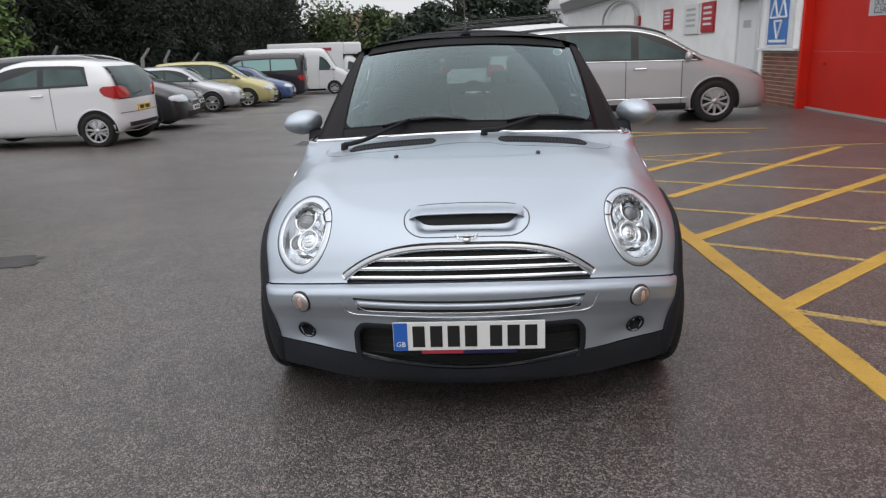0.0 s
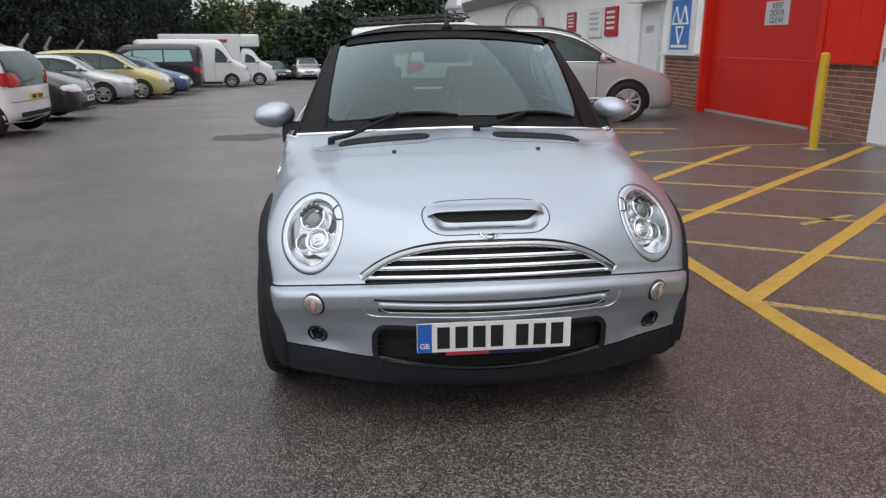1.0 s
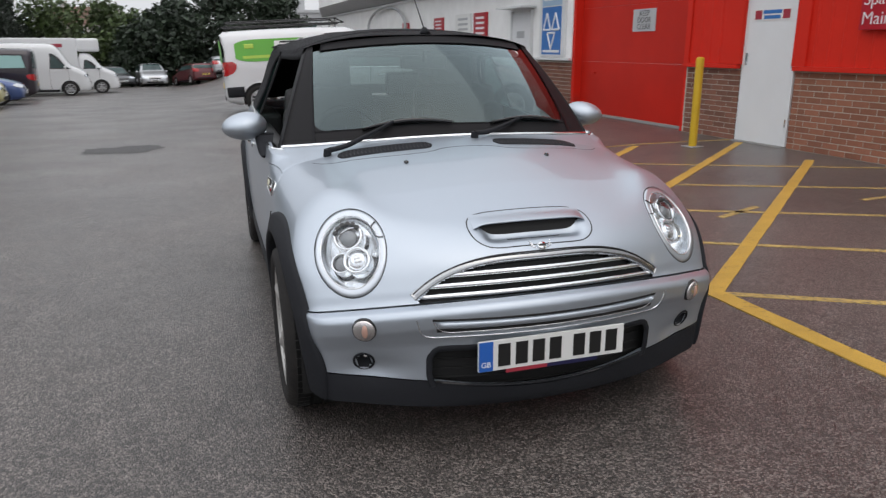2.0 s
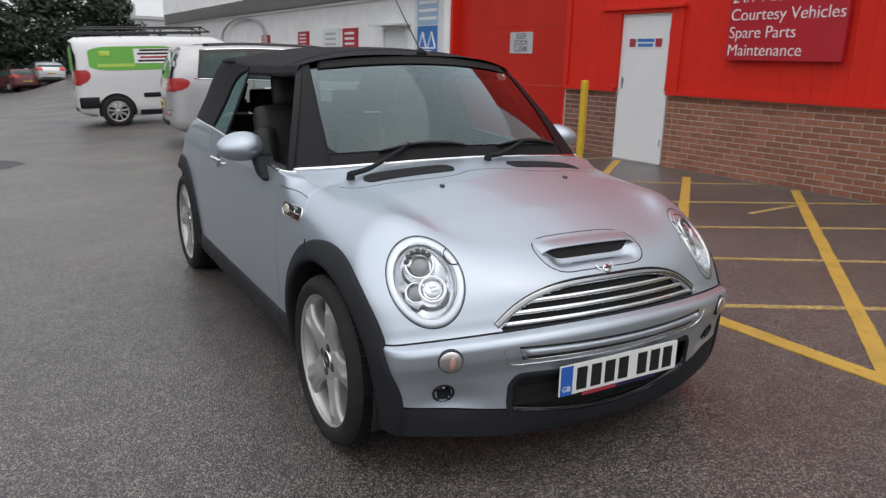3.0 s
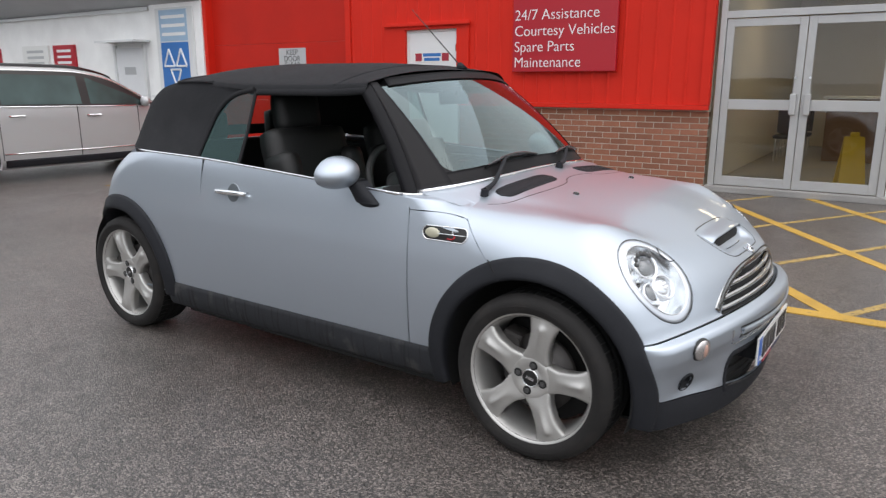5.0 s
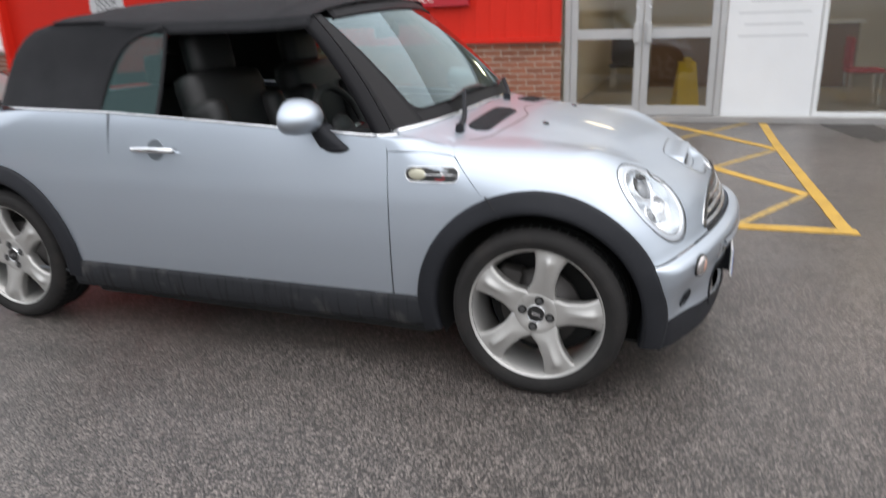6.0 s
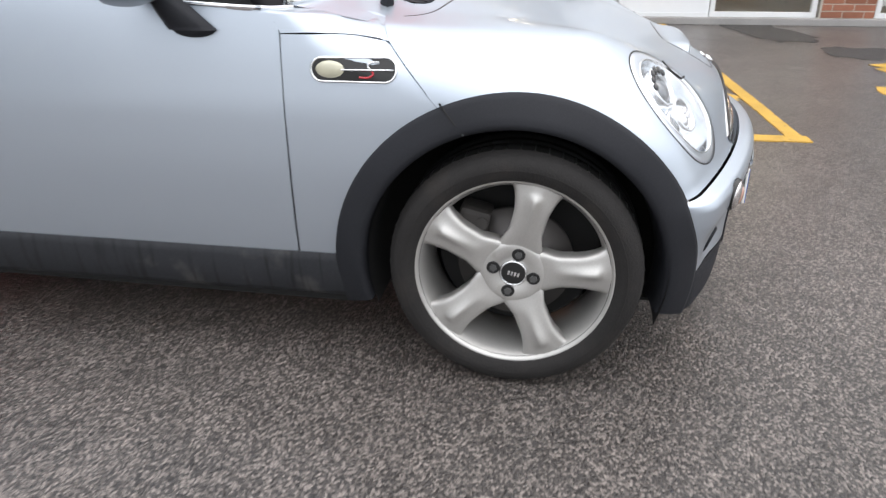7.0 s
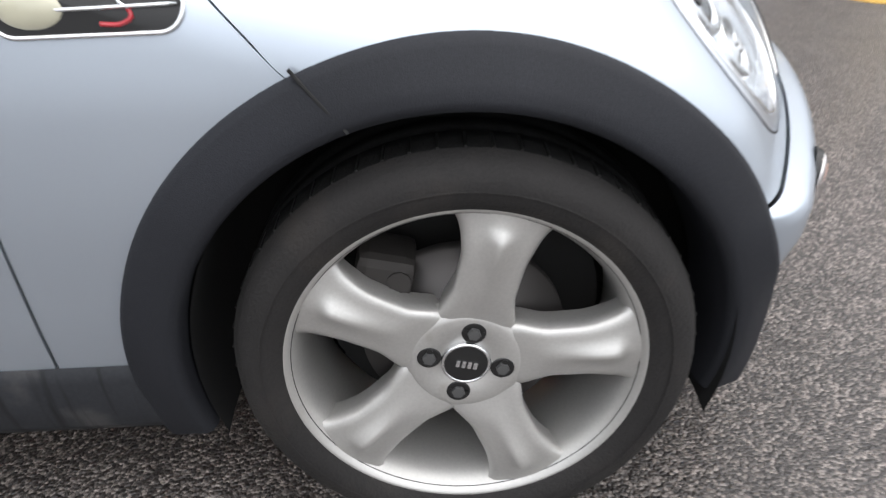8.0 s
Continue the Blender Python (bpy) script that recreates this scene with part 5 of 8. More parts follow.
# --- fabric roof
r_edge_x = spline((0.80, 0.555), (1.2, 0.590), (1.7, 0.610), (2.21, 0.605))
r_mid = spline((0.77, 1.366), (0.95, 1.388), (1.3, 1.408), (1.75, 1.410), (2.05, 1.396), (2.15, 1.376), (2.22, 1.345))
r_edge = spline((0.80, 1.318), (1.2, 1.300), (1.6, 1.300), (2.00, 1.316), (2.22, 1.314))
ys, sxs = np.linspace(0.0, 1.0, 50), np.linspace(-1, 1, 41)
g = []
for k in ys:
    row = []
    for sx in sxs:
        y = 0.795 + 0.135 * sx**2 + k * (2.20 - 0.795 - 0.135 * sx**2 - 0.03 * abs(sx) ** 3)
        e = r_edge(y)
        z = e + (r_mid(y) - e) * (1 - abs(sx) ** 2.6)
        row.append((r_edge_x(y) * sx, y, z + 0.004))
    g.append(row)
g = np.array(g)
low = g.copy()
top_edge_l, top_edge_r = g[:, 0].copy(), g[:, -1].copy()
hem_l = top_edge_l + np.array([-0.006, 0, -0.020])
hem_r = top_edge_r + np.array([0.006, 0, -0.020])
g2 = np.concatenate([hem_l[:, None], g, hem_r[:, None]], 1)
shell("fabric_roof", g2.reshape(-1, 3), grid_faces(*g2.shape[:2]), M_FABRIC, CAR, "black woven fabric roof")
gi = g - np.array([0, 0, 0.03])
shell("roof_lining", gi.reshape(-1, 3), grid_faces(*gi.shape[:2]), M_CABIN, CAR)
# raised fold along the roof's rear edge
fold = path(np.vstack([g[-12:, 0], g[-1, 1:-1], g[-12:, -1][::-1]]), 80)
ribbon("roof_fold", fold, np.tile([0, 0.35, 0.94], (80, 1)), 0.022, 0.006, M_FABRIC, CAR)
# stitched cross seams
for k in (7,):
    ribbon("roof_seam", g[k], np.tile([0, 0, 1.0], (41, 1)), 0.012, 0.003, M_FABRIC, CAR)


def quarter_curve(s, n=24):
    return path([(s * 0.612, 1.585, 1.284), (s * 0.626, 1.72, 1.255), (s * 0.652, 1.80, 1.19), (s * 0.688, 1.845, 1.09), (s * 0.755, 1.855, 0.967)], n)


def fabric_sides():
    n, m = 141, 24
    first = []
    k0 = int(np.argmin(np.abs(g[:, 0, 1] - 1.585)))
    first = np.vstack([top_edge_l[k0:], g[-1], top_edge_r[k0:][::-1]])
    first[0], first[-1] = (-0.612, 1.585, 1.284), (0.612, 1.585, 1.284)
    first = path(first, n)
    first = first + np.array([0, 0.0, -0.004])
    pts = [(-0.765, 1.855, 0.966), (-0.766, 2.08, 0.972), (-0.755, 2.30, 0.976), (-0.725, 2.44, 0.980), (-0.64, 2.525, 0.985), (-0.42, 2.585, 0.99), (0, 2.605, 0.995)]
    pts = pts + [(-x, y, z) for x, y, z in pts[-2::-1]]
    last = path(pts, n) + np.array([0, 0, 0.004])
    p = coons(first, last, quarter_curve(-1, m), quarter_curve(1, m))
    v = np.linspace(0, 1, m)[:, None, None]
    c = np.array([0, 1.8, 1.05])
    d = p - c
    d[..., 2] = 0
    d /= np.linalg.norm(d, axis=-1, keepdims=True)
    p = p + d * (-0.012 * np.sin(math.pi * v))
    mid = (p[:-1, :-1] + p[1:, 1:]) / 2
    keep = ~((np.abs(mid[..., 0]) < 0.40) & (mid[..., 1] > 2.15) & (mid[..., 2] > 1.06) & (mid[..., 2] < 1.25))
    shell("fabric_side", p.reshape(-1, 3), grid_faces(m, n, keep), M_FABRIC, CAR, "black fabric round the rear window")
    pi = p - d * 0.02
    shell("side_lining", pi.reshape(-1, 3), grid_faces(m, n, keep), M_CABIN, CAR)
    pane = p[:, 45:96] - d[:, 45:96] * 0.01
    rw = shell("rear_window", pane.reshape(-1, 3), grid_faces(*pane.shape[:2]), M_GLASS, CAR)
    rw.visible_shadow = False


fabric_sides()
for s in (-1, 1):
    # quarter glass with a black upright at its front edge
    m = 20
    rear = quarter_curve(s, m)
    fr = path([(s * 0.612, 1.575, 1.284), (s * 0.69, 1.560, 1.10), (s * 0.758, 1.555, 0.950)], m)
    gq = np.stack([fr + (rear - fr) * t for t in np.linspace(0, 1, 12)], 1)
    q = shell("quarter_glass", gq.reshape(-1, 3), grid_faces(m, 12), M_QGLASS, CAR, "green tinted quarter window")
    q.visible_shadow = False
    ribbon("quarter_upright", fr, np.tile([s * 1.0, 0, 0.3], (m, 1)), 0.016, 0.006, M_PILLAR, CAR)
    ribbon("quarter_seal", rear, np.tile([s * 1.0, 0, 0.3], (m, 1)), 0.022, 0.010, M_FABRIC, CAR)
    k = (g[:, 0, 1] < 1.62)
    e = (hem_l if s < 0 else hem_r)[k]
    ribbon("window_rail", e + np.array([-s * 0.006, 0, -0.012]), np.tile([s * 1.0, 0, 0.2], (len(e), 1)), 0.030, 0.012, M_FABRIC, CAR)
    # inner face of the pillar beside the open window
    pl = screen_point(np.full(16, s * 1.0), np.linspace(0, 1, 16))
    g3 = np.array([pl + np.array([0, -0.002, 0]), pl + np.array([s * 0.012, 0.03, -0.004]), pl + np.array([s * 0.008, 0.065, -0.012]), pl + np.array([-s * 0.02, 0.068, -0.014])])
    shell("pillar_cover", g3.reshape(-1, 3), grid_faces(4, 16), M_PILLAR, CAR)
# far window glass stays up
fr = np.array([(0.575, 0.93, 1.296), (0.60, 1.1, 1.294), (0.612, 1.56, 1.284)])
bt = np.array([(0.735, 0.60, 0.905), (0.75, 1.0, 0.925), (0.758, 1.55, 0.95)])
gq = coons(path(fr, 16), path(bt, 16), path([fr[0], bt[0]], 10), path([fr[-1], bt[-1]], 10))
dg = shell("door_glass", gq.reshape(-1, 3), grid_faces(10, 16), M_GLASS, CAR)
dg.visible_shadow = False

# aerial on the header
ab = part("aerial", rod((0, 0.835, 1.372), (0, 0.85, 1.405), 0.030, 0.012, 16), M_BLACKPL, CAR, "black rod aerial on a small foot", True)
part("aerial_rod", rod((0, 0.85, 1.40), (-0.01, 1.12, 1.66), 0.0035, 0.002, 8), M_INK, ab)

# --- door mirrors
for s in (-1, 1):
    mir = new("door_mirror")
    mir.parent = CAR
    mir["label"] = "silver oval door mirror on a black stalk"
    cx, cy, cz = s * 0.868, 0.845, 0.972
    b = ball((0, 0, 0), (0.102, 0.094, 0.063), seg=32)
    for vv in b.verts:
        if vv.co.y > 0.03:
            vv.co.y = 0.03 + (vv.co.y - 0.03) * 0.15
        vv.co.z *= 1.0 - 0.12 * vv.co.x * s / 0.102
    bmesh.ops.transform(b, matrix=pose(cx, cy, cz, 0, s * 4, s * -8), verts=b.verts)
    part("mirror_shell", b, M_SILVER, mir, smooth=True)
    b = bmesh.new()
    bmesh.ops.create_cone(b, cap_ends=True, segments=30, radius1=0.050, radius2=0.050, depth=0.004, matrix=pose(cx, cy + 0.034, cz, 90, 0, s * -8) @ Matrix.Diagonal((1.6, 1, 1, 1)))
    part("mirror_glass", b, M_CHROME, mir)
    # stalk: a black wedge from the mirror's inner underside down on to the door
    q = []
    for t in np.linspace(0, 1, 10):
        foot = on_side([(0.785 - 0.045 * t, 0.940 - 0.085 * t)], s)[0]
        wy, out = 0.052 + 0.058 * t, 0.050 - 0.026 * t**1.5
        yy, zz = foot[1] + 0.035 * (1 - t), foot[2]
        sec = [(-0.5, -0.03), (-0.5, out * 0.6), (-0.3, out), (0.3, out), (0.5, out * 0.6), (0.5, -0.03)]
        q.append([(foot[0] + s * o, yy + wy * u, zz) for u, o in sec])
    q = np.array(q)
    n6 = len(q) * 6
    shell("mirror_stalk", q.reshape(-1, 3), grid_faces(10, 6) + [tuple(range(6)), tuple(range(n6 - 1, n6 - 7, -1))], M_BLACKPL, mir)
    part("stalk_foot", ball(tuple(on_side([(0.740, 0.855)], s)[0]), (0.022, 0.052, 0.018), seg=14), M_BLACKPL, mir, smooth=True)

# --- cabin
b = box(-0.70, 0.42, 0.20, 0.70, 2.45, 0.28)
part("cabin_floor", b, M_CABIN, CAR)
for s in (-1, 1):
    part("door_card", box(s * 0.685, 0.50, 0.26, s * 0.745, 1.80, 0.895, 0.02), M_CABIN, CAR)
    part("rear_card", box(s * 0.62, 1.75, 0.26, s * 0.73, 2.45, 0.94, 0.02), M_CABIN, CAR)
b = box(-0.69, 0.44, 0.55, 0.69, 0.80, 0.905, 0.05)
part("dashboard", b, M_CABIN, CAR, "black dashboard")
b = bmesh.new()
bmesh.ops.create_cone(b, cap_ends=True, segments=30, radius1=0.095, radius2=0.09, depth=0.06, matrix=pose(0, 0.80, 0.86, 80, 0, 0))
part("centre_clock", b, M_GLOSSBLACK, CAR)
part("bulkhead", box(-0.69, 0.40, 0.25, 0.69, 0.46, 0.85), M_CABIN, CAR)
part("rear_bulkhead", box(-0.69, 2.38, 0.25, 0.69, 2.44, 0.92), M_CABIN, CAR)
# unseen pan added to block light under the car between the axles
part("side_pan", box(-0.73, 0.42, 0.150, 0.73, 2.05, 0.178), M_DARK, CAR)
part("floor_pan", box(-0.58, -0.38, 0.140, 0.58, 2.70, 0.149), M_DARK, CAR)
part("engine_block", box(-0.46, -0.42, 0.19, 0.46, 0.40, 0.60, 0.05), M_DARK, CAR)


def car_seat(x):
    st = new("seat")
    st.parent = CAR
    st["label"] = "black leather bucket seat"
    part("cushion", box(x - 0.26, 0.92, 0.40, x + 0.26, 1.44, 0.57, 0.06), M_LEATHER, st, smooth=True)
    b = box(-0.25, -0.07, 0.0, 0.25, 0.07, 0.62, 0.06)
    bmesh.ops.transform(b, matrix=pose(x, 1.39, 0.50, -14, 0, 0), verts=b.verts)
    part("backrest", b, M_LEATHER, st, smooth=True)
    for s in (-1, 1):
        b = box(-0.055, -0.12, 0.06, 0.055, 0.06, 0.50, 0.05)
        bmesh.ops.transform(b, matrix=pose(x + s * 0.215, 1.37, 0.50, -14, 0, 0), verts=b.verts)
        part("side_bolster", b, M_LEATHER, st, smooth=True)
    b = box(-0.135, -0.05, 0.0, 0.135, 0.05, 0.200, 0.048)
    bmesh.ops.transform(b, matrix=pose(x, 1.560, 1.075, -8, 0, 0), verts=b.verts)
    part("head_restraint", b, M_LEATHER, st, smooth=True)
    for s in (-1, 1):
        part("headrest_post", rod((x + s * 0.06, 1.54, 1.02), (x + s * 0.06, 1.565, 1.10), 0.007), M_CHROME, st)


car_seat(-0.37)
car_seat(0.37)
rs_ = new("rear_seat")
rs_.parent = CAR
part("bench", box(-0.55, 1.90, 0.42, 0.55, 2.30, 0.58, 0.05), M_LEATHER, rs_, smooth=True)
b = box(-0.55, -0.05, 0, 0.55, 0.05, 0.48, 0.04)
bmesh.ops.transform(b, matrix=pose(0, 2.30, 0.52, -12, 0, 0), verts=b.verts)
part("bench_back", b, M_LEATHER, rs_, smooth=True)
for x in (-0.28, 0.28):
    part("head_restraint", box(x - 0.12, 2.36, 0.99, x + 0.12, 2.44, 1.15, 0.03), M_LEATHER, rs_, smooth=True)
# steering wheel on the right-hand side
v, f = [], []
sw = new("steering_wheel")
sw.parent = CAR
mw = pose(-0.37, 0.93, 0.86, 68, 0, 0)
a = np.linspace(0, 2 * math.pi, 48, endpoint=False)
b6 = np.linspace(0, 2 * math.pi, 10, endpoint=False)
v = [mw @ Vector(((0.182 + 0.016 * math.cos(q)) * math.cos(p), (0.182 + 0.016 * math.cos(q)) * math.sin(p), 0.016 * math.sin(q))) for p in a for q in b6]
f = [(i * 10 + j, ((i + 1) % 48) * 10 + j, ((i + 1) % 48) * 10 + (j + 1) % 10, i * 10 + (j + 1) % 10) for i in range(48) for j in range(10)]
shell("wheel_rim", v, f, M_LEATHER, sw)
b = ball((0, 0, 0), (0.075, 0.065, 0.035), seg=18)
bmesh.ops.transform(b, matrix=mw, verts=b.verts)
part("wheel_boss", b, M_CABIN, sw, smooth=True)
for q in (0, math.pi, -math.pi / 2):
    b = rod(mw @ Vector((0.05 * math.cos(q), 0.05 * math.sin(q), -0.005)), mw @ Vector((0.178 * math.cos(q), 0.178 * math.sin(q), 0)), 0.016, 0.012, 8)
    part("wheel_spoke", b, M_CHROME, sw)
part("steering_column", rod((-0.37, 0.93, 0.85), (-0.37, 0.70, 0.76), 0.035), M_CABIN, CAR)
im = part("interior_mirror", box(-0.115, 0.865, 1.215, 0.115, 0.89, 1.28, 0.02), M_CABIN, CAR)
part("mirror_face", box(-0.105, 0.890, 1.222, 0.105, 0.893, 1.273), M_CHROME, im)
part("mirror_arm", rod((0, 0.86, 1.25), (0, 0.83, 1.33), 0.010), M_CABIN, im)
# parking disc in the corner of the screen
b = bmesh.new()
bmesh.ops.create_cone(b, cap_ends=True, segments=30, radius1=0.024, radius2=0.024, depth=0.001, matrix=Matrix.Translation(screen_point(0.80, 0.885) + np.array([0, 0.006, -0.005])) @ pose(0, 0, 0, 43, 0, 0))
disc = part("screen_disc", b, M_PLATE, CAR, "small round paper disc")
b = bmesh.new()
bmesh.ops.create_cone(b, cap_ends=True, segments=30, radius1=0.017, radius2=0.017, depth=0.001, matrix=Matrix.Translation(screen_point(0.80, 0.885) + np.array([0, 0.0045, -0.004])) @ pose(0, 0, 0, 43, 0, 0))
part("disc_print", b, M_PALEGREY, disc)

# ---------------- the workshop building ----------------
# Laid out in its own axes: x = 0 on the face of the brickwork, y along it; the whole stands 2.4 degrees askew to the car.
SITE = pose(6.466, 0, 0, 0, 0, 2.4)
WX = 0.0
BEFORE = set(bpy.data.objects)


def slab(name, x0, y0, z0, x1, y1, z1, material, label, category="wall", bevel=0.0, parent=None):
    ob = part(name, box(x0, y0, z0, x1, y1, z1, bevel), material, parent)
    if parent is None:
        tagged(ob, label, category, kind="structure")
    return ob


def cladding(name, y0, y1, z0, z1, x, material, label, pitch=0.20, deep=0.009):
    """Ribbed steel sheet: flat pans with narrow raised ribs, 60 mm thick overall."""
    ys, xs = [y0], [x]
    y = y0 + pitch * 0.5
    while y + pitch * 0.5 < y1:
        for dy, out in ((-0.022, 0.0), (-0.010, deep), (0.010, deep), (0.022, 0.0)):
            ys.append(y + dy)
            xs.append(x - out)
        y += pitch
    ys.append(y1)
    xs.append(x)
    n = len(ys)
    v = [(a, b, z0) for a, b in zip(xs, ys)] + [(a, b, z1) for a, b in zip(xs, ys)] + [(x + 0.06, y1, z0), (x + 0.06, y0, z0), (x + 0.06, y1, z1), (x + 0.06, y0, z1)]
    f = [(i + 1, i, n + i, n + i + 1) for i in range(n - 1)]
    f += [(*range(n), 2 * n, 2 * n + 1), (2 * n, 2 * n + 2, 2 * n + 3, 2 * n + 1), (0, 2 * n + 1, 2 * n + 3, n), (n - 1, 2 * n - 1, 2 * n + 2, 2 * n)]
    return tagged(shell(name, v, f, material, smooth=False), label, "cladding", kind="structure")


# wall tops are unseen; 7.0 m is chosen to block sky from the yard
CLAD_X = WX - 0.035
cladding("cladding_1", 5.54, 8.94, 1.047, 7.0, CLAD_X, M_RED, "red ribbed steel cladding over brickwork")
cladding("cladding_2", 10.42, 11.25, 1.047, 7.0, CLAD_X, M_RED, "red ribbed steel cladding over brickwork")
cladding("cladding_3", 8.94, 10.42, 2.20, 7.0, CLAD_X, M_RED, "red ribbed steel cladding over the side door")
slab("flashing_1", CLAD_X - 0.045, 5.54, 0.990, WX - 0.002, 9.12, 1.045, M_RED, "red folded steel flashing", "trim", 0.006)
slab("flashing_2", CLAD_X - 0.045, 10.10, 0.990, WX - 0.002, 11.25, 1.045, M_RED, "red folded steel flashing", "trim", 0.006)
for k, y in enumerate((5.60, 11.20)):
    slab("corner_strip_%d" % (k + 1), CLAD_X - 0.03, y - 0.055, 1.05, CLAD_X - 0.002, y + 0.055, 7.0, M_RED, "red folded corner strip", "trim", 0.005)
# raised red surround of the side door
for k, (y0, y1, z0, z1) in enumerate(((8.94, 9.15, 1.047, 2.20), (10.07, 10.42, 1.047, 2.20), (9.152, 10.068, 2.09, 2.20))):
    slab("door_surround_%d" % (k + 1), CLAD_X - 0.03, y0, z0, WX + 0.02, y1, z1, M_RED, "red steel door surround", "trim", 0.006)
slab("door_hood_1", CLAD_X - 0.075, 8.90, 2.14, CLAD_X - 0.031, 10.45, 2.18, M_RED, "red drip flashing over the door", "trim", 0.005)
# inner walls behind everything
slab("wall_inner_1", WX + 0.105, 5.54, 0.0, WX + 0.25, 9.13, 7.0, M_MORTAR, "mortar-grey inner wall")
slab("wall_inner_2", WX + 0.105, 10.09, 0.0, WX + 0.25, 11.27, 7.0, M_MORTAR, "mortar-grey inner wall")
slab("wall_inner_3", WX + 0.105, 9.13, 2.10, WX + 0.25, 10.09, 7.0, M_MORTAR, "mortar-grey inner wall")

# side door
SD = thing("door_1", pose(WX - 0.01, 9.17, 0.02), "plain white side door with a small red and blue notice", "door", kind="structure")
part("door_leaf", box(0, 0.02, 0, 0.045, 0.86, 2.03, 0.004), M_WHITEDOOR, SD)
for a in ((0.0, -0.02, 0.0, 0.06, 0.018, 2.045), (0.0, 0.862, 0.0, 0.06, 0.90, 2.045), (0.0, -0.02, 2.033, 0.06, 0.90, 2.068)):
    part("door_frame", box(*a, 0.003), M_WHITEDOOR, SD)
nt_ = part("door_notice", box(-0.006, 0.12, 1.60, -0.001, 0.76, 1.74), M_PLATE, SD, "small red, white and blue notice")
part("notice_block", box(-0.008, 0.62, 1.613, -0.0055, 0.74, 1.727), M_REDPRINT, nt_)
part("notice_block", box(-0.008, 0.14, 1.613, -0.0055, 0.26, 1.727), M_REDPRINT, nt_)
part("notice_bar", box(-0.008, 0.28, 1.68, -0.0055, 0.60, 1.727), M_BLUESIGN, nt_)
part("notice_bar", box(-0.008, 0.30, 1.615, -0.0055, 0.58, 1.66), M_BLUESIGN, nt_)
part("door_plate", box(-0.008, 0.80, 1.02, -0.001, 0.84, 1.18), M_CHROME, SD)
for k in range(3):
    part("hinge", rod((-0.006, 0.015, 0.25 + 0.75 * k), (-0.006, 0.015, 0.35 + 0.75 * k), 0.010), M_CHROME, SD)
part("threshold", box(-0.06, -0.02, -0.02, 0.06, 0.90, 0.0), M_CONCRETE, SD)

# red vehicle door, set back, with guide posts
VD = thing("door_2", pose(WX + 0.16, 11.31, 0), "large red painted vehicle door with a clear-the-door notice", "door", kind="structure")
for k in range(4):
    part("door_section", box(0, 0.0, 0.03 + 0.98 * k, 0.05, 3.35, 0.03 + 0.98 * (k + 1) - 0.003, 0.003), M_REDDOOR, VD)
part("bottom_rail", box(-0.012, 0.0, 0.0, 0.06, 3.35, 0.045, 0.003), M_CONCRETE, VD)
part("latch", box(-0.03, 2.80, 0.78, 0.0, 2.92, 0.82, 0.004), M_REDDOOR, VD)
part("side_guide", box(-0.16, -0.06, 0, 0.05, 0.0, 3.95, 0.006), M_RED, VD)
part("side_guide", box(-0.16, 3.35, 0, 0.05, 3.44, 3.95, 0.006), M_RED, VD)
kc = part("door_notice", box(-0.012, 1.02, 1.535, -0.001, 1.66, 1.90, 0.002), M_PALEGREY, VD, "grey notice with three black lines")
FACE = Matrix(((0, 0, -1, 0), (-1, 0, 0, 0), (0, 1, 0, 0), (0, 0, 0, 1)))  # letters that read from -x
for k, w in enumerate(("KEEP", "DOOR", "CLEAR")):
    writing("notice_line", w, 0.13, Matrix.Translation((-0.013, 1.34, 1.825 - 0.108 * k)) @ FACE, M_INK, kc, 0.001, xscale=1.0)
slab("lintel_1", CLAD_X, 11.25, 3.95, WX + 0.25, 14.76, 7.0, M_RED, "red cladding over the vehicle door")

# crimson board with white lettering
BOARD = thing("sign_board", pose(CLAD_X - 0.09, 7.43, 0), "crimson service sign with raised white lettering", "sign")
part("board", box(0, -0.715, 1.465, 0.06, 0.765, 3.05, 0.004), M_REDSIGN, BOARD)
for k in range(4):
    part("bracket", box(0.055, -0.6 + 0.4 * k, 1.8, 0.072, -0.57 + 0.4 * k, 2.7), M_SOFFIT, BOARD)
for k, w in enumerate(("Maintenance", "Spare Parts", "Courtesy Vehicles", "24/7 Assistance")):
    writing("sign_line", w, 0.196, Matrix.Translation((-0.004, 0.74, 1.582 + 0.206 * k)) @ FACE, M_WHITEINK, BOARD, 0.003, "LEFT", xscale=0.99, thin=-0.002)

# bollard
BOL = thing("bollard", pose(-1.0, 9.73, 0), "yellow painted steel bollard by the side door", "bollard")
part("post", rod((0, 0, 0), (0, 0, 1.14), 0.052, seg=24), M_BOLLARD, BOL, smooth=False)
part("cap", ball((0, 0, 1.14), (0.052, 0.052, 0.022), seg=20), M_BOLLARD, BOL, smooth=True)
part("foot_plate", box(-0.10, -0.10, 0, 0.10, 0.10, 0.012, 0.003), M_CONCRETE, BOL)

# entrance: aluminium double door, side panel with printed text, windows
EX = WX + 0.06
slab("plinth_1", EX - 0.10, -9.0, 0.0, EX + 0.25, 5.52, 0.075, M_CONCRETE, "low concrete step along the shop front", "step", 0.008)


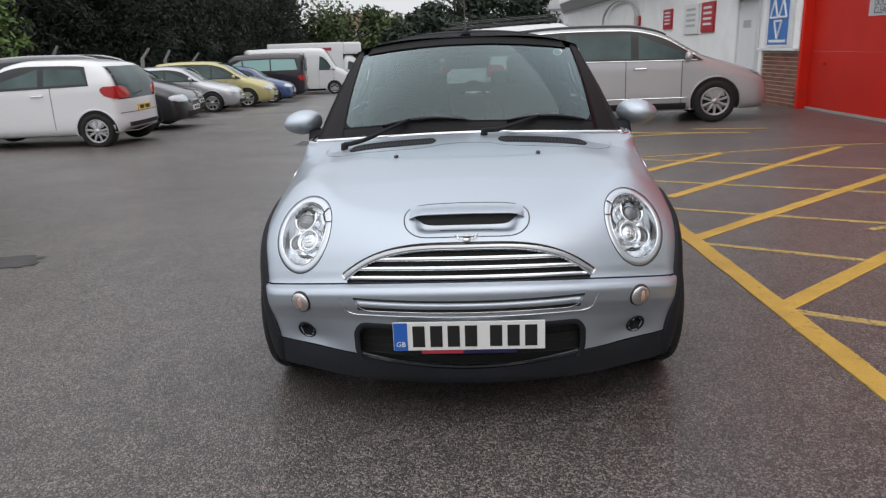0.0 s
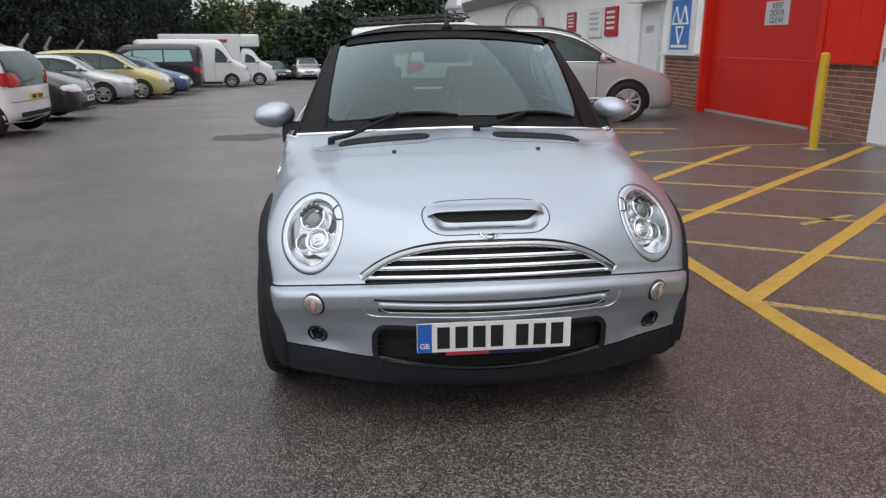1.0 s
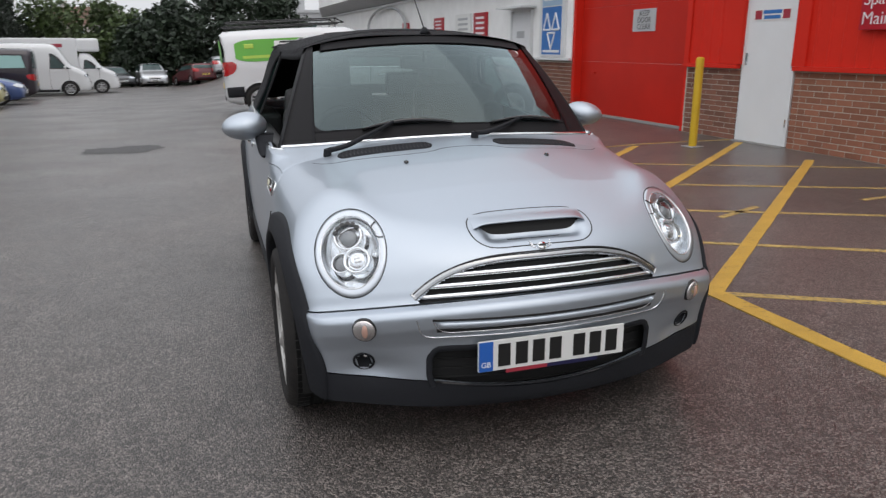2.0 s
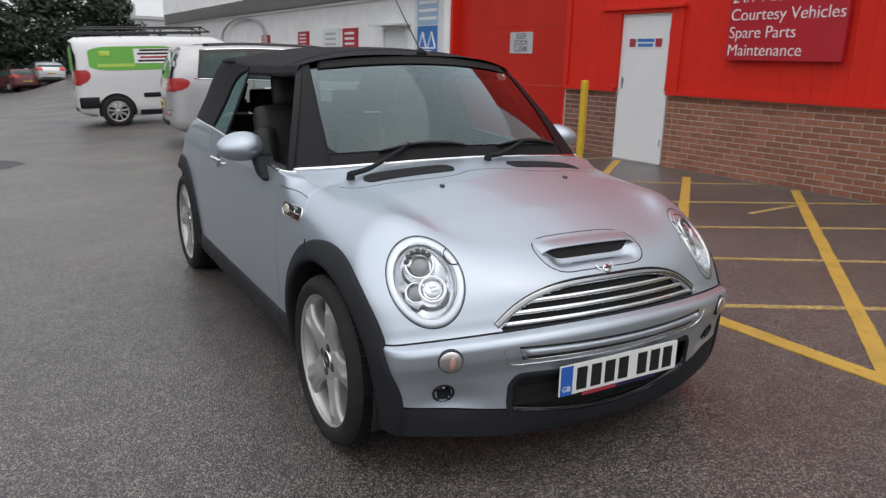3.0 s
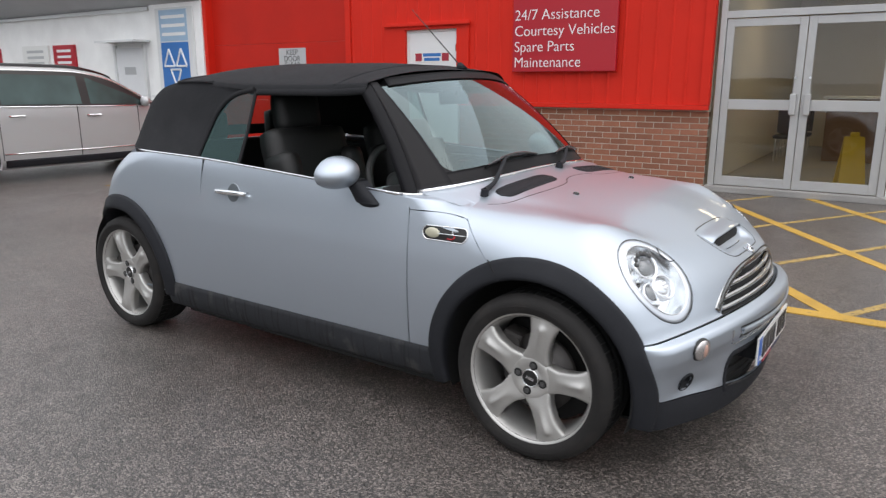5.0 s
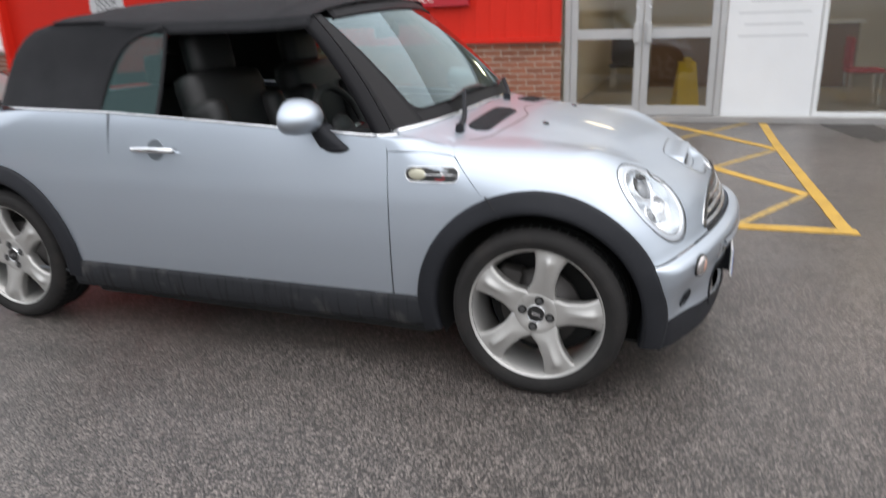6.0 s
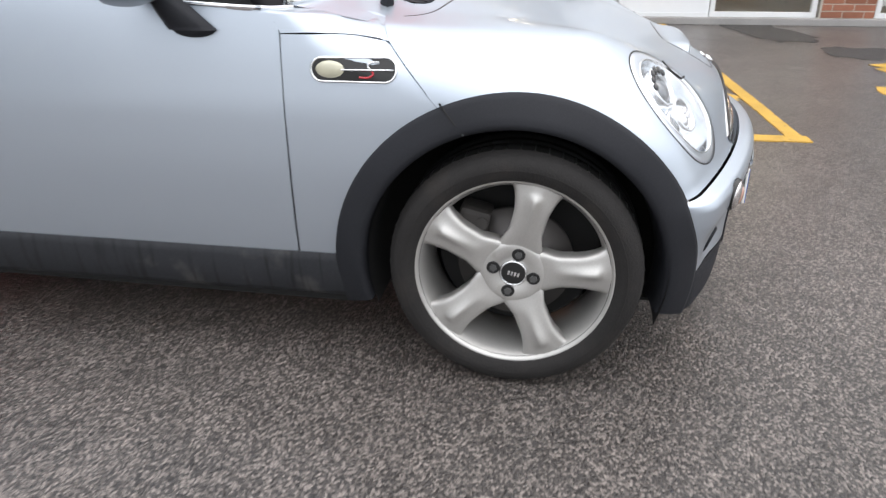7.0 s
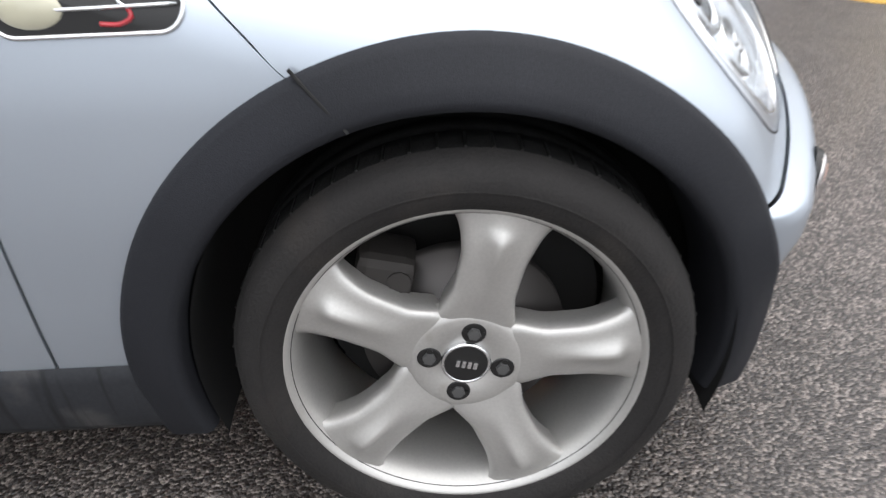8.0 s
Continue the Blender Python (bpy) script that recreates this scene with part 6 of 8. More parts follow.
def glazed(name, y0, y1, z0, z1, label, mids=(), rails=(), frame_w=0.055, kind="window"):
    w = thing(name, pose(EX, y0, z0), label, kind, kind="structure")
    W, H = y1 - y0, z1 - z0
    part("window_frame", box(0, 0, 0, 0.07, W, frame_w, 0.004), M_UPVC, w)
    part("window_frame", box(0, 0, H - frame_w, 0.07, W, H, 0.004), M_UPVC, w)
    ys = [0] + [m - y0 for m in mids] + [W]
    for i, y in enumerate(ys):
        a = y if i == 0 else (y - frame_w if i == len(ys) - 1 else y - frame_w / 2)
        part("mullion", box(0.001, a, frame_w, 0.069, a + frame_w, H - frame_w, 0.004), M_UPVC, w)
    for r in rails:
        part("rail", box(-0.004, frame_w, r - z0 - 0.05, 0.060, W - frame_w, r - z0 + 0.05, 0.004), M_UPVC, w)
    for a, b in zip(ys[:-1], ys[1:]):
        g = part("pane", box(0.030, a + frame_w * 0.5, frame_w * 0.8, 0.036, b - frame_w * 0.5, H - frame_w * 0.8), M_SHOPGLASS, w)
        g.visible_shadow = False
    return w


def entrance():
    d = thing("door_3", pose(EX, 3.60, 0.075), "white aluminium double glass entrance door", "door", kind="structure")
    W, H = 1.90, 2.04
    for y0, y1 in ((0.0, 0.07), (W - 0.07, W)):
        part("jamb", box(-0.02, y0, 0, 0.08, y1, H + 0.8, 0.004), M_ALU, d)
    part("transom", box(-0.02, 0.07, H - 0.05, 0.08, W - 0.07, H + 0.03, 0.004), M_ALU, d)
    part("head", box(-0.02, 0.07, H + 0.70, 0.08, W - 0.07, H + 0.8, 0.004), M_ALU, d)
    t = part("transom_pane", box(0.03, 0.07, H + 0.03, 0.036, W - 0.07, H + 0.70), M_SHOPGLASS, d)
    t.visible_shadow = False
    for k in (0, 1):
        a, b = (0.075, W / 2 - 0.004) if k == 0 else (W / 2 + 0.004, W - 0.075)
        leaf = new("leaf")
        leaf.parent = d
        for y0, y1, z0, z1 in ((a, a + 0.085, 0.01, H - 0.06), (b - 0.085, b, 0.01, H - 0.06), (a + 0.085, b - 0.085, 0.01, 0.12), (a + 0.085, b - 0.085, 0.93, 1.05), (a + 0.085, b - 0.085, H - 0.15, H - 0.06)):
            part("stile", box(0, y0, z0, 0.05, y1, z1, 0.004), M_ALU, leaf)
        for z0, z1 in ((0.12, 0.93), (1.05, H - 0.15)):
            p = part("pane", box(0.022, a + 0.08, z0 - 0.005, 0.028, b - 0.08, z1 + 0.005), M_SHOPGLASS, leaf)
            p.visible_shadow = False
        h = W / 2 + (-0.075 if k == 0 else 0.075)
        part("pull_handle", box(-0.045, h - 0.035, 0.88, -0.005, h + 0.035, 1.12, 0.012), M_ALU, leaf, "white pull handle")
        part("lock", rod((-0.012, h * 1.0, 1.30), (0.0, h, 1.30), 0.014), M_CHROME, leaf)


entrance()
# printed side panel
PN = thing("text_panel", pose(EX, 2.59, 0.075), "white panel beside the entrance printed with grey lines", "panel", kind="structure")
part("panel_board", box(0.0, 0.0, 0.04, 0.06, 1.0, 2.85, 0.004), M_WHITEDOOR, PN)
part("panel_foot", box(-0.01, 0.0, 0.0, 0.07, 1.0, 0.04), M_UPVC, PN)
rngp = random.Random(5)
for k in range(12):
    z = 2.35 - 0.13 * k
    w = (0.80 if k == 1 else 0.30 + 0.5 * rngp.random())
    if k in (2, 6):
        continue
    part("print_line", box(-0.0022, 0.50 - w / 2, z, 0.0, 0.50 + w / 2, z + (0.060 if k == 1 else 0.026)), M_FAINT, PN)
glazed("window_1", 1.44, 2.58, 0.075, 2.9, "shop window in a white frame")
glazed("window_2", -3.6, 0.83, 0.075, 2.9, "wide shop window in white frames", mids=(-1.45,))
glazed("window_3", -9.0, -4.25, 0.075, 2.9, "wide shop window in white frames", mids=(-6.6,))
slab("fascia_1", EX - 0.06, -9.0, 2.92, EX + 0.30, 5.52, 7.0, M_WHITE, "white fascia over the shop front")
# coloured poster low in the second window
PO = thing("window_poster", pose(EX + 0.05, 0.30, 0.2), "blue, white and red poster behind the glass", "poster")
part("poster_sheet", box(0, 0, 0, 0.004, 0.45, 0.75), M_WHITEDOOR, PO)
part("poster_block", box(-0.002, 0.03, 0.25, 0.0, 0.42, 0.70), M_BLUESIGN, PO)
part("poster_block", box(-0.002, 0.03, 0.05, 0.0, 0.42, 0.13), M_REDPRINT, PO)

# shop interior
slab("floor_shop", EX + 0.25, -9.0, 0.0, 7.1, 5.52, 0.07, M_SHOPFLOOR, "grey shop floor", "floor")
slab("wall_shop_back", 7.1, -9.0, 0.0, 7.25, 5.7, 3.0, M_SHOPWALL, "beige shop wall")
slab("wall_shop_north", WX + 0.26, 5.53, 0.0, 7.1, 5.7, 3.0, M_SHOPWALL, "beige shop wall")
slab("wall_shop_south", EX + 0.30, -9.15, 0.0, 7.1, -9.0, 3.0, M_SHOPWALL, "beige shop wall")
slab("ceiling_shop", EX + 0.25, -9.0, 2.92, 7.1, 5.52, 3.05, M_SHOPWALL, "shop ceiling", "ceiling")
M_LAMP = mat("lamp_panel", (1, 0.9, 0.7), 0.5)
M_LAMP.node_tree.nodes["Principled BSDF"].inputs["Emission Color"].default_value = (1.0, 0.80, 0.52, 1)
M_LAMP.node_tree.nodes["Principled BSDF"].inputs["Emission Strength"].default_value = 9.0
for k, (x, y) in enumerate(((2.4, 4.5), (2.4, 1.0), (4.5, 3.0), (3.0, -3.0))):
    cl = thing("ceiling_light", pose(x, y, 2.89), "warm glowing ceiling light panel in the shop", "ceiling light", "shop lights")
    part("frame", box(-0.32, -0.32, 0.0, 0.32, 0.32, 0.02), M_UPVC, cl)
    part("diffuser", box(-0.29, -0.29, -0.012, 0.29, 0.29, -0.002), M_LAMP, cl)


def wet_sign():
    w = thing("wet_floor_sign", pose(0.95, 4.00, 0.07, 0, 0, 15), "yellow folding floor sign inside the entrance", "sign")
    for s in (-1, 1):
        b = bmesh.new()
        vs = [b.verts.new(p) for p in ((0, -0.15, 0), (0, 0.15, 0), (0, 0.11, 0.62), (0, -0.11, 0.62))]
        b.faces.new(vs)
        r = bmesh.ops.extrude_face_region(b, geom=b.faces[:])
        bmesh.ops.translate(b, vec=(0.015, 0, 0), verts=[v for v in r["geom"] if isinstance(v, bmesh.types.BMVert)])
        bmesh.ops.transform(b, matrix=pose(s * 0.16, 0, 0, 0, -s * 14, 0), verts=b.verts)
        part("leaf", b, M_WETYELLOW, w)
    part("grip", box(-0.02, -0.05, 0.60, 0.02, 0.05, 0.66, 0.01), M_WETYELLOW, w)


wet_sign()


def counter():
    c = thing("reception_counter", pose(4.3, 3.0, 0.07), "brown reception counter in the shop", "counter")
    part("front", box(-0.3, -1.6, 0, 0.3, 1.6, 1.0, 0.01), mat("brown_laminate", (0.16, 0.09, 0.05), 0.45, vary=0.1), c)
    part("top", box(-0.36, -1.66, 1.0, 0.36, 1.66, 1.04, 0.006), M_WHITEDOOR, c)


def chair(x, y, turn, material, label):
    c = thing("waiting_chair", pose(x, y, 0.07, 0, 0, turn), label, "chair", "waiting chairs")
    part("seat", box(-0.22, -0.22, 0.40, 0.22, 0.22, 0.45, 0.02), material, c)
    part("backrest", box(0.18, -0.22, 0.47, 0.22, 0.22, 0.85, 0.015), material, c)
    for sx in (-0.18, 0.18):
        for sy in (-0.18, 0.18):
            part("leg", rod((sx, sy, 0), (sx, sy, 0.40), 0.012), M_CHROME, c)


counter()
M_REDSEAT = mat("red_seat_fabric", (0.38, 0.02, 0.03), 0.7, vary=0.1)
M_DARKSEAT = mat("dark_seat_fabric", (0.03, 0.03, 0.035), 0.7, vary=0.1)
for x, y, t, m, l in ((1.7, 1.75, 90, M_REDSEAT, "red fabric waiting chair with thin metal legs"), (1.7, 1.15, 90, M_REDSEAT, "red fabric waiting chair with thin metal legs"),
                      (3.2, 5.0, 0, M_DARKSEAT, "dark waiting chair by the entrance wall"), (3.9, 5.0, 0, M_DARKSEAT, "dark waiting chair by the entrance wall")):
    chair(x, y, t, m, l)

# brick pillar with white bay above and the blue three-triangle sign
slab("wall_bay", WX - 0.02, 14.76, 1.01, WX + 0.25, 16.30, 7.0, M_WHITE, "white rendered bay over a brick pillar")
slab("bay_sill", WX - 0.10, 14.74, 1.02, WX - 0.021, 16.34, 1.065, M_UPVC, "white sill board", "trim", 0.005)
slab("wall_inner_4", WX + 0.105, 14.76, 0.0, WX + 0.25, 16.30, 1.005, M_MORTAR, "mortar-grey inner wall")
MS = thing("test_centre_sign", pose(WX - 0.06, 14.97, 1.09), "blue sign with three white triangles in a white frame", "sign")
part("sign_frame", box(0.0, 0.0, 0.0, 0.035, 1.10, 1.62, 0.004), M_UPVC, MS)
part("blue_field", box(-0.004, 0.16, 0.04, 0.0, 0.98, 0.98), M_BLUESIGN, MS)
part("pale_field", box(-0.004, 0.16, 1.00, 0.0, 0.98, 1.58), mat("pale_blue_print", (0.35, 0.50, 0.66), 0.4, vary=0.08), MS)
for k in range(3):
    part("print_line", box(-0.006, 0.22, 1.10 + 0.16 * k, -0.004, 0.92, 1.16 + 0.16 * k), M_WHITEINK, MS)


def triangle(y, z, r, flip=1):
    pts = [(0, y + 0.5 * r * math.cos(a), z + flip * r * 0.6 * math.sin(a)) for a in (math.pi / 2, math.pi * 7 / 6, math.pi * 11 / 6)]
    for i in range(3):
        a, b = np.array(pts[i]), np.array(pts[(i + 1) % 3])
        part("triangle_side", rod(a + [-0.006, 0, 0], b + [-0.006, 0, 0], 0.020, seg=6), M_WHITEINK, MS)


triangle(0.39, 0.64, 0.36)
triangle(0.75, 0.64, 0.36)
triangle(0.57, 0.36, 0.36, -1)
part("print_line", box(-0.006, 0.22, 0.08, -0.004, 0.92, 0.13), M_WHITEINK, MS)

# long white wall, its door, hood, notices, and the overhanging fascia
slab("wall_white", WX + 0.04, 16.32, 0.0, WX + 0.30, 41.0, 2.78, M_WHITE, "long white rendered wall")
slab("wall_trim", WX - 0.03, 16.32, 2.70, WX + 0.038, 41.0, 2.76, M_UPVC, "white batten under the soffit", "trim")
WD = thing("door_4", pose(WX, 16.62, 0.02), "white personnel door under a small hood", "door", kind="structure")
part("door_leaf", box(-0.01, 0.0, 0, 0.03, 0.90, 1.98, 0.004), M_WHITEDOOR, WD)
part("door_frame", box(-0.03, -0.07, 0, 0.035, -0.003, 2.04), M_UPVC, WD)
part("door_frame", box(-0.03, 0.903, 0, 0.035, 0.97, 2.04), M_UPVC, WD)
part("door_hood", box(-0.35, -0.2, 2.08, 0.035, 1.1, 2.12, 0.004), M_UPVC, WD)
part("door_notice", box(-0.016, 0.27, 1.45, -0.011, 0.65, 1.60), M_SOFFIT, WD)
for y0, y1, z0, z1, m, l in ((19.04, 19.89, 1.42, 2.12, M_REDSIGN, "red notice board on the white wall"), (20.10, 21.2, 1.40, 2.13, M_PALEGREY, "pale printed notice on the white wall"),
                             (22.25, 23.03, 1.56, 2.10, M_REDSIGN, "red notice board on the white wall"), (25.6, 26.3, 1.70, 2.05, M_REDSIGN, "small red notice on the white wall")):
    wn_ = thing("wall_notice", pose(WX, (y0 + y1) / 2, (z0 + z1) / 2), l, "notice", "wall notices")
    part("board", box(-0.01, -(y1 - y0) / 2, -(z1 - z0) / 2, 0.038, (y1 - y0) / 2, (z1 - z0) / 2, 0.004), M_PLATE if m is M_PALEGREY else m, wn_)
    for j in range(4):
        part("print_line", box(-0.013, -(y1 - y0) * 0.32, (z1 - z0) * (0.28 - 0.18 * j), -0.010, (y1 - y0) * 0.32, (z1 - z0) * (0.36 - 0.18 * j)), M_PALEGREY if m is M_PALEGREY else M_WHITEINK, wn_)
v = [(0.3, 14.76, 2.78), (0.3, 41, 2.78), (0.0, 41, 2.78), (0.0, 14.76, 2.78), (-0.66, 14.76, 3.09), (-0.66, 38.0, 3.09), (-0.66, 38.0, 7.0), (-0.66, 14.76, 7.0), (2.2, 38.0, 7.0), (2.2, 14.76, 7.0)]
sf = shell("soffit", v[:6], [(3, 2, 5, 4), (0, 1, 2, 3)], M_SOFFIT, smooth=False)
tagged(sf, "grey sloping soffit under the fascia", "soffit", kind="structure")
ff = shell("fascia_2", v, [(4, 5, 6, 7), (7, 6, 8, 9), (5, 1, 8, 6), (0, 4, 7, 9)], M_WHITE, smooth=False)
tagged(ff, "white overhanging fascia of the long wall", "fascia", kind="structure")
HP = thing("wall_hoop", pose(-0.12, 28.1, 1.98), "pale grey metal hoop standing against the white wall", "hoop")
q = np.array([(0, 2.45 * math.cos(a), 0.66 * math.sin(a)) for a in np.linspace(0, math.pi, 40)])
ribbon("hoop", q, np.tile([-1.0, 0, 0], (40, 1)), 0.06, 0.04, M_SOFFIT, HP, sink=0.04)
for y in (-2.45, 2.45):
    part("hoop_leg", rod((0, y, -1.98), (0, y, 0.05), 0.04), M_SOFFIT, HP)


def settle():
    """Carry the finished building into the yard."""
    for o in bpy.data.objects:
        if o not in BEFORE and o.parent is None:
            o.matrix_world = SITE @ o.matrix_world
            BEFORE.add(o)


settle()


# bricks: pieces with recessed joints, on one shared mesh per length
def brick_mesh(length):
    b = box(-0.05, -length / 2, -0.0325, 0.05, length / 2, 0.0325, 0.004)
    me = bpy.data.meshes.new("brick")
    b.to_mesh(me)
    b.free()
    return me


def brickwork(name, y0, y1, z1, material, label, x=WX):
    w = thing(name, pose(x, y0, 0), label, "wall", kind="structure")
    part("mortar_bed", box(0.005, 0, 0, 0.104, y1 - y0, z1), M_MORTAR, w)
    whole, half = brick_mesh(0.215), brick_mesh(0.1025)
    whole.materials.append(material)
    half.materials.append(material)
    rng = random.Random(int(y0 * 10))
    for c in range(int(z1 / 0.075)):
        y = 0.0
        first = c % 2 == 1
        while y < y1 - y0 - 0.05:
            L = 0.1025 if first else 0.215
            first = False
            if y + L > y1 - y0 + 0.004:
                L = 0.1025
                if y + L > y1 - y0 + 0.02:
                    break
            o = new("brick", whole if L > 0.2 else half)
            o.parent = w
            o.location = (0.05 + rng.uniform(-0.002, 0.002), y + L / 2, 0.0375 + 0.075 * c)
            y += L + 0.010
    return w

# ---------------- parked vehicles ----------------
def paint(name, color, metal=0.0, rough=0.3):
    return mat(name, color, rough, metal, coat=0.8, vary=0.03, scale=4)


M_CARWHITE = paint("white_car_paint", (0.72, 0.73, 0.74))
M_CARGREY = paint("dark_grey_car_paint", (0.045, 0.047, 0.052), 0.3)
M_CARSILVER = paint("silver_car_paint", (0.50, 0.51, 0.53), 0.6)
M_CARCHAMP = paint("silver_grey_car_paint", (0.47, 0.475, 0.48), 0.35, 0.30)
M_CARYELLOW = paint("pale_gold_car_paint", (0.50, 0.45, 0.20), 0.3)
M_CARBLUE = paint("blue_car_paint", (0.05, 0.09, 0.24), 0.3)
M_CARMAROON = paint("dark_plum_car_paint", (0.025, 0.018, 0.026), 0.2)
M_CARRED = paint("dark_red_car_paint", (0.12, 0.015, 0.018), 0.2)
M_CARBLACK = paint("black_car_paint", (0.012, 0.012, 0.014), 0.1)
M_CARGLASS = mat("dark_car_window", (0.050, 0.082, 0.080), 0.05, 0, vary=0.6, scale=7, spec=0.32)
M_PALEGLASS = mat("pale_curtained_window", (0.30, 0.52, 0.50), 0.10, 0, spec=0.7)
M_TAIL = mat("red_tail_lamp", (0.45, 0.008, 0.010), 0.12, 0, coat=1.0)
M_HEADL = mat("clear_head_lamp", (0.62, 0.65, 0.68), 0.10, 0.6, coat=1.0)
M_WHEELSIL = mat("silver_wheel_trim", (0.48, 0.48, 0.49), 0.3, 0.7, vary=0.08)
M_GREEN = mat("green_livery", (0.13, 0.42, 0.05), 0.35, vary=0.08)
M_LIME = mat("lime_livery", (0.42, 0.60, 0.08), 0.35, vary=0.08)


def road_wheel(car, x, y, r, spokes=8):
    s = -1 if x < 0 else 1
    w = new("wheel")
    w.parent = car
    w.matrix_basis = pose(x, y, r, 0, 0, 0 if s < 0 else 180)
    v, f = revolve([(r * 0.66, -0.005), (r * 0.72, -0.02), (r * 0.86, -0.025), (r * 0.97, -0.012), (r, 0.02), (r, 0.17), (r * 0.7, 0.19)], 36)
    shell("tyre", v, f, M_TYRE, w)
    v, f = revolve([(r * 0.68, -0.010), (r * 0.66, -0.016), (r * 0.62, -0.010), (r * 0.60, 0.05), (0.0, 0.06)], 36)
    shell("rim_well", v, f, M_GLOSSBLACK, w)
    v, f = revolve([(r * 0.68, -0.012), (r * 0.66, -0.018), (r * 0.61, -0.012), (r * 0.60, 0.02)], 36)
    shell("rim", v, f, M_WHEELSIL, w)
    for k in range(spokes):
        b = box(-0.010, -r * 0.055, r * 0.05, 0.015, r * 0.055, r * 0.64, 0.004)
        bmesh.ops.transform(b, matrix=Matrix.Rotation(2 * math.pi * k / spokes, 4, "X"), verts=b.verts)
        part("spoke", b, M_WHEELSIL, w)
    v, f = revolve([(r * 0.15, 0.0), (r * 0.13, -0.016), (0.0, -0.018)], 24)
    shell("hub_cap", v, f, M_WHEELSIL, w)


def vehicle(name, label, at, heading, L, W, H, wb, over, top, paint_mat, belt=(0.95, 1.02), glass=(0.30, 0.90), roof_drop=0.13, r=0.30,
            pillars=(0.55,), screen=(0.26, 0.42), rear=(0.90, 0.985), nose=0.10, tumble=0.34, group="parked cars", category="car", doors=(0.36, 0.60, 0.80),
            side_mat=None, spokes=8, black_low=True, tail_round=0.10, axis_z=0.62, lamp_z=(0.60, 0.74), tail_z=(0.80, 1.05), lower=0.20, rear_z=None, tail_in=0.62, pillar=0.03, handle_mat=None, bright_line=False):
    """A parked vehicle: nose towards -y in its own axes, rotated to its heading (degrees)."""
    rx_, ry_ = at[0] - wb * math.sin(radians(heading)), at[1] + wb * math.cos(radians(heading))
    fall = math.degrees(math.atan2(ground_z(*at) - ground_z(rx_, ry_), wb))
    car = thing(name, pose(at[0], at[1], ground_z(*at), -fall, 0, heading), label, category, group)
    y0, y1 = -over, L - over
    prof = spline(*[(y0 + u * L, z) for u, z in top])
    half = W / 2
    bl = spline((y0, belt[0]), (y1, belt[1]))
    bow = spline((-1.0, 1.0), (0, 0), (1.0, 1.0))

    def form(p):
        x, y, z = np.abs(p[..., 0]), p[..., 1], p[..., 2]
        w = half - np.maximum(z - bl(y), 0) * tumble - 0.05 * np.clip((0.45 - z) / 0.3, 0, 1) ** 2
        f = smax(x - w, z - (prof(y) - 0.05 * (x / half) ** 2), 0.14)
        f = smax(f, (y0 + nose * 1.6 * (x / half) ** 2.5 + 0.10 * np.clip((z - 0.5) / 0.5, 0, 1)) - y, 0.12)
        f = smax(f, y - (y1 - tail_round * (x / half) ** 3), 0.10)
        rise = 0.13 * np.clip((y - y1 + 0.45) / 0.45, 0, 1) ** 2 + 0.06 * np.clip((y0 + 0.40 - y) / 0.40, 0, 1) ** 2
        return np.maximum(f, lower + rise - z)
    # skin: rays out of a spine
    ny, na = 70, 56
    t = np.linspace(0, 1, ny)
    e = 0.42
    oy = np.clip(y0 - 0.2 + t * (L + 0.4), y0 + e, y1 - e)
    ang = np.linspace(0, 2 * math.pi, na, endpoint=False)
    tilt = np.where(t < 0.16, (t / 0.16 - 1) * 1.45, np.where(t > 0.84, (t - 0.84) / 0.16 * 1.45, 0))
    oy = np.where(t < 0.16, y0 + e, np.where(t > 0.84, y1 - e, y0 + e + (t - 0.16) / 0.68 * (L - 2 * e)))
    zc = np.minimum(axis_z, prof(oy) - 0.15)
    O = np.stack([np.zeros(ny), oy, zc], 1)[:, None, :] + np.zeros((1, na, 1))
    D = np.stack([np.cos(ang)[None] * np.cos(tilt)[:, None], np.sin(tilt)[:, None] + 0 * ang[None], np.sin(ang)[None] * np.cos(tilt)[:, None]], -1)
    P = cast(form, O, D, 4.0)
    v = P.reshape(-1, 3)
    f = grid_faces(ny, na, close=True)
    f += [tuple(range(na))[::-1], tuple(range((ny - 1) * na, ny * na))]
    shell("body", v, f, paint_mat, car)

    def side(pts, s, lift=0.006):
        p = cast(form, np.array([(0, a, b) for a, b in pts], float), np.array([s, 0, 0.0]), 2.0)
        return p + grad(form, p) * lift

    def patch(nm, a, b, c, d, s, material, n=8, lift=0.006, lab=""):
        """Quad in side view: a, b along the top, d, c along the bottom."""
        g = coons(path([(0, *a), (0, *b)], n), path([(0, *d), (0, *c)], n), path([(0, *a), (0, *d)], n), path([(0, *b), (0, *c)], n))
        p = side(g.reshape(-1, 3)[:, 1:], s, lift)
        return shell(nm, p, grid_faces(n, n), material, car, lab)
    gy = lambda u: y0 + u * L
    for s in (-1, 1):
        # gloss black surround, then side windows between pillars
        ya, yb = gy(glass[0]) - 0.03, gy(glass[1]) + 0.03
        yc = ya + 0.55 * max(0.0, (prof(ya + 0.45) - roof_drop) - bl(ya)) * 0.9
        us = np.linspace(0, 1, 24)
        lo_ = [(ya + (yb - ya) * u, bl(ya + (yb - ya) * u) + 0.008) for u in us]
        hi_ = [(yc + (yb - 0.07 - yc) * u, max(prof(yc + (yb - 0.07 - yc) * u) - roof_drop + 0.022, bl(yc) + 0.02)) for u in us]
        gg = np.array([[(a[0] + (b[0] - a[0]) * w, a[1] + (b[1] - a[1]) * w) for a, b in zip(lo_, hi_)] for w in np.linspace(0, 1, 8)])
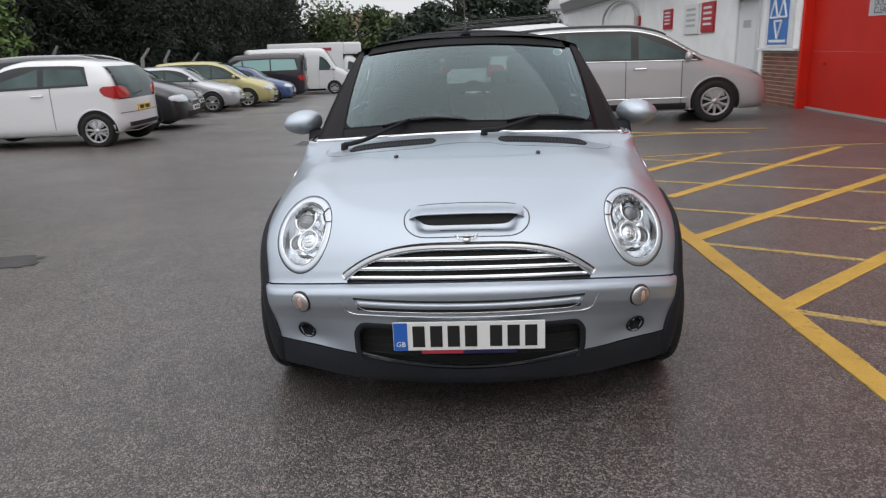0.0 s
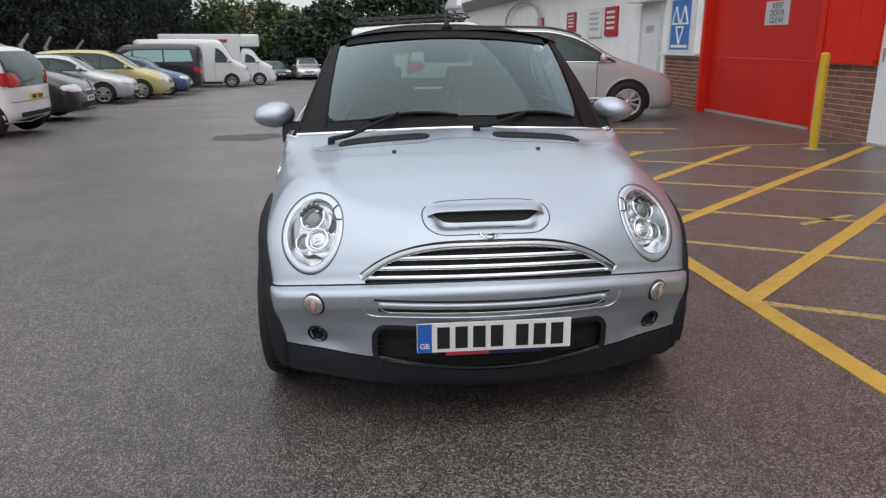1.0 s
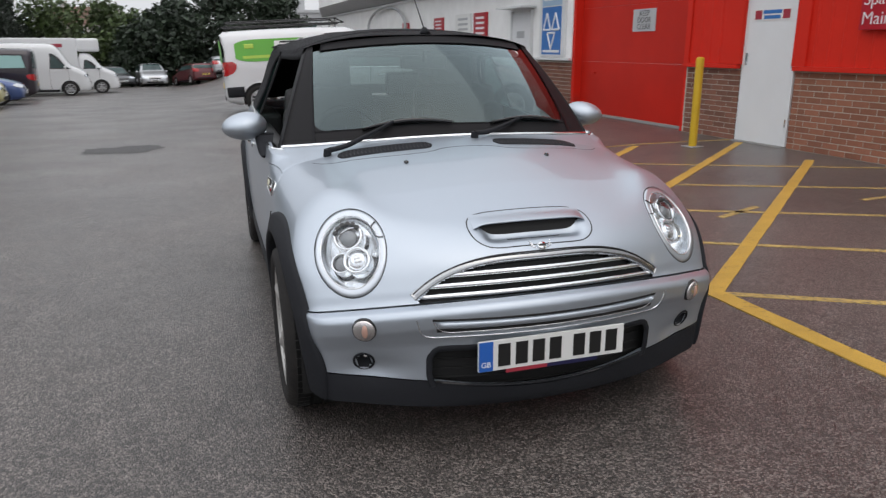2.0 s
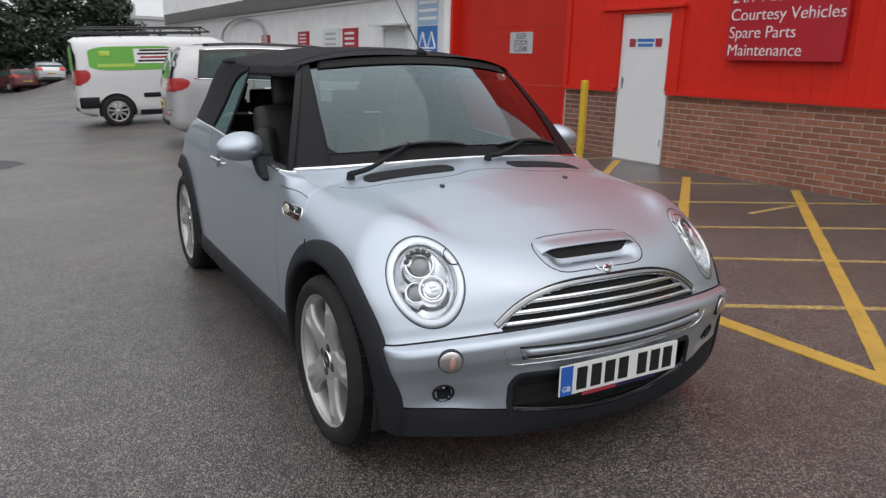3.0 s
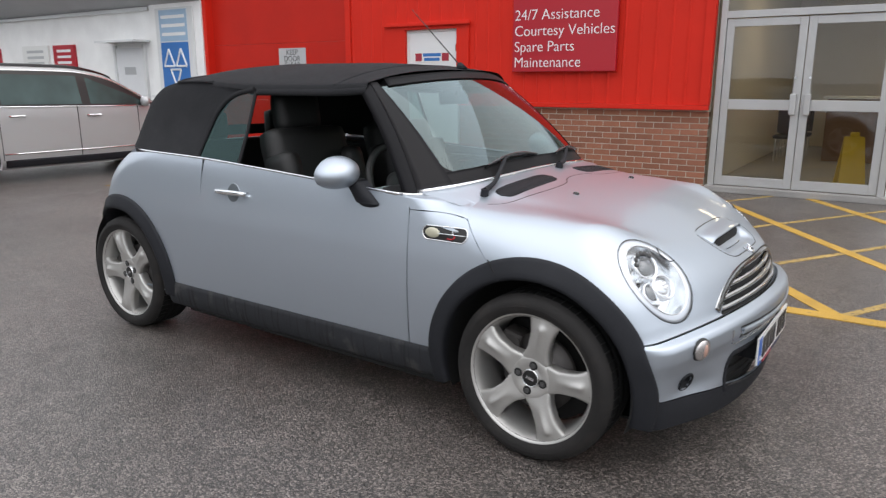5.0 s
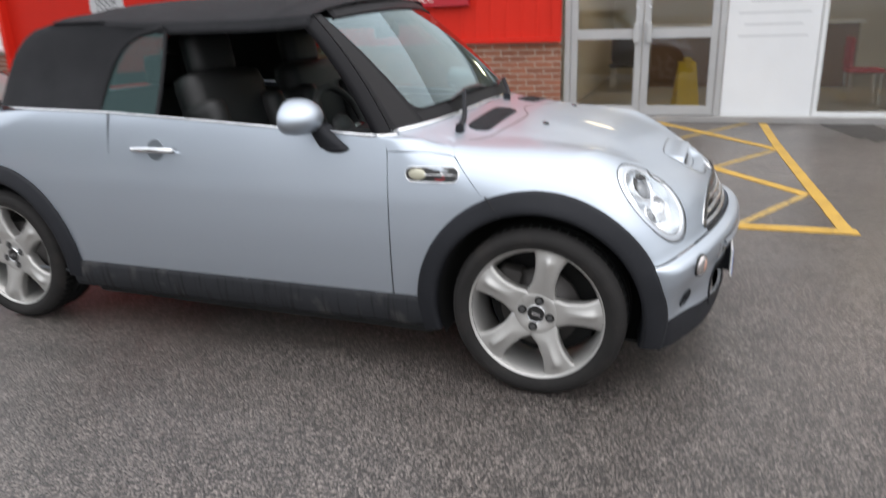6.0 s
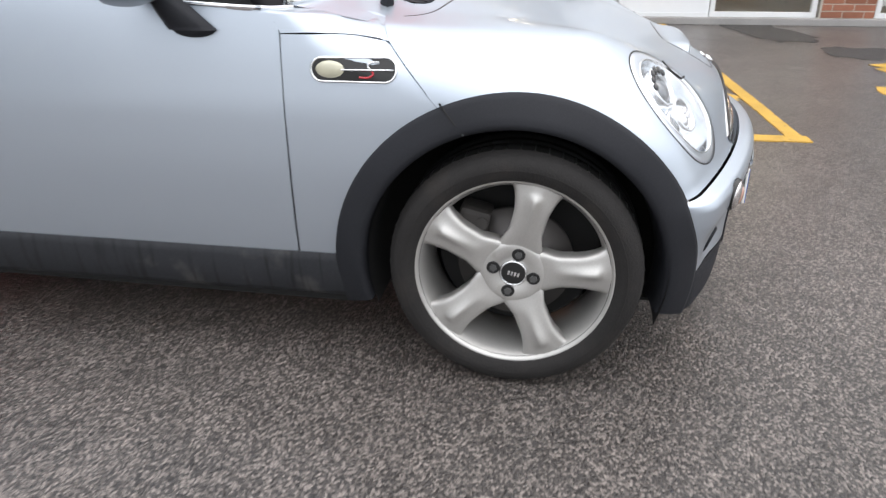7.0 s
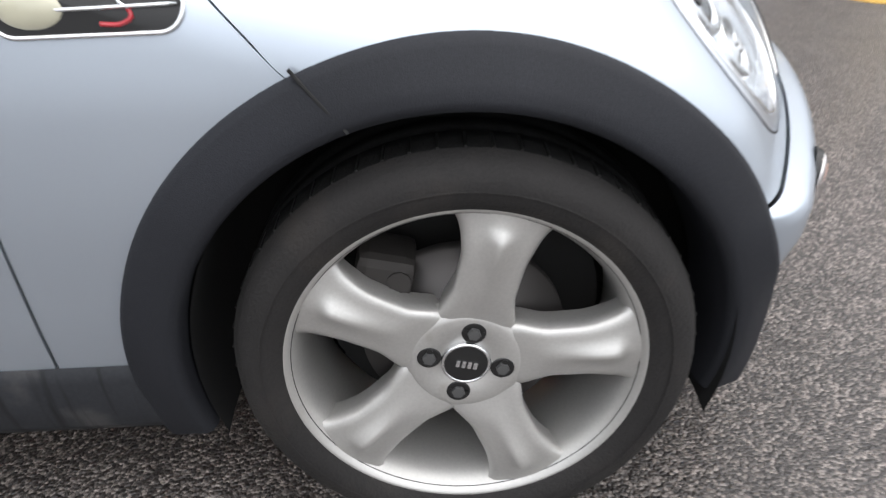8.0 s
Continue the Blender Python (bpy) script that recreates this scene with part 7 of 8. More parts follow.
        shell("window_surround", side(gg.reshape(-1, 2), s, 0.003), grid_faces(8, 24), M_INK, car)
        if bright_line:
            ln = side([(a, z + 0.010) for a, z in hi_], s, 0.003)
            ribbon("window_trim", ln, grad(form, ln), 0.022, 0.008, M_CHROME, car, "bright trim over the windows")
        cuts = [glass[0]] + list(pillars) + [glass[1]]
        for i, (a, b) in enumerate(zip(cuts[:-1], cuts[1:])):
            ya, yb = gy(a) + (pillar if i else 0), gy(b) - (pillar if i < len(cuts) - 2 else 0)
            za, zb = bl(ya) + 0.045, bl(yb) + 0.045
            ta, tb = max(prof(ya) - roof_drop - 0.02, za + 0.02), max(prof(yb) - roof_drop - 0.02, zb + 0.02)
            yta = ya
            if i == 0:
                yta = ya + 0.55 * max(0.0, (prof(ya + 0.45) - roof_drop) - za) * 0.9
                ta = prof(yta) - roof_drop - 0.02
            patch("side_window", (yta, ta), (yb - (0.10 if i == len(cuts) - 2 else 0), tb), (yb, zb), (ya, za), s, side_mat or M_CARGLASS)
        # door joints, handles, sill, wheels
        for u in doors:
            ys = gy(u)
            ln = side([(ys, z) for z in np.linspace(0.32, bl(ys) + 0.01, 14)], s, 0.001)
            ribbon("door_joint", ln, grad(form, ln), 0.010, 0.002, M_INK, car)
        for a, b in zip(doors[:-1], doors[1:]):
            ys = gy(b) - 0.12
            ln = side([(y, bl(ys) - 0.11) for y in np.linspace(ys - 0.20, ys, 8)], s, 0.004)
            ribbon("door_handle", ln, grad(form, ln), 0.030, 0.020, handle_mat or paint_mat, car)
        if black_low:
            ln = side([(y, 0.27) for y in np.linspace(r + 0.12, wb - r - 0.12, 20)], s, 0.0)
            ribbon("sill", ln, grad(form, ln), 0.10, 0.010, M_BLACKPL, car)
        for y in (0.0, wb):
            a = np.radians(np.linspace(-18, 198, 30))
            rr = r + 0.065
            rim = side([(y + rr * math.cos(q), max(r + rr * math.sin(q), lower + 0.01)) for q in a], s, 0.004)
            c = np.array([[s * (half - 0.10), y, r]])
            cen = side([(y, r)], s, 0.004)
            vv = np.vstack([rim, cen])
            shell("wheel_arch", vv, [(i, i + 1, len(rim)) for i in range(len(rim) - 1)], M_DARK, car)
            ribbon("arch_lip", rim, grad(form, rim), 0.024, 0.010, paint_mat, car)
            road_wheel(car, s * (half + 0.012), y, r, spokes)
        # lamps, wrapped round the corners
        def corner(nm, y_in, d, z_lo, z_hi, a0, a1, material, slant):
            g = []
            for w in np.linspace(0, 1, 8):
                k = 1 - 0.45 * abs(2 * w - 1) ** 3
                am, ah = (a0 + a1) / 2 + slant * (w - 0.5), (a1 - a0) / 2 * k
                for q in np.radians(np.linspace(am - ah, am + ah, 16)):
                    g.append((z_lo + (z_hi - z_lo) * w, s * math.sin(q), d * math.cos(q)))
            g = np.array(g)
            o = np.stack([np.full(len(g), s * half * 0.45), np.full(len(g), y_in), g[:, 0]], 1)
            p = cast(form, o, np.stack([g[:, 1], g[:, 2], 0 * g[:, 0]], 1), 2.0)
            shell(nm, p + grad(form, p) * 0.008, grid_faces(8, 16), material, car)
        corner("headlamp", y0 + 0.42, -1.0, lamp_z[0], lamp_z[1], 2, 78, M_HEADL, 14)
        corner("tail_lamp", y1 - 0.40, 1.0, tail_z[0], tail_z[1], 90 * (tail_in - 0.45), 82, M_TAIL, 16)
        # mirror
        ym = gy(glass[0]) + 0.22
        mp = side([(ym, bl(ym) + 0.05)], s, 0.0)[0]
        part("door_mirror", ball((mp[0] + s * 0.11, mp[1], mp[2] + 0.03), (0.10, 0.06, 0.075), seg=14), paint_mat, car, smooth=True)
        part("mirror_arm", rod((mp[0] - s * 0.02, mp[1], mp[2] - 0.01), (mp[0] + s * 0.08, mp[1], mp[2] + 0.01), 0.022), M_BLACKPL, car)
    # windscreen and rear window
    rz = rear_z or (bl(y1) + 0.03, prof(gy(0.88)) - 0.13)
    for zoom, lift_, nm, mt in ((1.06, 0.003, "rear_window_border", M_GLOSSBLACK), (1.0, 0.006, "rear_window", M_CARGLASS)):
        zm, zh = (rz[0] + rz[1]) / 2, (rz[1] - rz[0]) / 2 * zoom
        g = np.array([[(x * (0.88 - 0.12 * max(0, (z - zm) / zh)) * half * zoom, y1 - 1.1, z) for x in np.linspace(-1, 1, 14)] for z in np.linspace(zm - zh, zm + zh, 8)])
        p = cast(form, g, np.array([0, 1.0, 0.0]), 3.0)
        shell(nm, (p + grad(form, p) * lift_).reshape(-1, 3), grid_faces(8, 14), mt, car)
    for nm, (ua, ub), wide in (("windscreen", screen, 0.80),):
        g = []
        for u in np.linspace(ua, ub, 10):
            yy = gy(u)
            wz = half - max(prof(yy) - bl(yy), 0) * tumble
            g.append([(x, yy, 0.5) for x in np.linspace(-wz * wide, wz * wide, 14)])
        g = np.array(g)
        p = cast(form, g, np.array([0, 0, 1.0]), 3.0)
        p = p + grad(form, p) * 0.006
        shell(nm, p.reshape(-1, 3), grid_faces(10, 14), M_CARGLASS, car)
    # grille, bumpers' dark mouths, plates
    for yy, d, zz, m in ((y0 + 0.55, -1.0, 0.44, M_PLATE), (y1 - 0.55, 1.0, 0.62, M_PLATEYEL)):
        q = cast(form, np.array([(0, yy, zz)], float), np.array([0, d, 0.0]), 2.0)[0]
        pl = part("number_plate", box(-0.26, q[1] - 0.012, zz - 0.055, 0.26, q[1] + 0.012, zz + 0.055, 0.003), m, car)
        for k in range(2):
            part("character_bar", box(-0.20 + 0.24 * k, q[1] - 0.014, zz - 0.03, -0.02 + 0.22 * k, q[1] + 0.014, zz + 0.03), M_INK, pl)
    q = cast(form, np.array([(x, y0 + 0.55, 0.33) for x in np.linspace(-half * 0.6, half * 0.6, 16)], float), np.array([0, -1.0, 0.0]), 2.0)
    ribbon("front_intake", q + [0, -0.001, 0], grad(form, q), 0.11, 0.006, M_DARK, car)
    q = cast(form, np.array([(x, y0 + 0.55, 0.58) for x in np.linspace(-half * 0.4, half * 0.4, 16)], float), np.array([0, -1.0, 0.0]), 2.0)
    ribbon("grille", q + [0, -0.001, 0], grad(form, q), 0.09, 0.008, M_GLOSSBLACK, car)
    q = cast(form, np.array([(x, y1 - 0.55, 0.36) for x in np.linspace(-half * 0.7, half * 0.7, 16)], float), np.array([0, 1.0, 0.0]), 2.0)
    ribbon("rear_bumper_skirt", q, grad(form, q), 0.07, 0.008, M_BLACKPL, car)
    for nm, yy, d, zz in (("rear_bumper_joint", y1 - 0.55, 1.0, 0.56), ("front_bumper_joint", y0 + 0.55, -1.0, 0.645)):
        q = cast(form, np.array([(x, yy, zz) for x in np.linspace(-half * 0.92, half * 0.92, 30)], float), np.array([0, d, 0.0]), 2.0)
        ribbon(nm, q, grad(form, q), 0.010, 0.0015, M_INK, car)
    q = cast(form, np.array([(x, y1 - 1.1, rz[0] + 0.05 + 0.10 * (0.30 - x)) for x in np.linspace(-0.02, 0.30, 8)], float), np.array([0, 1.0, 0.0]), 3.0)
    ribbon("rear_wiper", q + grad(form, q) * 0.010, grad(form, q), 0.018, 0.010, M_INK, car)
    return car, side, form


HATCH = ((0, 0.58), (0.03, 0.70), (0.10, 0.82), (0.22, 0.94), (0.27, 1.0), (0.44, 1.40), (0.55, 1.46), (0.75, 1.45), (0.90, 1.38), (0.97, 1.12), (1.0, 0.80))
SALOON = ((0, 0.55), (0.03, 0.66), (0.10, 0.80), (0.26, 0.96), (0.30, 1.0), (0.45, 1.40), (0.56, 1.47), (0.75, 1.45), (0.90, 1.30), (0.97, 1.05), (1.0, 0.80))
TALLVAN = ((0, 0.80), (0.03, 1.0), (0.12, 1.18), (0.18, 1.30), (0.31, 1.92), (0.37, 2.02), (0.70, 2.05), (0.98, 2.02), (1.0, 1.92))
LOWMPV = ((0, 0.60), (0.03, 0.73), (0.12, 0.90), (0.19, 1.00), (0.23, 1.06), (0.40, 1.47), (0.50, 1.555), (0.70, 1.575), (0.86, 1.545), (0.945, 1.49), (0.972, 1.32), (0.988, 1.08), (1.0, 0.85))
MPV = ((0, 0.60), (0.03, 0.73), (0.12, 0.90), (0.19, 1.00), (0.23, 1.06), (0.40, 1.47), (0.50, 1.56), (0.70, 1.57), (0.86, 1.50), (0.93, 1.36), (0.975, 1.10), (1.0, 0.85))
MPV = ((0, 0.62), (0.03, 0.76), (0.12, 0.94), (0.19, 1.04), (0.23, 1.10), (0.40, 1.54), (0.50, 1.63), (0.70, 1.65), (0.88, 1.60), (0.96, 1.30), (1.0, 0.85))
VAN = ((0, 0.72), (0.03, 0.92), (0.12, 1.10), (0.18, 1.20), (0.31, 1.72), (0.37, 1.80), (0.70, 1.82), (0.98, 1.80), (1.0, 1.72))
BIGVAN = ((0, 0.80), (0.03, 1.05), (0.10, 1.30), (0.14, 1.42), (0.24, 2.25), (0.29, 2.40), (0.60, 2.44), (0.985, 2.42), (1.0, 2.30))

# estate beside the building, nose to the wall
mpv_car, mpv_side, mpv_form = vehicle("people_carrier", "silver people carrier with roof rails parked nose to the wall", (3.95, 13.95), 85, 4.60, 1.83, 1.58, 2.84, 0.90, LOWMPV, M_CARCHAMP,
        belt=(0.94, 1.03), roof_drop=0.115, glass=(0.245, 0.895), pillars=(0.47, 0.72), screen=(0.20, 0.42), r=0.325, doors=(0.31, 0.50, 0.72), spokes=10, tail_z=(0.84, 1.04), lamp_z=(0.72, 0.80), rear_z=(1.03, 1.40), tail_in=0.55, pillar=0.06, handle_mat=M_CHROME, bright_line=True)
for s in (-1, 1):
    rail = cast(mpv_form, np.array([(s * 0.60, y, 1.0) for y in np.linspace(0.75, 3.1, 24)], float), np.array([0, 0, 1.0])) + np.array([0, 0, 0.012])
    ribbon("roof_rail", rail, np.tile([0, 0, 1.0], (24, 1)), 0.022, 0.022, M_GLOSSBLACK, mpv_car, "black roof rail", sink=0.05)
    ln = mpv_side([(y, 0.40) for y in np.linspace(0.45, 2.4, 12)], s, 0.0)
    ribbon("side_strip", ln, grad(mpv_form, ln), 0.02, 0.012, M_CHROME, mpv_car)

# lip over the rear window, bright line under the side windows, rear reflectors
q = cast(mpv_form, np.array([(x, 2.6, 1.45) for x in np.linspace(-0.62, 0.62, 20)], float), np.array([0, 1.0, 0.0]), 2.0)
ribbon("roof_spoiler", q, np.tile([0, 0.75, 0.66], (20, 1)), 0.09, 0.03, M_CARCHAMP, mpv_car, "silver lip over the rear window", sink=0.03)
for s in (-1, 1):
    ln = mpv_side([(y, 0.955 + 0.0196 * (y + 0.9)) for y in np.linspace(0.30, 3.30, 24)], s, 0.004)
    ribbon("waist_trim", ln, grad(mpv_form, ln), 0.014, 0.006, M_CHROME, mpv_car)
    q = cast(mpv_form, np.array([(s * x, 3.1, 0.50) for x in np.linspace(0.50, 0.74, 8)], float), np.array([0, 1.0, 0.0]), 2.0)
    ribbon("reflector", q, grad(mpv_form, q), 0.05, 0.008, M_TAIL, mpv_car)

# white van with green panels behind it
van_car, van_side, van_form = vehicle("delivery_van", "white delivery van with green side panels and a roof rack", (2.78, 19.02), 87, 4.40, 1.80, 1.82, 2.73, 0.90, VAN, M_CARWHITE, belt=(1.08, 1.12), glass=(0.24, 0.45),
        pillars=(), tumble=0.16, roof_drop=0.20, screen=(0.19, 0.34), rear=(0.992, 0.997), r=0.31, doors=(0.27, 0.46), category="van", tail_z=(0.85, 1.15), axis_z=0.85, spokes=9)
for s in (-1, 1):
    # livery: a rounded green panel with a printed block, and a green panel on the rear door
    for y0_, y1_, z0_, z1_, mt, lift_, nm in ((1.42, 3.16, 1.13, 1.60, M_GREEN, 0.006, "green_panel"), (1.52, 2.30, 1.26, 1.55, M_WHITEINK, 0.008, "print_block"), (2.30, 3.0, 1.20, 1.26, M_LIME, 0.008, "lime_band")):
        nn, mm = 24, 10
        gg = []
        for u in np.linspace(-1, 1, nn):
            for w in np.linspace(-1, 1, mm):
                k_ = (1 - 0.35 * abs(u) ** 6) if nm == "green_panel" else 1
                gg.append(((y0_ + y1_) / 2 + u * (y1_ - y0_) / 2, (z0_ + z1_) / 2 + w * k_ * (z1_ - z0_) / 2))
        shell(nm, van_side(gg, s, lift_), grid_faces(nn, mm), mt, van_car, "green livery panel" if nm == "green_panel" else "")
    for k in range(4):
        ln = van_side([(y, 1.52 - 0.07 * k) for y in np.linspace(1.56, 2.18 + 0.05 * (k % 2), 8)], s, 0.010)
        ribbon("livery_bar", ln, grad(van_form, ln), 0.038, 0.003, M_INK if k != 2 else M_REDPRINT, van_car)
    ln = van_side([(y, 1.46) for y in np.linspace(2.75, 2.95, 8)], s, 0.008)
    ribbon("livery_bar", ln, grad(van_form, ln), 0.10, 0.003, M_LIME, van_car)
    ln = van_side([(y, 0.62) for y in np.linspace(0.45, 2.2, 12)], s, 0.002)
    ribbon("rub_strip", ln, grad(van_form, ln), 0.09, 0.02, M_BLACKPL, van_car)
    ln = van_side([(y, 0.50) for y in np.linspace(3.05, 3.40, 8)], s, 0.002)
    ribbon("bumper_corner", ln, grad(van_form, ln), 0.22, 0.03, M_BLACKPL, van_car)
for x0 in (-0.74, 0.06):
    p = cast(van_form, np.array([[(x, 2.4, z) for x in np.linspace(x0, x0 + 0.68, 10)] for z in np.linspace(1.13, 1.60, 8)]), np.array([0, 1.0, 0]), 3.0)
    shell("door_panel", (p + grad(van_form, p) * 0.010).reshape(-1, 3), grid_faces(8, 10), M_GREEN, van_car, "green livery panel")
rack = new("roof_rack")
rack.parent = van_car
for x in (-0.60, 0.60):
    part("rack_rail", rod((x, 0.85, 1.98), (x, 3.3, 1.98), 0.016), M_INK, rack)
    part("rack_rail", rod((x, 0.70, 1.88), (x, 3.4, 1.88), 0.016), M_INK, rack)
    for y in (0.9, 1.7, 2.5, 3.3):
        part("rack_post", rod((x, y, 1.78), (x, y, 1.98), 0.014), M_INK, rack)
    part("rack_stay", rod((x, 0.70, 1.88), (x, 0.90, 1.98), 0.014), M_INK, rack)
for y in np.linspace(0.9, 3.3, 7):
    part("rack_bar", rod((-0.60, y, 1.90), (0.60, y, 1.90), 0.014), M_INK, rack)

# left row: the white hatchback shows its tail, the others their noses
vehicle("hatchback", "white three-door hatchback parked tail outward", (-8.60, 13.62), -88, 3.47, 1.62, 1.46, 2.34, 0.64, HATCH, M_CARWHITE, belt=(0.93, 1.02), glass=(0.30, 0.84), pillars=(0.62,),
        screen=(0.27, 0.42), rear=(0.90, 0.975), r=0.285, doors=(0.32, 0.66), tail_z=(0.80, 1.0), spokes=9, rear_z=(0.80, 1.30), tail_in=0.62, pillar=0.05, black_low=False)
suv, suv_side, suv_form = vehicle("parked_suv", "black estate car with bright roof rails behind the white hatchback", (-7.15, 17.2), 97, 4.4, 1.8, 1.68, 2.6, 0.9, MPV, M_CARBLACK, r=0.33)
for s in (-1, 1):
    rail = cast(suv_form, np.array([(s * 0.58, y, 1.0) for y in np.linspace(0.7, 2.9, 20)], float), np.array([0, 0, 1.0])) + np.array([0, 0, 0.012])
    ribbon("roof_rail", rail, np.tile([0, 0, 1.0], (20, 1)), 0.02, 0.014, M_FRAMECHROME, suv, "bright roof rail", sink=0.06)
vehicle("parked_hatchback", "dark grey hatchback parked nose outward", (-8.55, 21.4), 98, 3.95, 1.71, 1.46, 2.46, 0.83, HATCH, M_CARGREY, r=0.31, belt=(0.93, 1.02), glass=(0.30, 0.86), doors=(0.32, 0.62))
vehicle("parked_hatchback", "silver hatchback parked nose outward", (-8.35, 24.5), 99, 4.0, 1.73, 1.48, 2.54, 0.83, HATCH, M_CARSILVER, r=0.31, belt=(0.93, 1.02), glass=(0.30, 0.88))
vehicle("parked_people_carrier", "pale gold people carrier parked nose outward", (-8.15, 27.5), 98, 4.47, 1.83, 1.66, 2.73, 0.92, MPV, M_CARYELLOW, r=0.325, belt=(0.98, 1.06), glass=(0.245, 0.92), pillars=(0.47, 0.70), screen=(0.20, 0.42))
vehicle("parked_hatchback", "blue hatchback parked nose outward", (-8.15, 30.6), 98, 4.0, 1.72, 1.50, 2.5, 0.83, HATCH, M_CARBLUE, r=0.31, belt=(0.93, 1.02), glass=(0.30, 0.88))
vehicle("parked_minibus", "dark plum minibus with pale curtained windows, tail outward", (-11.75, 34.9), -82, 4.8, 1.9, 1.95, 3.0, 0.9, TALLVAN, M_CARMAROON, belt=(1.22, 1.26), glass=(0.22, 0.93), pillars=(0.42, 0.68), tumble=0.14,
        roof_drop=0.24, r=0.33, side_mat=M_PALEGLASS, screen=(0.19, 0.34), rear=(0.992, 0.997), category="minibus", axis_z=0.85)
vehicle("parked_van", "tall white panel van parked nose outward", (-7.6, 40.8), 98, 5.6, 2.05, 2.45, 3.6, 0.95, BIGVAN, M_CARWHITE, belt=(1.25, 1.28), glass=(0.15, 0.30), pillars=(), tumble=0.08, roof_drop=0.45, r=0.34,
        screen=(0.145, 0.245), rear=(0.994, 0.998), doors=(0.17, 0.31), category="van", axis_z=1.0, lamp_z=(0.85, 1.02))
bx, bx_side, bx_form = vehicle("box_van", "white box van with a lettered box body", (-6.75, 44.5), 99, 6.2, 2.1, 2.2, 3.9, 0.95, ((0, 0.80), (0.03, 1.05), (0.10, 1.28), (0.13, 1.38), (0.21, 2.0), (0.25, 2.10), (0.30, 2.1), (0.32, 1.0), (1.0, 0.95)), M_CARWHITE,
        belt=(1.25, 1.28), glass=(0.14, 0.27), pillars=(), tumble=0.08, roof_drop=0.40, r=0.34, screen=(0.135, 0.21), rear=(0.994, 0.998), doors=(0.16, 0.28), category="van", axis_z=0.7, lamp_z=(0.85, 1.0), tail_z=(0.6, 0.8))
part("box_body", box(-1.05, 0.95, 0.95, 1.05, 5.2, 2.8, 0.06), M_CARWHITE, bx)
part("box_luton", box(-1.04, -0.10, 2.12, 1.04, 0.98, 2.79, 0.12), M_CARWHITE, bx)
for k in range(2):
    part("lettering_bar", box(-1.062, 1.6 + 0.9 * k, 2.35, -1.049, 2.3 + 0.9 * k, 2.52), M_REDPRINT, bx)
    part("lettering_bar", box(1.049, 1.6 + 0.9 * k, 2.35, 1.062, 2.3 + 0.9 * k, 2.52), M_REDPRINT, bx)

# far end of the yard
vehicle("parked_saloon", "dark grey saloon at the far end of the yard", (-7.2, 57.0), 25, 4.4, 1.75, 1.45, 2.6, 0.9, SALOON, M_CARGREY, group="far parked cars")
vehicle("parked_van", "grey pick-up van at the far end of the yard", (-5.0, 57.5), 10, 4.8, 1.8, 1.8, 2.9, 0.9, MPV, M_CARSILVER, group="far parked cars", category="van")
vehicle("parked_hatchback", "dark red hatchback at the far end of the yard", (-2.8, 59.5), 205, 4.2, 1.75, 1.55, 2.6, 0.85, HATCH, M_CARRED, group="far parked cars")
vehicle("parked_saloon", "silver car at the far end of the yard", (-0.6, 60.0), 190, 4.4, 1.75, 1.47, 2.6, 0.9, SALOON, M_CARSILVER, group="far parked cars")

# ---------------- trees, bushes and distance ----------------
def leaf_mat(name, color):
    m = mat(name, color, 0.6, vary=0.25, scale=3)
    nt = m.node_tree
    b = nt.nodes["Principled BSDF"]
    geo = nt.nodes.new("ShaderNodeNewGeometry")
    mr = nt.nodes.new("ShaderNodeMapRange")
    mr.inputs[3].default_value, mr.inputs[4].default_value = 0.55, 1.5
    nt.links.new(geo.outputs["Random Per Island"], mr.inputs[0])
    hsv = nt.nodes.new("ShaderNodeHueSaturation")
    src = b.inputs["Base Color"].links[0].from_socket
    nt.links.new(src, hsv.inputs["Color"])
    nt.links.new(mr.outputs[0], hsv.inputs["Value"])
    nt.links.new(hsv.outputs[0], b.inputs["Base Color"])
    return m


M_CONIFER = leaf_mat("dark_conifer_leaves", (0.012, 0.021, 0.011))
M_BUSH = leaf_mat("bush_leaves", (0.055, 0.085, 0.025))
M_PINE = leaf_mat("pine_needles", (0.020, 0.034, 0.018))
M_BRIGHT = leaf_mat("bright_leaves", (0.09, 0.15, 0.03))
M_BARK = mat("bark", (0.06, 0.045, 0.035), 0.9, vary=0.2, grain=0.2, scale=20, bump=0.6, bump_scale=30)


def crown(name, rng, spots, leaf, count, material, parent, slim=0.45):
    """Leaves as small bent quads scattered in clumps; spots: (centre, radii)."""
    per = max(1, count // len(spots))
    vs, n = [], 0
    for c, r in spots:
        d = rng.randn(per, 3)
        d /= np.linalg.norm(d, axis=1, keepdims=True)
        d *= (0.55 + 0.5 * rng.rand(per, 1))
        p = np.array(c) + d * np.array(r)
        u = rng.randn(per, 3)
        u /= np.linalg.norm(u, axis=1, keepdims=True)
        w = np.cross(u, rng.randn(per, 3))
        w /= np.linalg.norm(w, axis=1, keepdims=True)
        s = leaf * (0.6 + 0.8 * rng.rand(per, 1))
        quad = np.stack([p - u * s, p + w * s * slim, p + u * s, p - w * s * slim], 1)
        vs.append(quad.reshape(-1, 3))
    v = np.concatenate(vs)
    f = np.arange(len(v)).reshape(-1, 4)
    me = bpy.data.meshes.new(name)
    me.from_pydata(v.tolist(), [], f.tolist())
    me.update()
    return finish(name, me, material, parent)


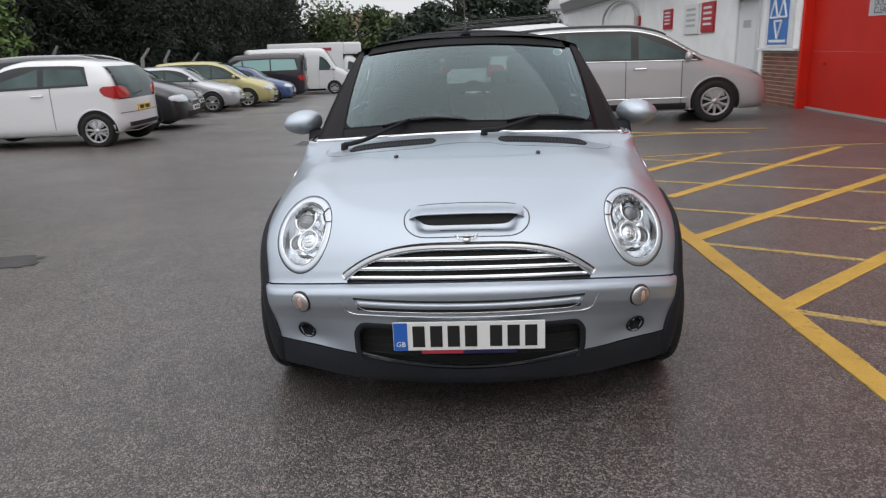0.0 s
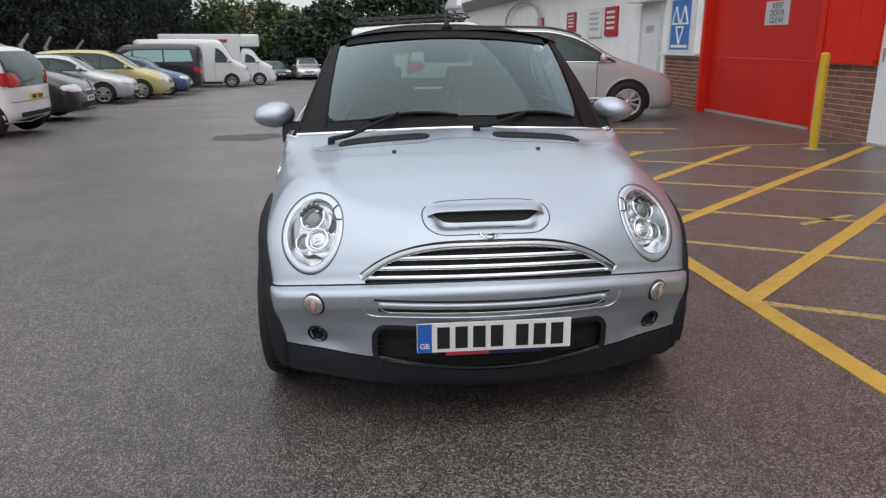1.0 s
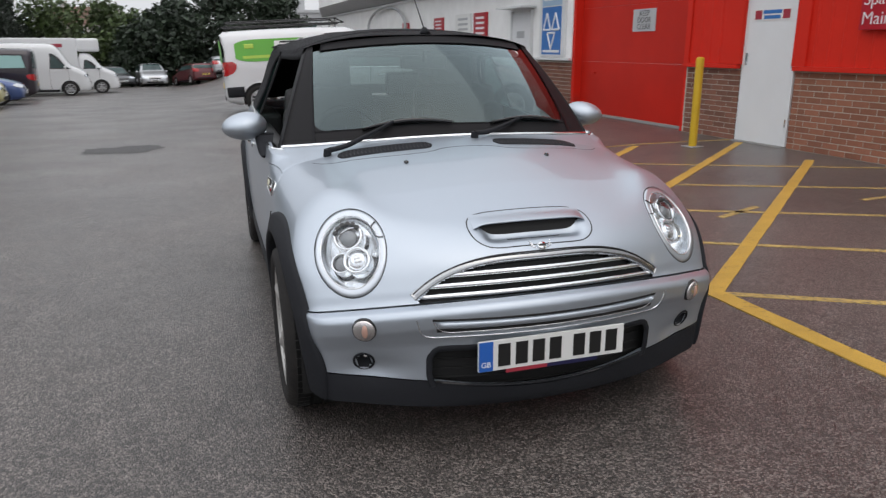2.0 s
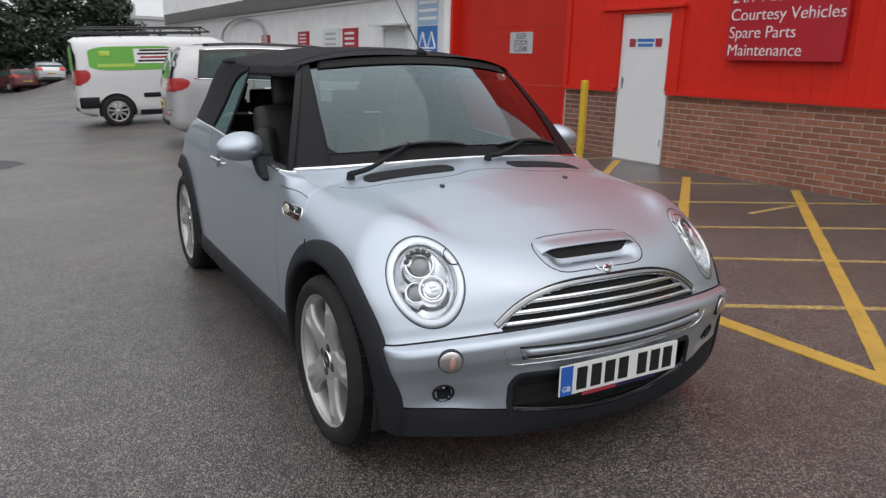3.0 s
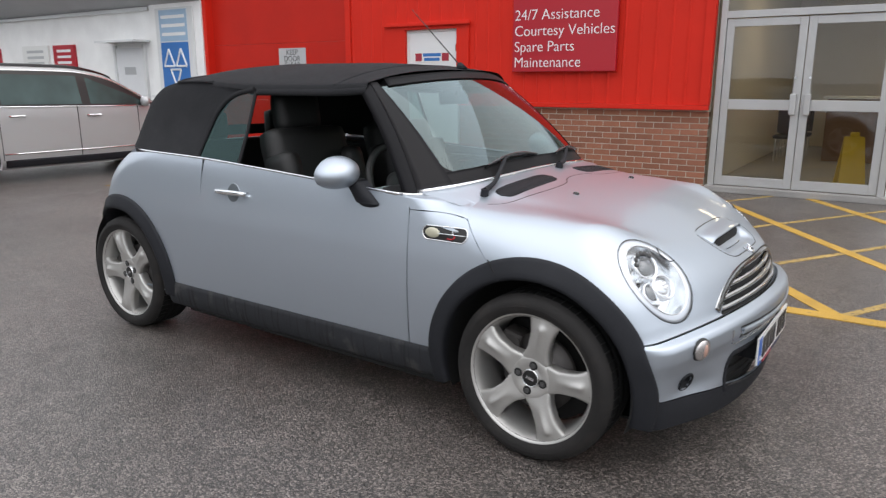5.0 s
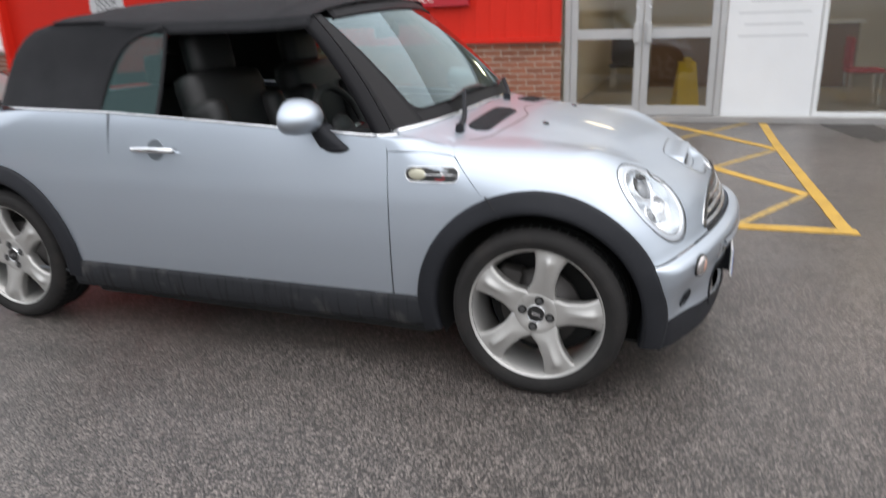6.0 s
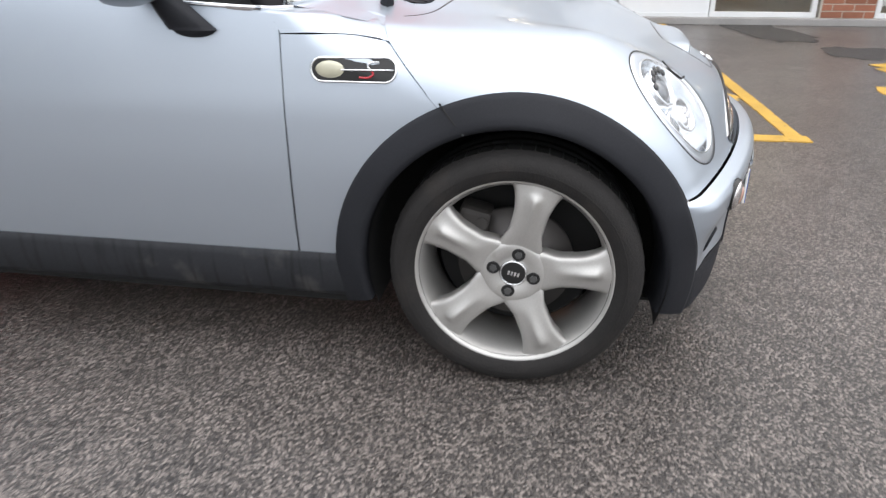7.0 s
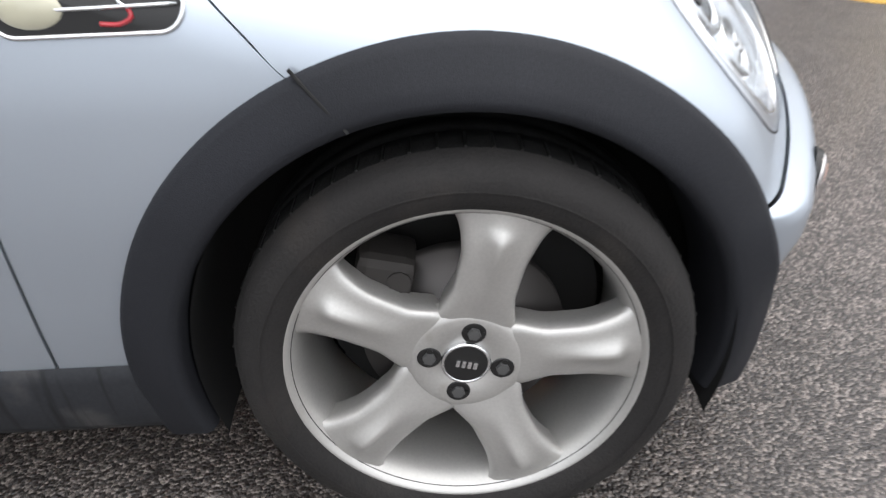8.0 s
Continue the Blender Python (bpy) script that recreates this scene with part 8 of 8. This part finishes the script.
def tree(name, x, y, height, wide, material, label, seed, clumps=26, leaves=2600, leaf=0.16, base=0.6, conic=0.0, group="trees", slim=0.45):
    t = thing(name, pose(x, y, ground_z(x, y)), label, "tree", group)
    rng = np.random.RandomState(seed)
    b = rod((0, 0, 0), (0.1, 0, height * 0.55), 0.035 * height * 0.5, 0.02 * height * 0.4, 10)
    rod((0.1, 0, height * 0.55), (0.0, 0.05, height * 0.92), 0.02 * height * 0.4, 0.01, 8, b)
    spots = []
    for k in range(clumps):
        h = base + (height - base) * ((k + rng.rand()) / clumps)
        q = (h - base) / (height - base)
        reach = wide * ((1 - q) ** 0.8 * conic + (1 - conic) * math.sqrt(max(0.05, 1 - (2 * q - 0.85) ** 2 * 0.75)))
        a = rng.rand() * 6.283
        d = reach * (0.35 + 0.6 * rng.rand())
        c = (d * math.cos(a), d * math.sin(a), h)
        r = wide * (0.30 + 0.22 * rng.rand())
        spots.append((c, (r, r, r * (0.7 + 0.3 * rng.rand()))))
        if k % 4 == 0 and conic < 0.2:
            limb = rod((0.05, 0, h * 0.75), c, 0.05, 0.012, 6)
            part("limb", limb, M_BARK, t)
    part("trunk", b, M_BARK, t)
    crown("crown", rng, spots, leaf, leaves, material, t, slim)
    return t


# tall dark conifers behind the left row
rt = random.Random(11)
for k in range(4, 17):
    x, y = -17.2 - 1.0 * rt.random() + (0.12 * k), 9.0 + 3.2 * k + rt.uniform(-0.4, 0.4)
    tree("conifer", x, y, 8.0 + rt.uniform(-0.6, 1.0), 2.6, M_CONIFER, "tall dense dark conifer behind the parked cars", 100 + k, 44, 24000, 0.13, 0.3, 0.25, "conifer screen", 0.20)
for k in range(3, 11):
    tree("conifer", -20.6 + 0.2 * k, 8.5 + 4.6 * k, 9.6 + rt.uniform(-0.6, 0.8), 3.2, M_CONIFER, "tall dense dark conifer in the rear row", 160 + k, 34, 9000, 0.20, 0.3, 0.2, "conifer screen")
tree("broadleaf_tree", -14.0, 21.5, 4.8, 1.8, M_BRIGHT, "bright green broadleaf tree at the yard's edge", 55, 20, 3200, 0.095, 1.8)
# lighter bushes and pines at the far end
BUSHES = ((-13.5, 66.0, 6.2, 4.0, M_BUSH, "bush"), (-9.5, 68.0, 6.0, 3.8, M_BUSH, "bush"), (-6.5, 65.0, 5.0, 3.2, M_BUSH, "bush"), (-17.0, 65.0, 8.6, 3.6, M_CONIFER, "conifer"),
          (-3.5, 64.0, 6.0, 3.0, M_PINE, "pine_tree"), (-0.5, 66.0, 6.8, 3.1, M_PINE, "pine_tree"), (2.6, 68.0, 7.0, 3.1, M_PINE, "pine_tree"), (-5.5, 62.5, 4.4, 2.4, M_PINE, "pine_tree"), (5.0, 70.0, 6.0, 2.6, M_PINE, "pine_tree"))
for k, (x, y, h, w, m, nm) in enumerate(BUSHES):
    lb = {"bush": "rounded mid-green bush at the yard's end", "conifer": "tall dense dark conifer behind the parked cars", "pine_tree": "dark pine with an uneven top"}[nm]
    tree(nm, x, y, h, w, m, lb, 300 + k, 30, 5000, 0.22, 0.3, 0.1, "trees at the yard's end")


def far_house(x, y, w, d, h, roof, wall_m, roof_m, label):
    hs = thing("far_house", pose(x, y, 0), label, "house", "far houses")
    part("wall", box(-w / 2, -d / 2, 0, w / 2, d / 2, h), wall_m, hs)
    b = bmesh.new()
    vs = [b.verts.new(p) for p in ((-w / 2 - 0.3, -d / 2 - 0.3, h), (w / 2 + 0.3, -d / 2 - 0.3, h), (w / 2 + 0.3, d / 2 + 0.3, h), (-w / 2 - 0.3, d / 2 + 0.3, h), (-w / 2 - 0.3, 0, h + roof), (w / 2 + 0.3, 0, h + roof))]
    for q in ((0, 1, 5, 4), (2, 3, 4, 5), (1, 2, 5), (3, 0, 4), (3, 2, 1, 0)):
        b.faces.new([vs[i] for i in q])
    part("roof", b, roof_m, hs)
    part("chimney", box(-w * 0.3 - 0.4, -0.4, h + roof * 0.4, -w * 0.3 + 0.4, 0.4, h + roof + 1.0), wall_m, hs)
    n = max(2, int(w / 2.6))
    for s in (0, 1):
        for k in range(n):
            px = -w / 2 + w * (k + 0.5) / n
            wn2 = part("window", box(px - 0.55, -d / 2 - 0.06, 1.0 + s * h * 0.5, px + 0.55, -d / 2 + 0.02, 2.2 + s * h * 0.5), M_UPVC, hs)
            part("pane", box(px - 0.48, -d / 2 - 0.08, 1.07 + s * h * 0.5, px + 0.48, -d / 2 - 0.062, 2.13 + s * h * 0.5), M_CARGLASS, wn2)


# leaning concrete fence posts in front of the conifers
for k, (x, y) in enumerate(((-13.6, 24.6), (-12.3, 27.8), (-12.6, 31.0), (-12.9, 34.2))):
    fp = thing("fence_post", pose(x, y, ground_z(x, y), 0, 4 if k % 2 else -3, 10), "weathered concrete fence post with a cranked top", "fence post", "fence posts")
    part("shaft", box(-0.06, -0.06, 0, 0.06, 0.06, 1.85, 0.01), M_CONCRETE, fp)
    part("cranked_top", rod((0, 0, 1.82), (0.26, 0, 2.20), 0.055, 0.045, 8), M_CONCRETE, fp)


M_ROOFTILE = mat("brown_roof_tiles", (0.16, 0.09, 0.07), 0.8, vary=0.2, scale=6)
M_SLATE = mat("grey_roof_slates", (0.17, 0.18, 0.20), 0.7, vary=0.2, scale=6)
M_PALEWALL = mat("pale_house_wall", (0.50, 0.47, 0.43), 0.8, vary=0.1, scale=3)
far_house(-22.5, 150, 9, 8, 5.2, 3.2, M_PALEWALL, M_ROOFTILE, "far house with a brown tiled roof")
far_house(-13.5, 160, 12, 8, 4.8, 2.6, M_PALEWALL, M_SLATE, "far pale house with a slate roof")
fb = thing("far_block", pose(15.5, 140, 0), "flat grey building far beyond the yard", "building")
part("wall", box(-9, -5, 0, 12, 5, 7.0), M_SOFFIT, fb)
part("roof_edge", box(-9.3, -5.3, 7.0, 12.3, 5.3, 7.5), M_PALEGREY, fb)
part("roof_box", box(-3, -2, 7.5, 0.5, 2, 9.6), M_SOFFIT, fb)
for k in range(7):
    part("window", box(-8 + 2.8 * k, -5.05, 3.6, -6.4 + 2.8 * k, -4.95, 5.0), M_CARGLASS, fb)

# ---------------- brickwork, piece by piece ----------------
BEFORE = set(bpy.data.objects)
brickwork("wall_brick_1", 5.54, 9.12, 0.985, M_BRICK, "red brick dado wall with pale joints")
brickwork("wall_brick_2", 10.10, 11.25, 0.985, M_BRICKD, "brown brick dado wall by the vehicle door")
brickwork("wall_brick_3", 14.76, 16.30, 1.00, M_BRICKD, "brown brick pillar under a white bay")
brickwork("wall_brick_4", 0.85, 1.42, 2.88, M_BRICK, "red brick pier between shop windows", EX - 0.04)
settle()
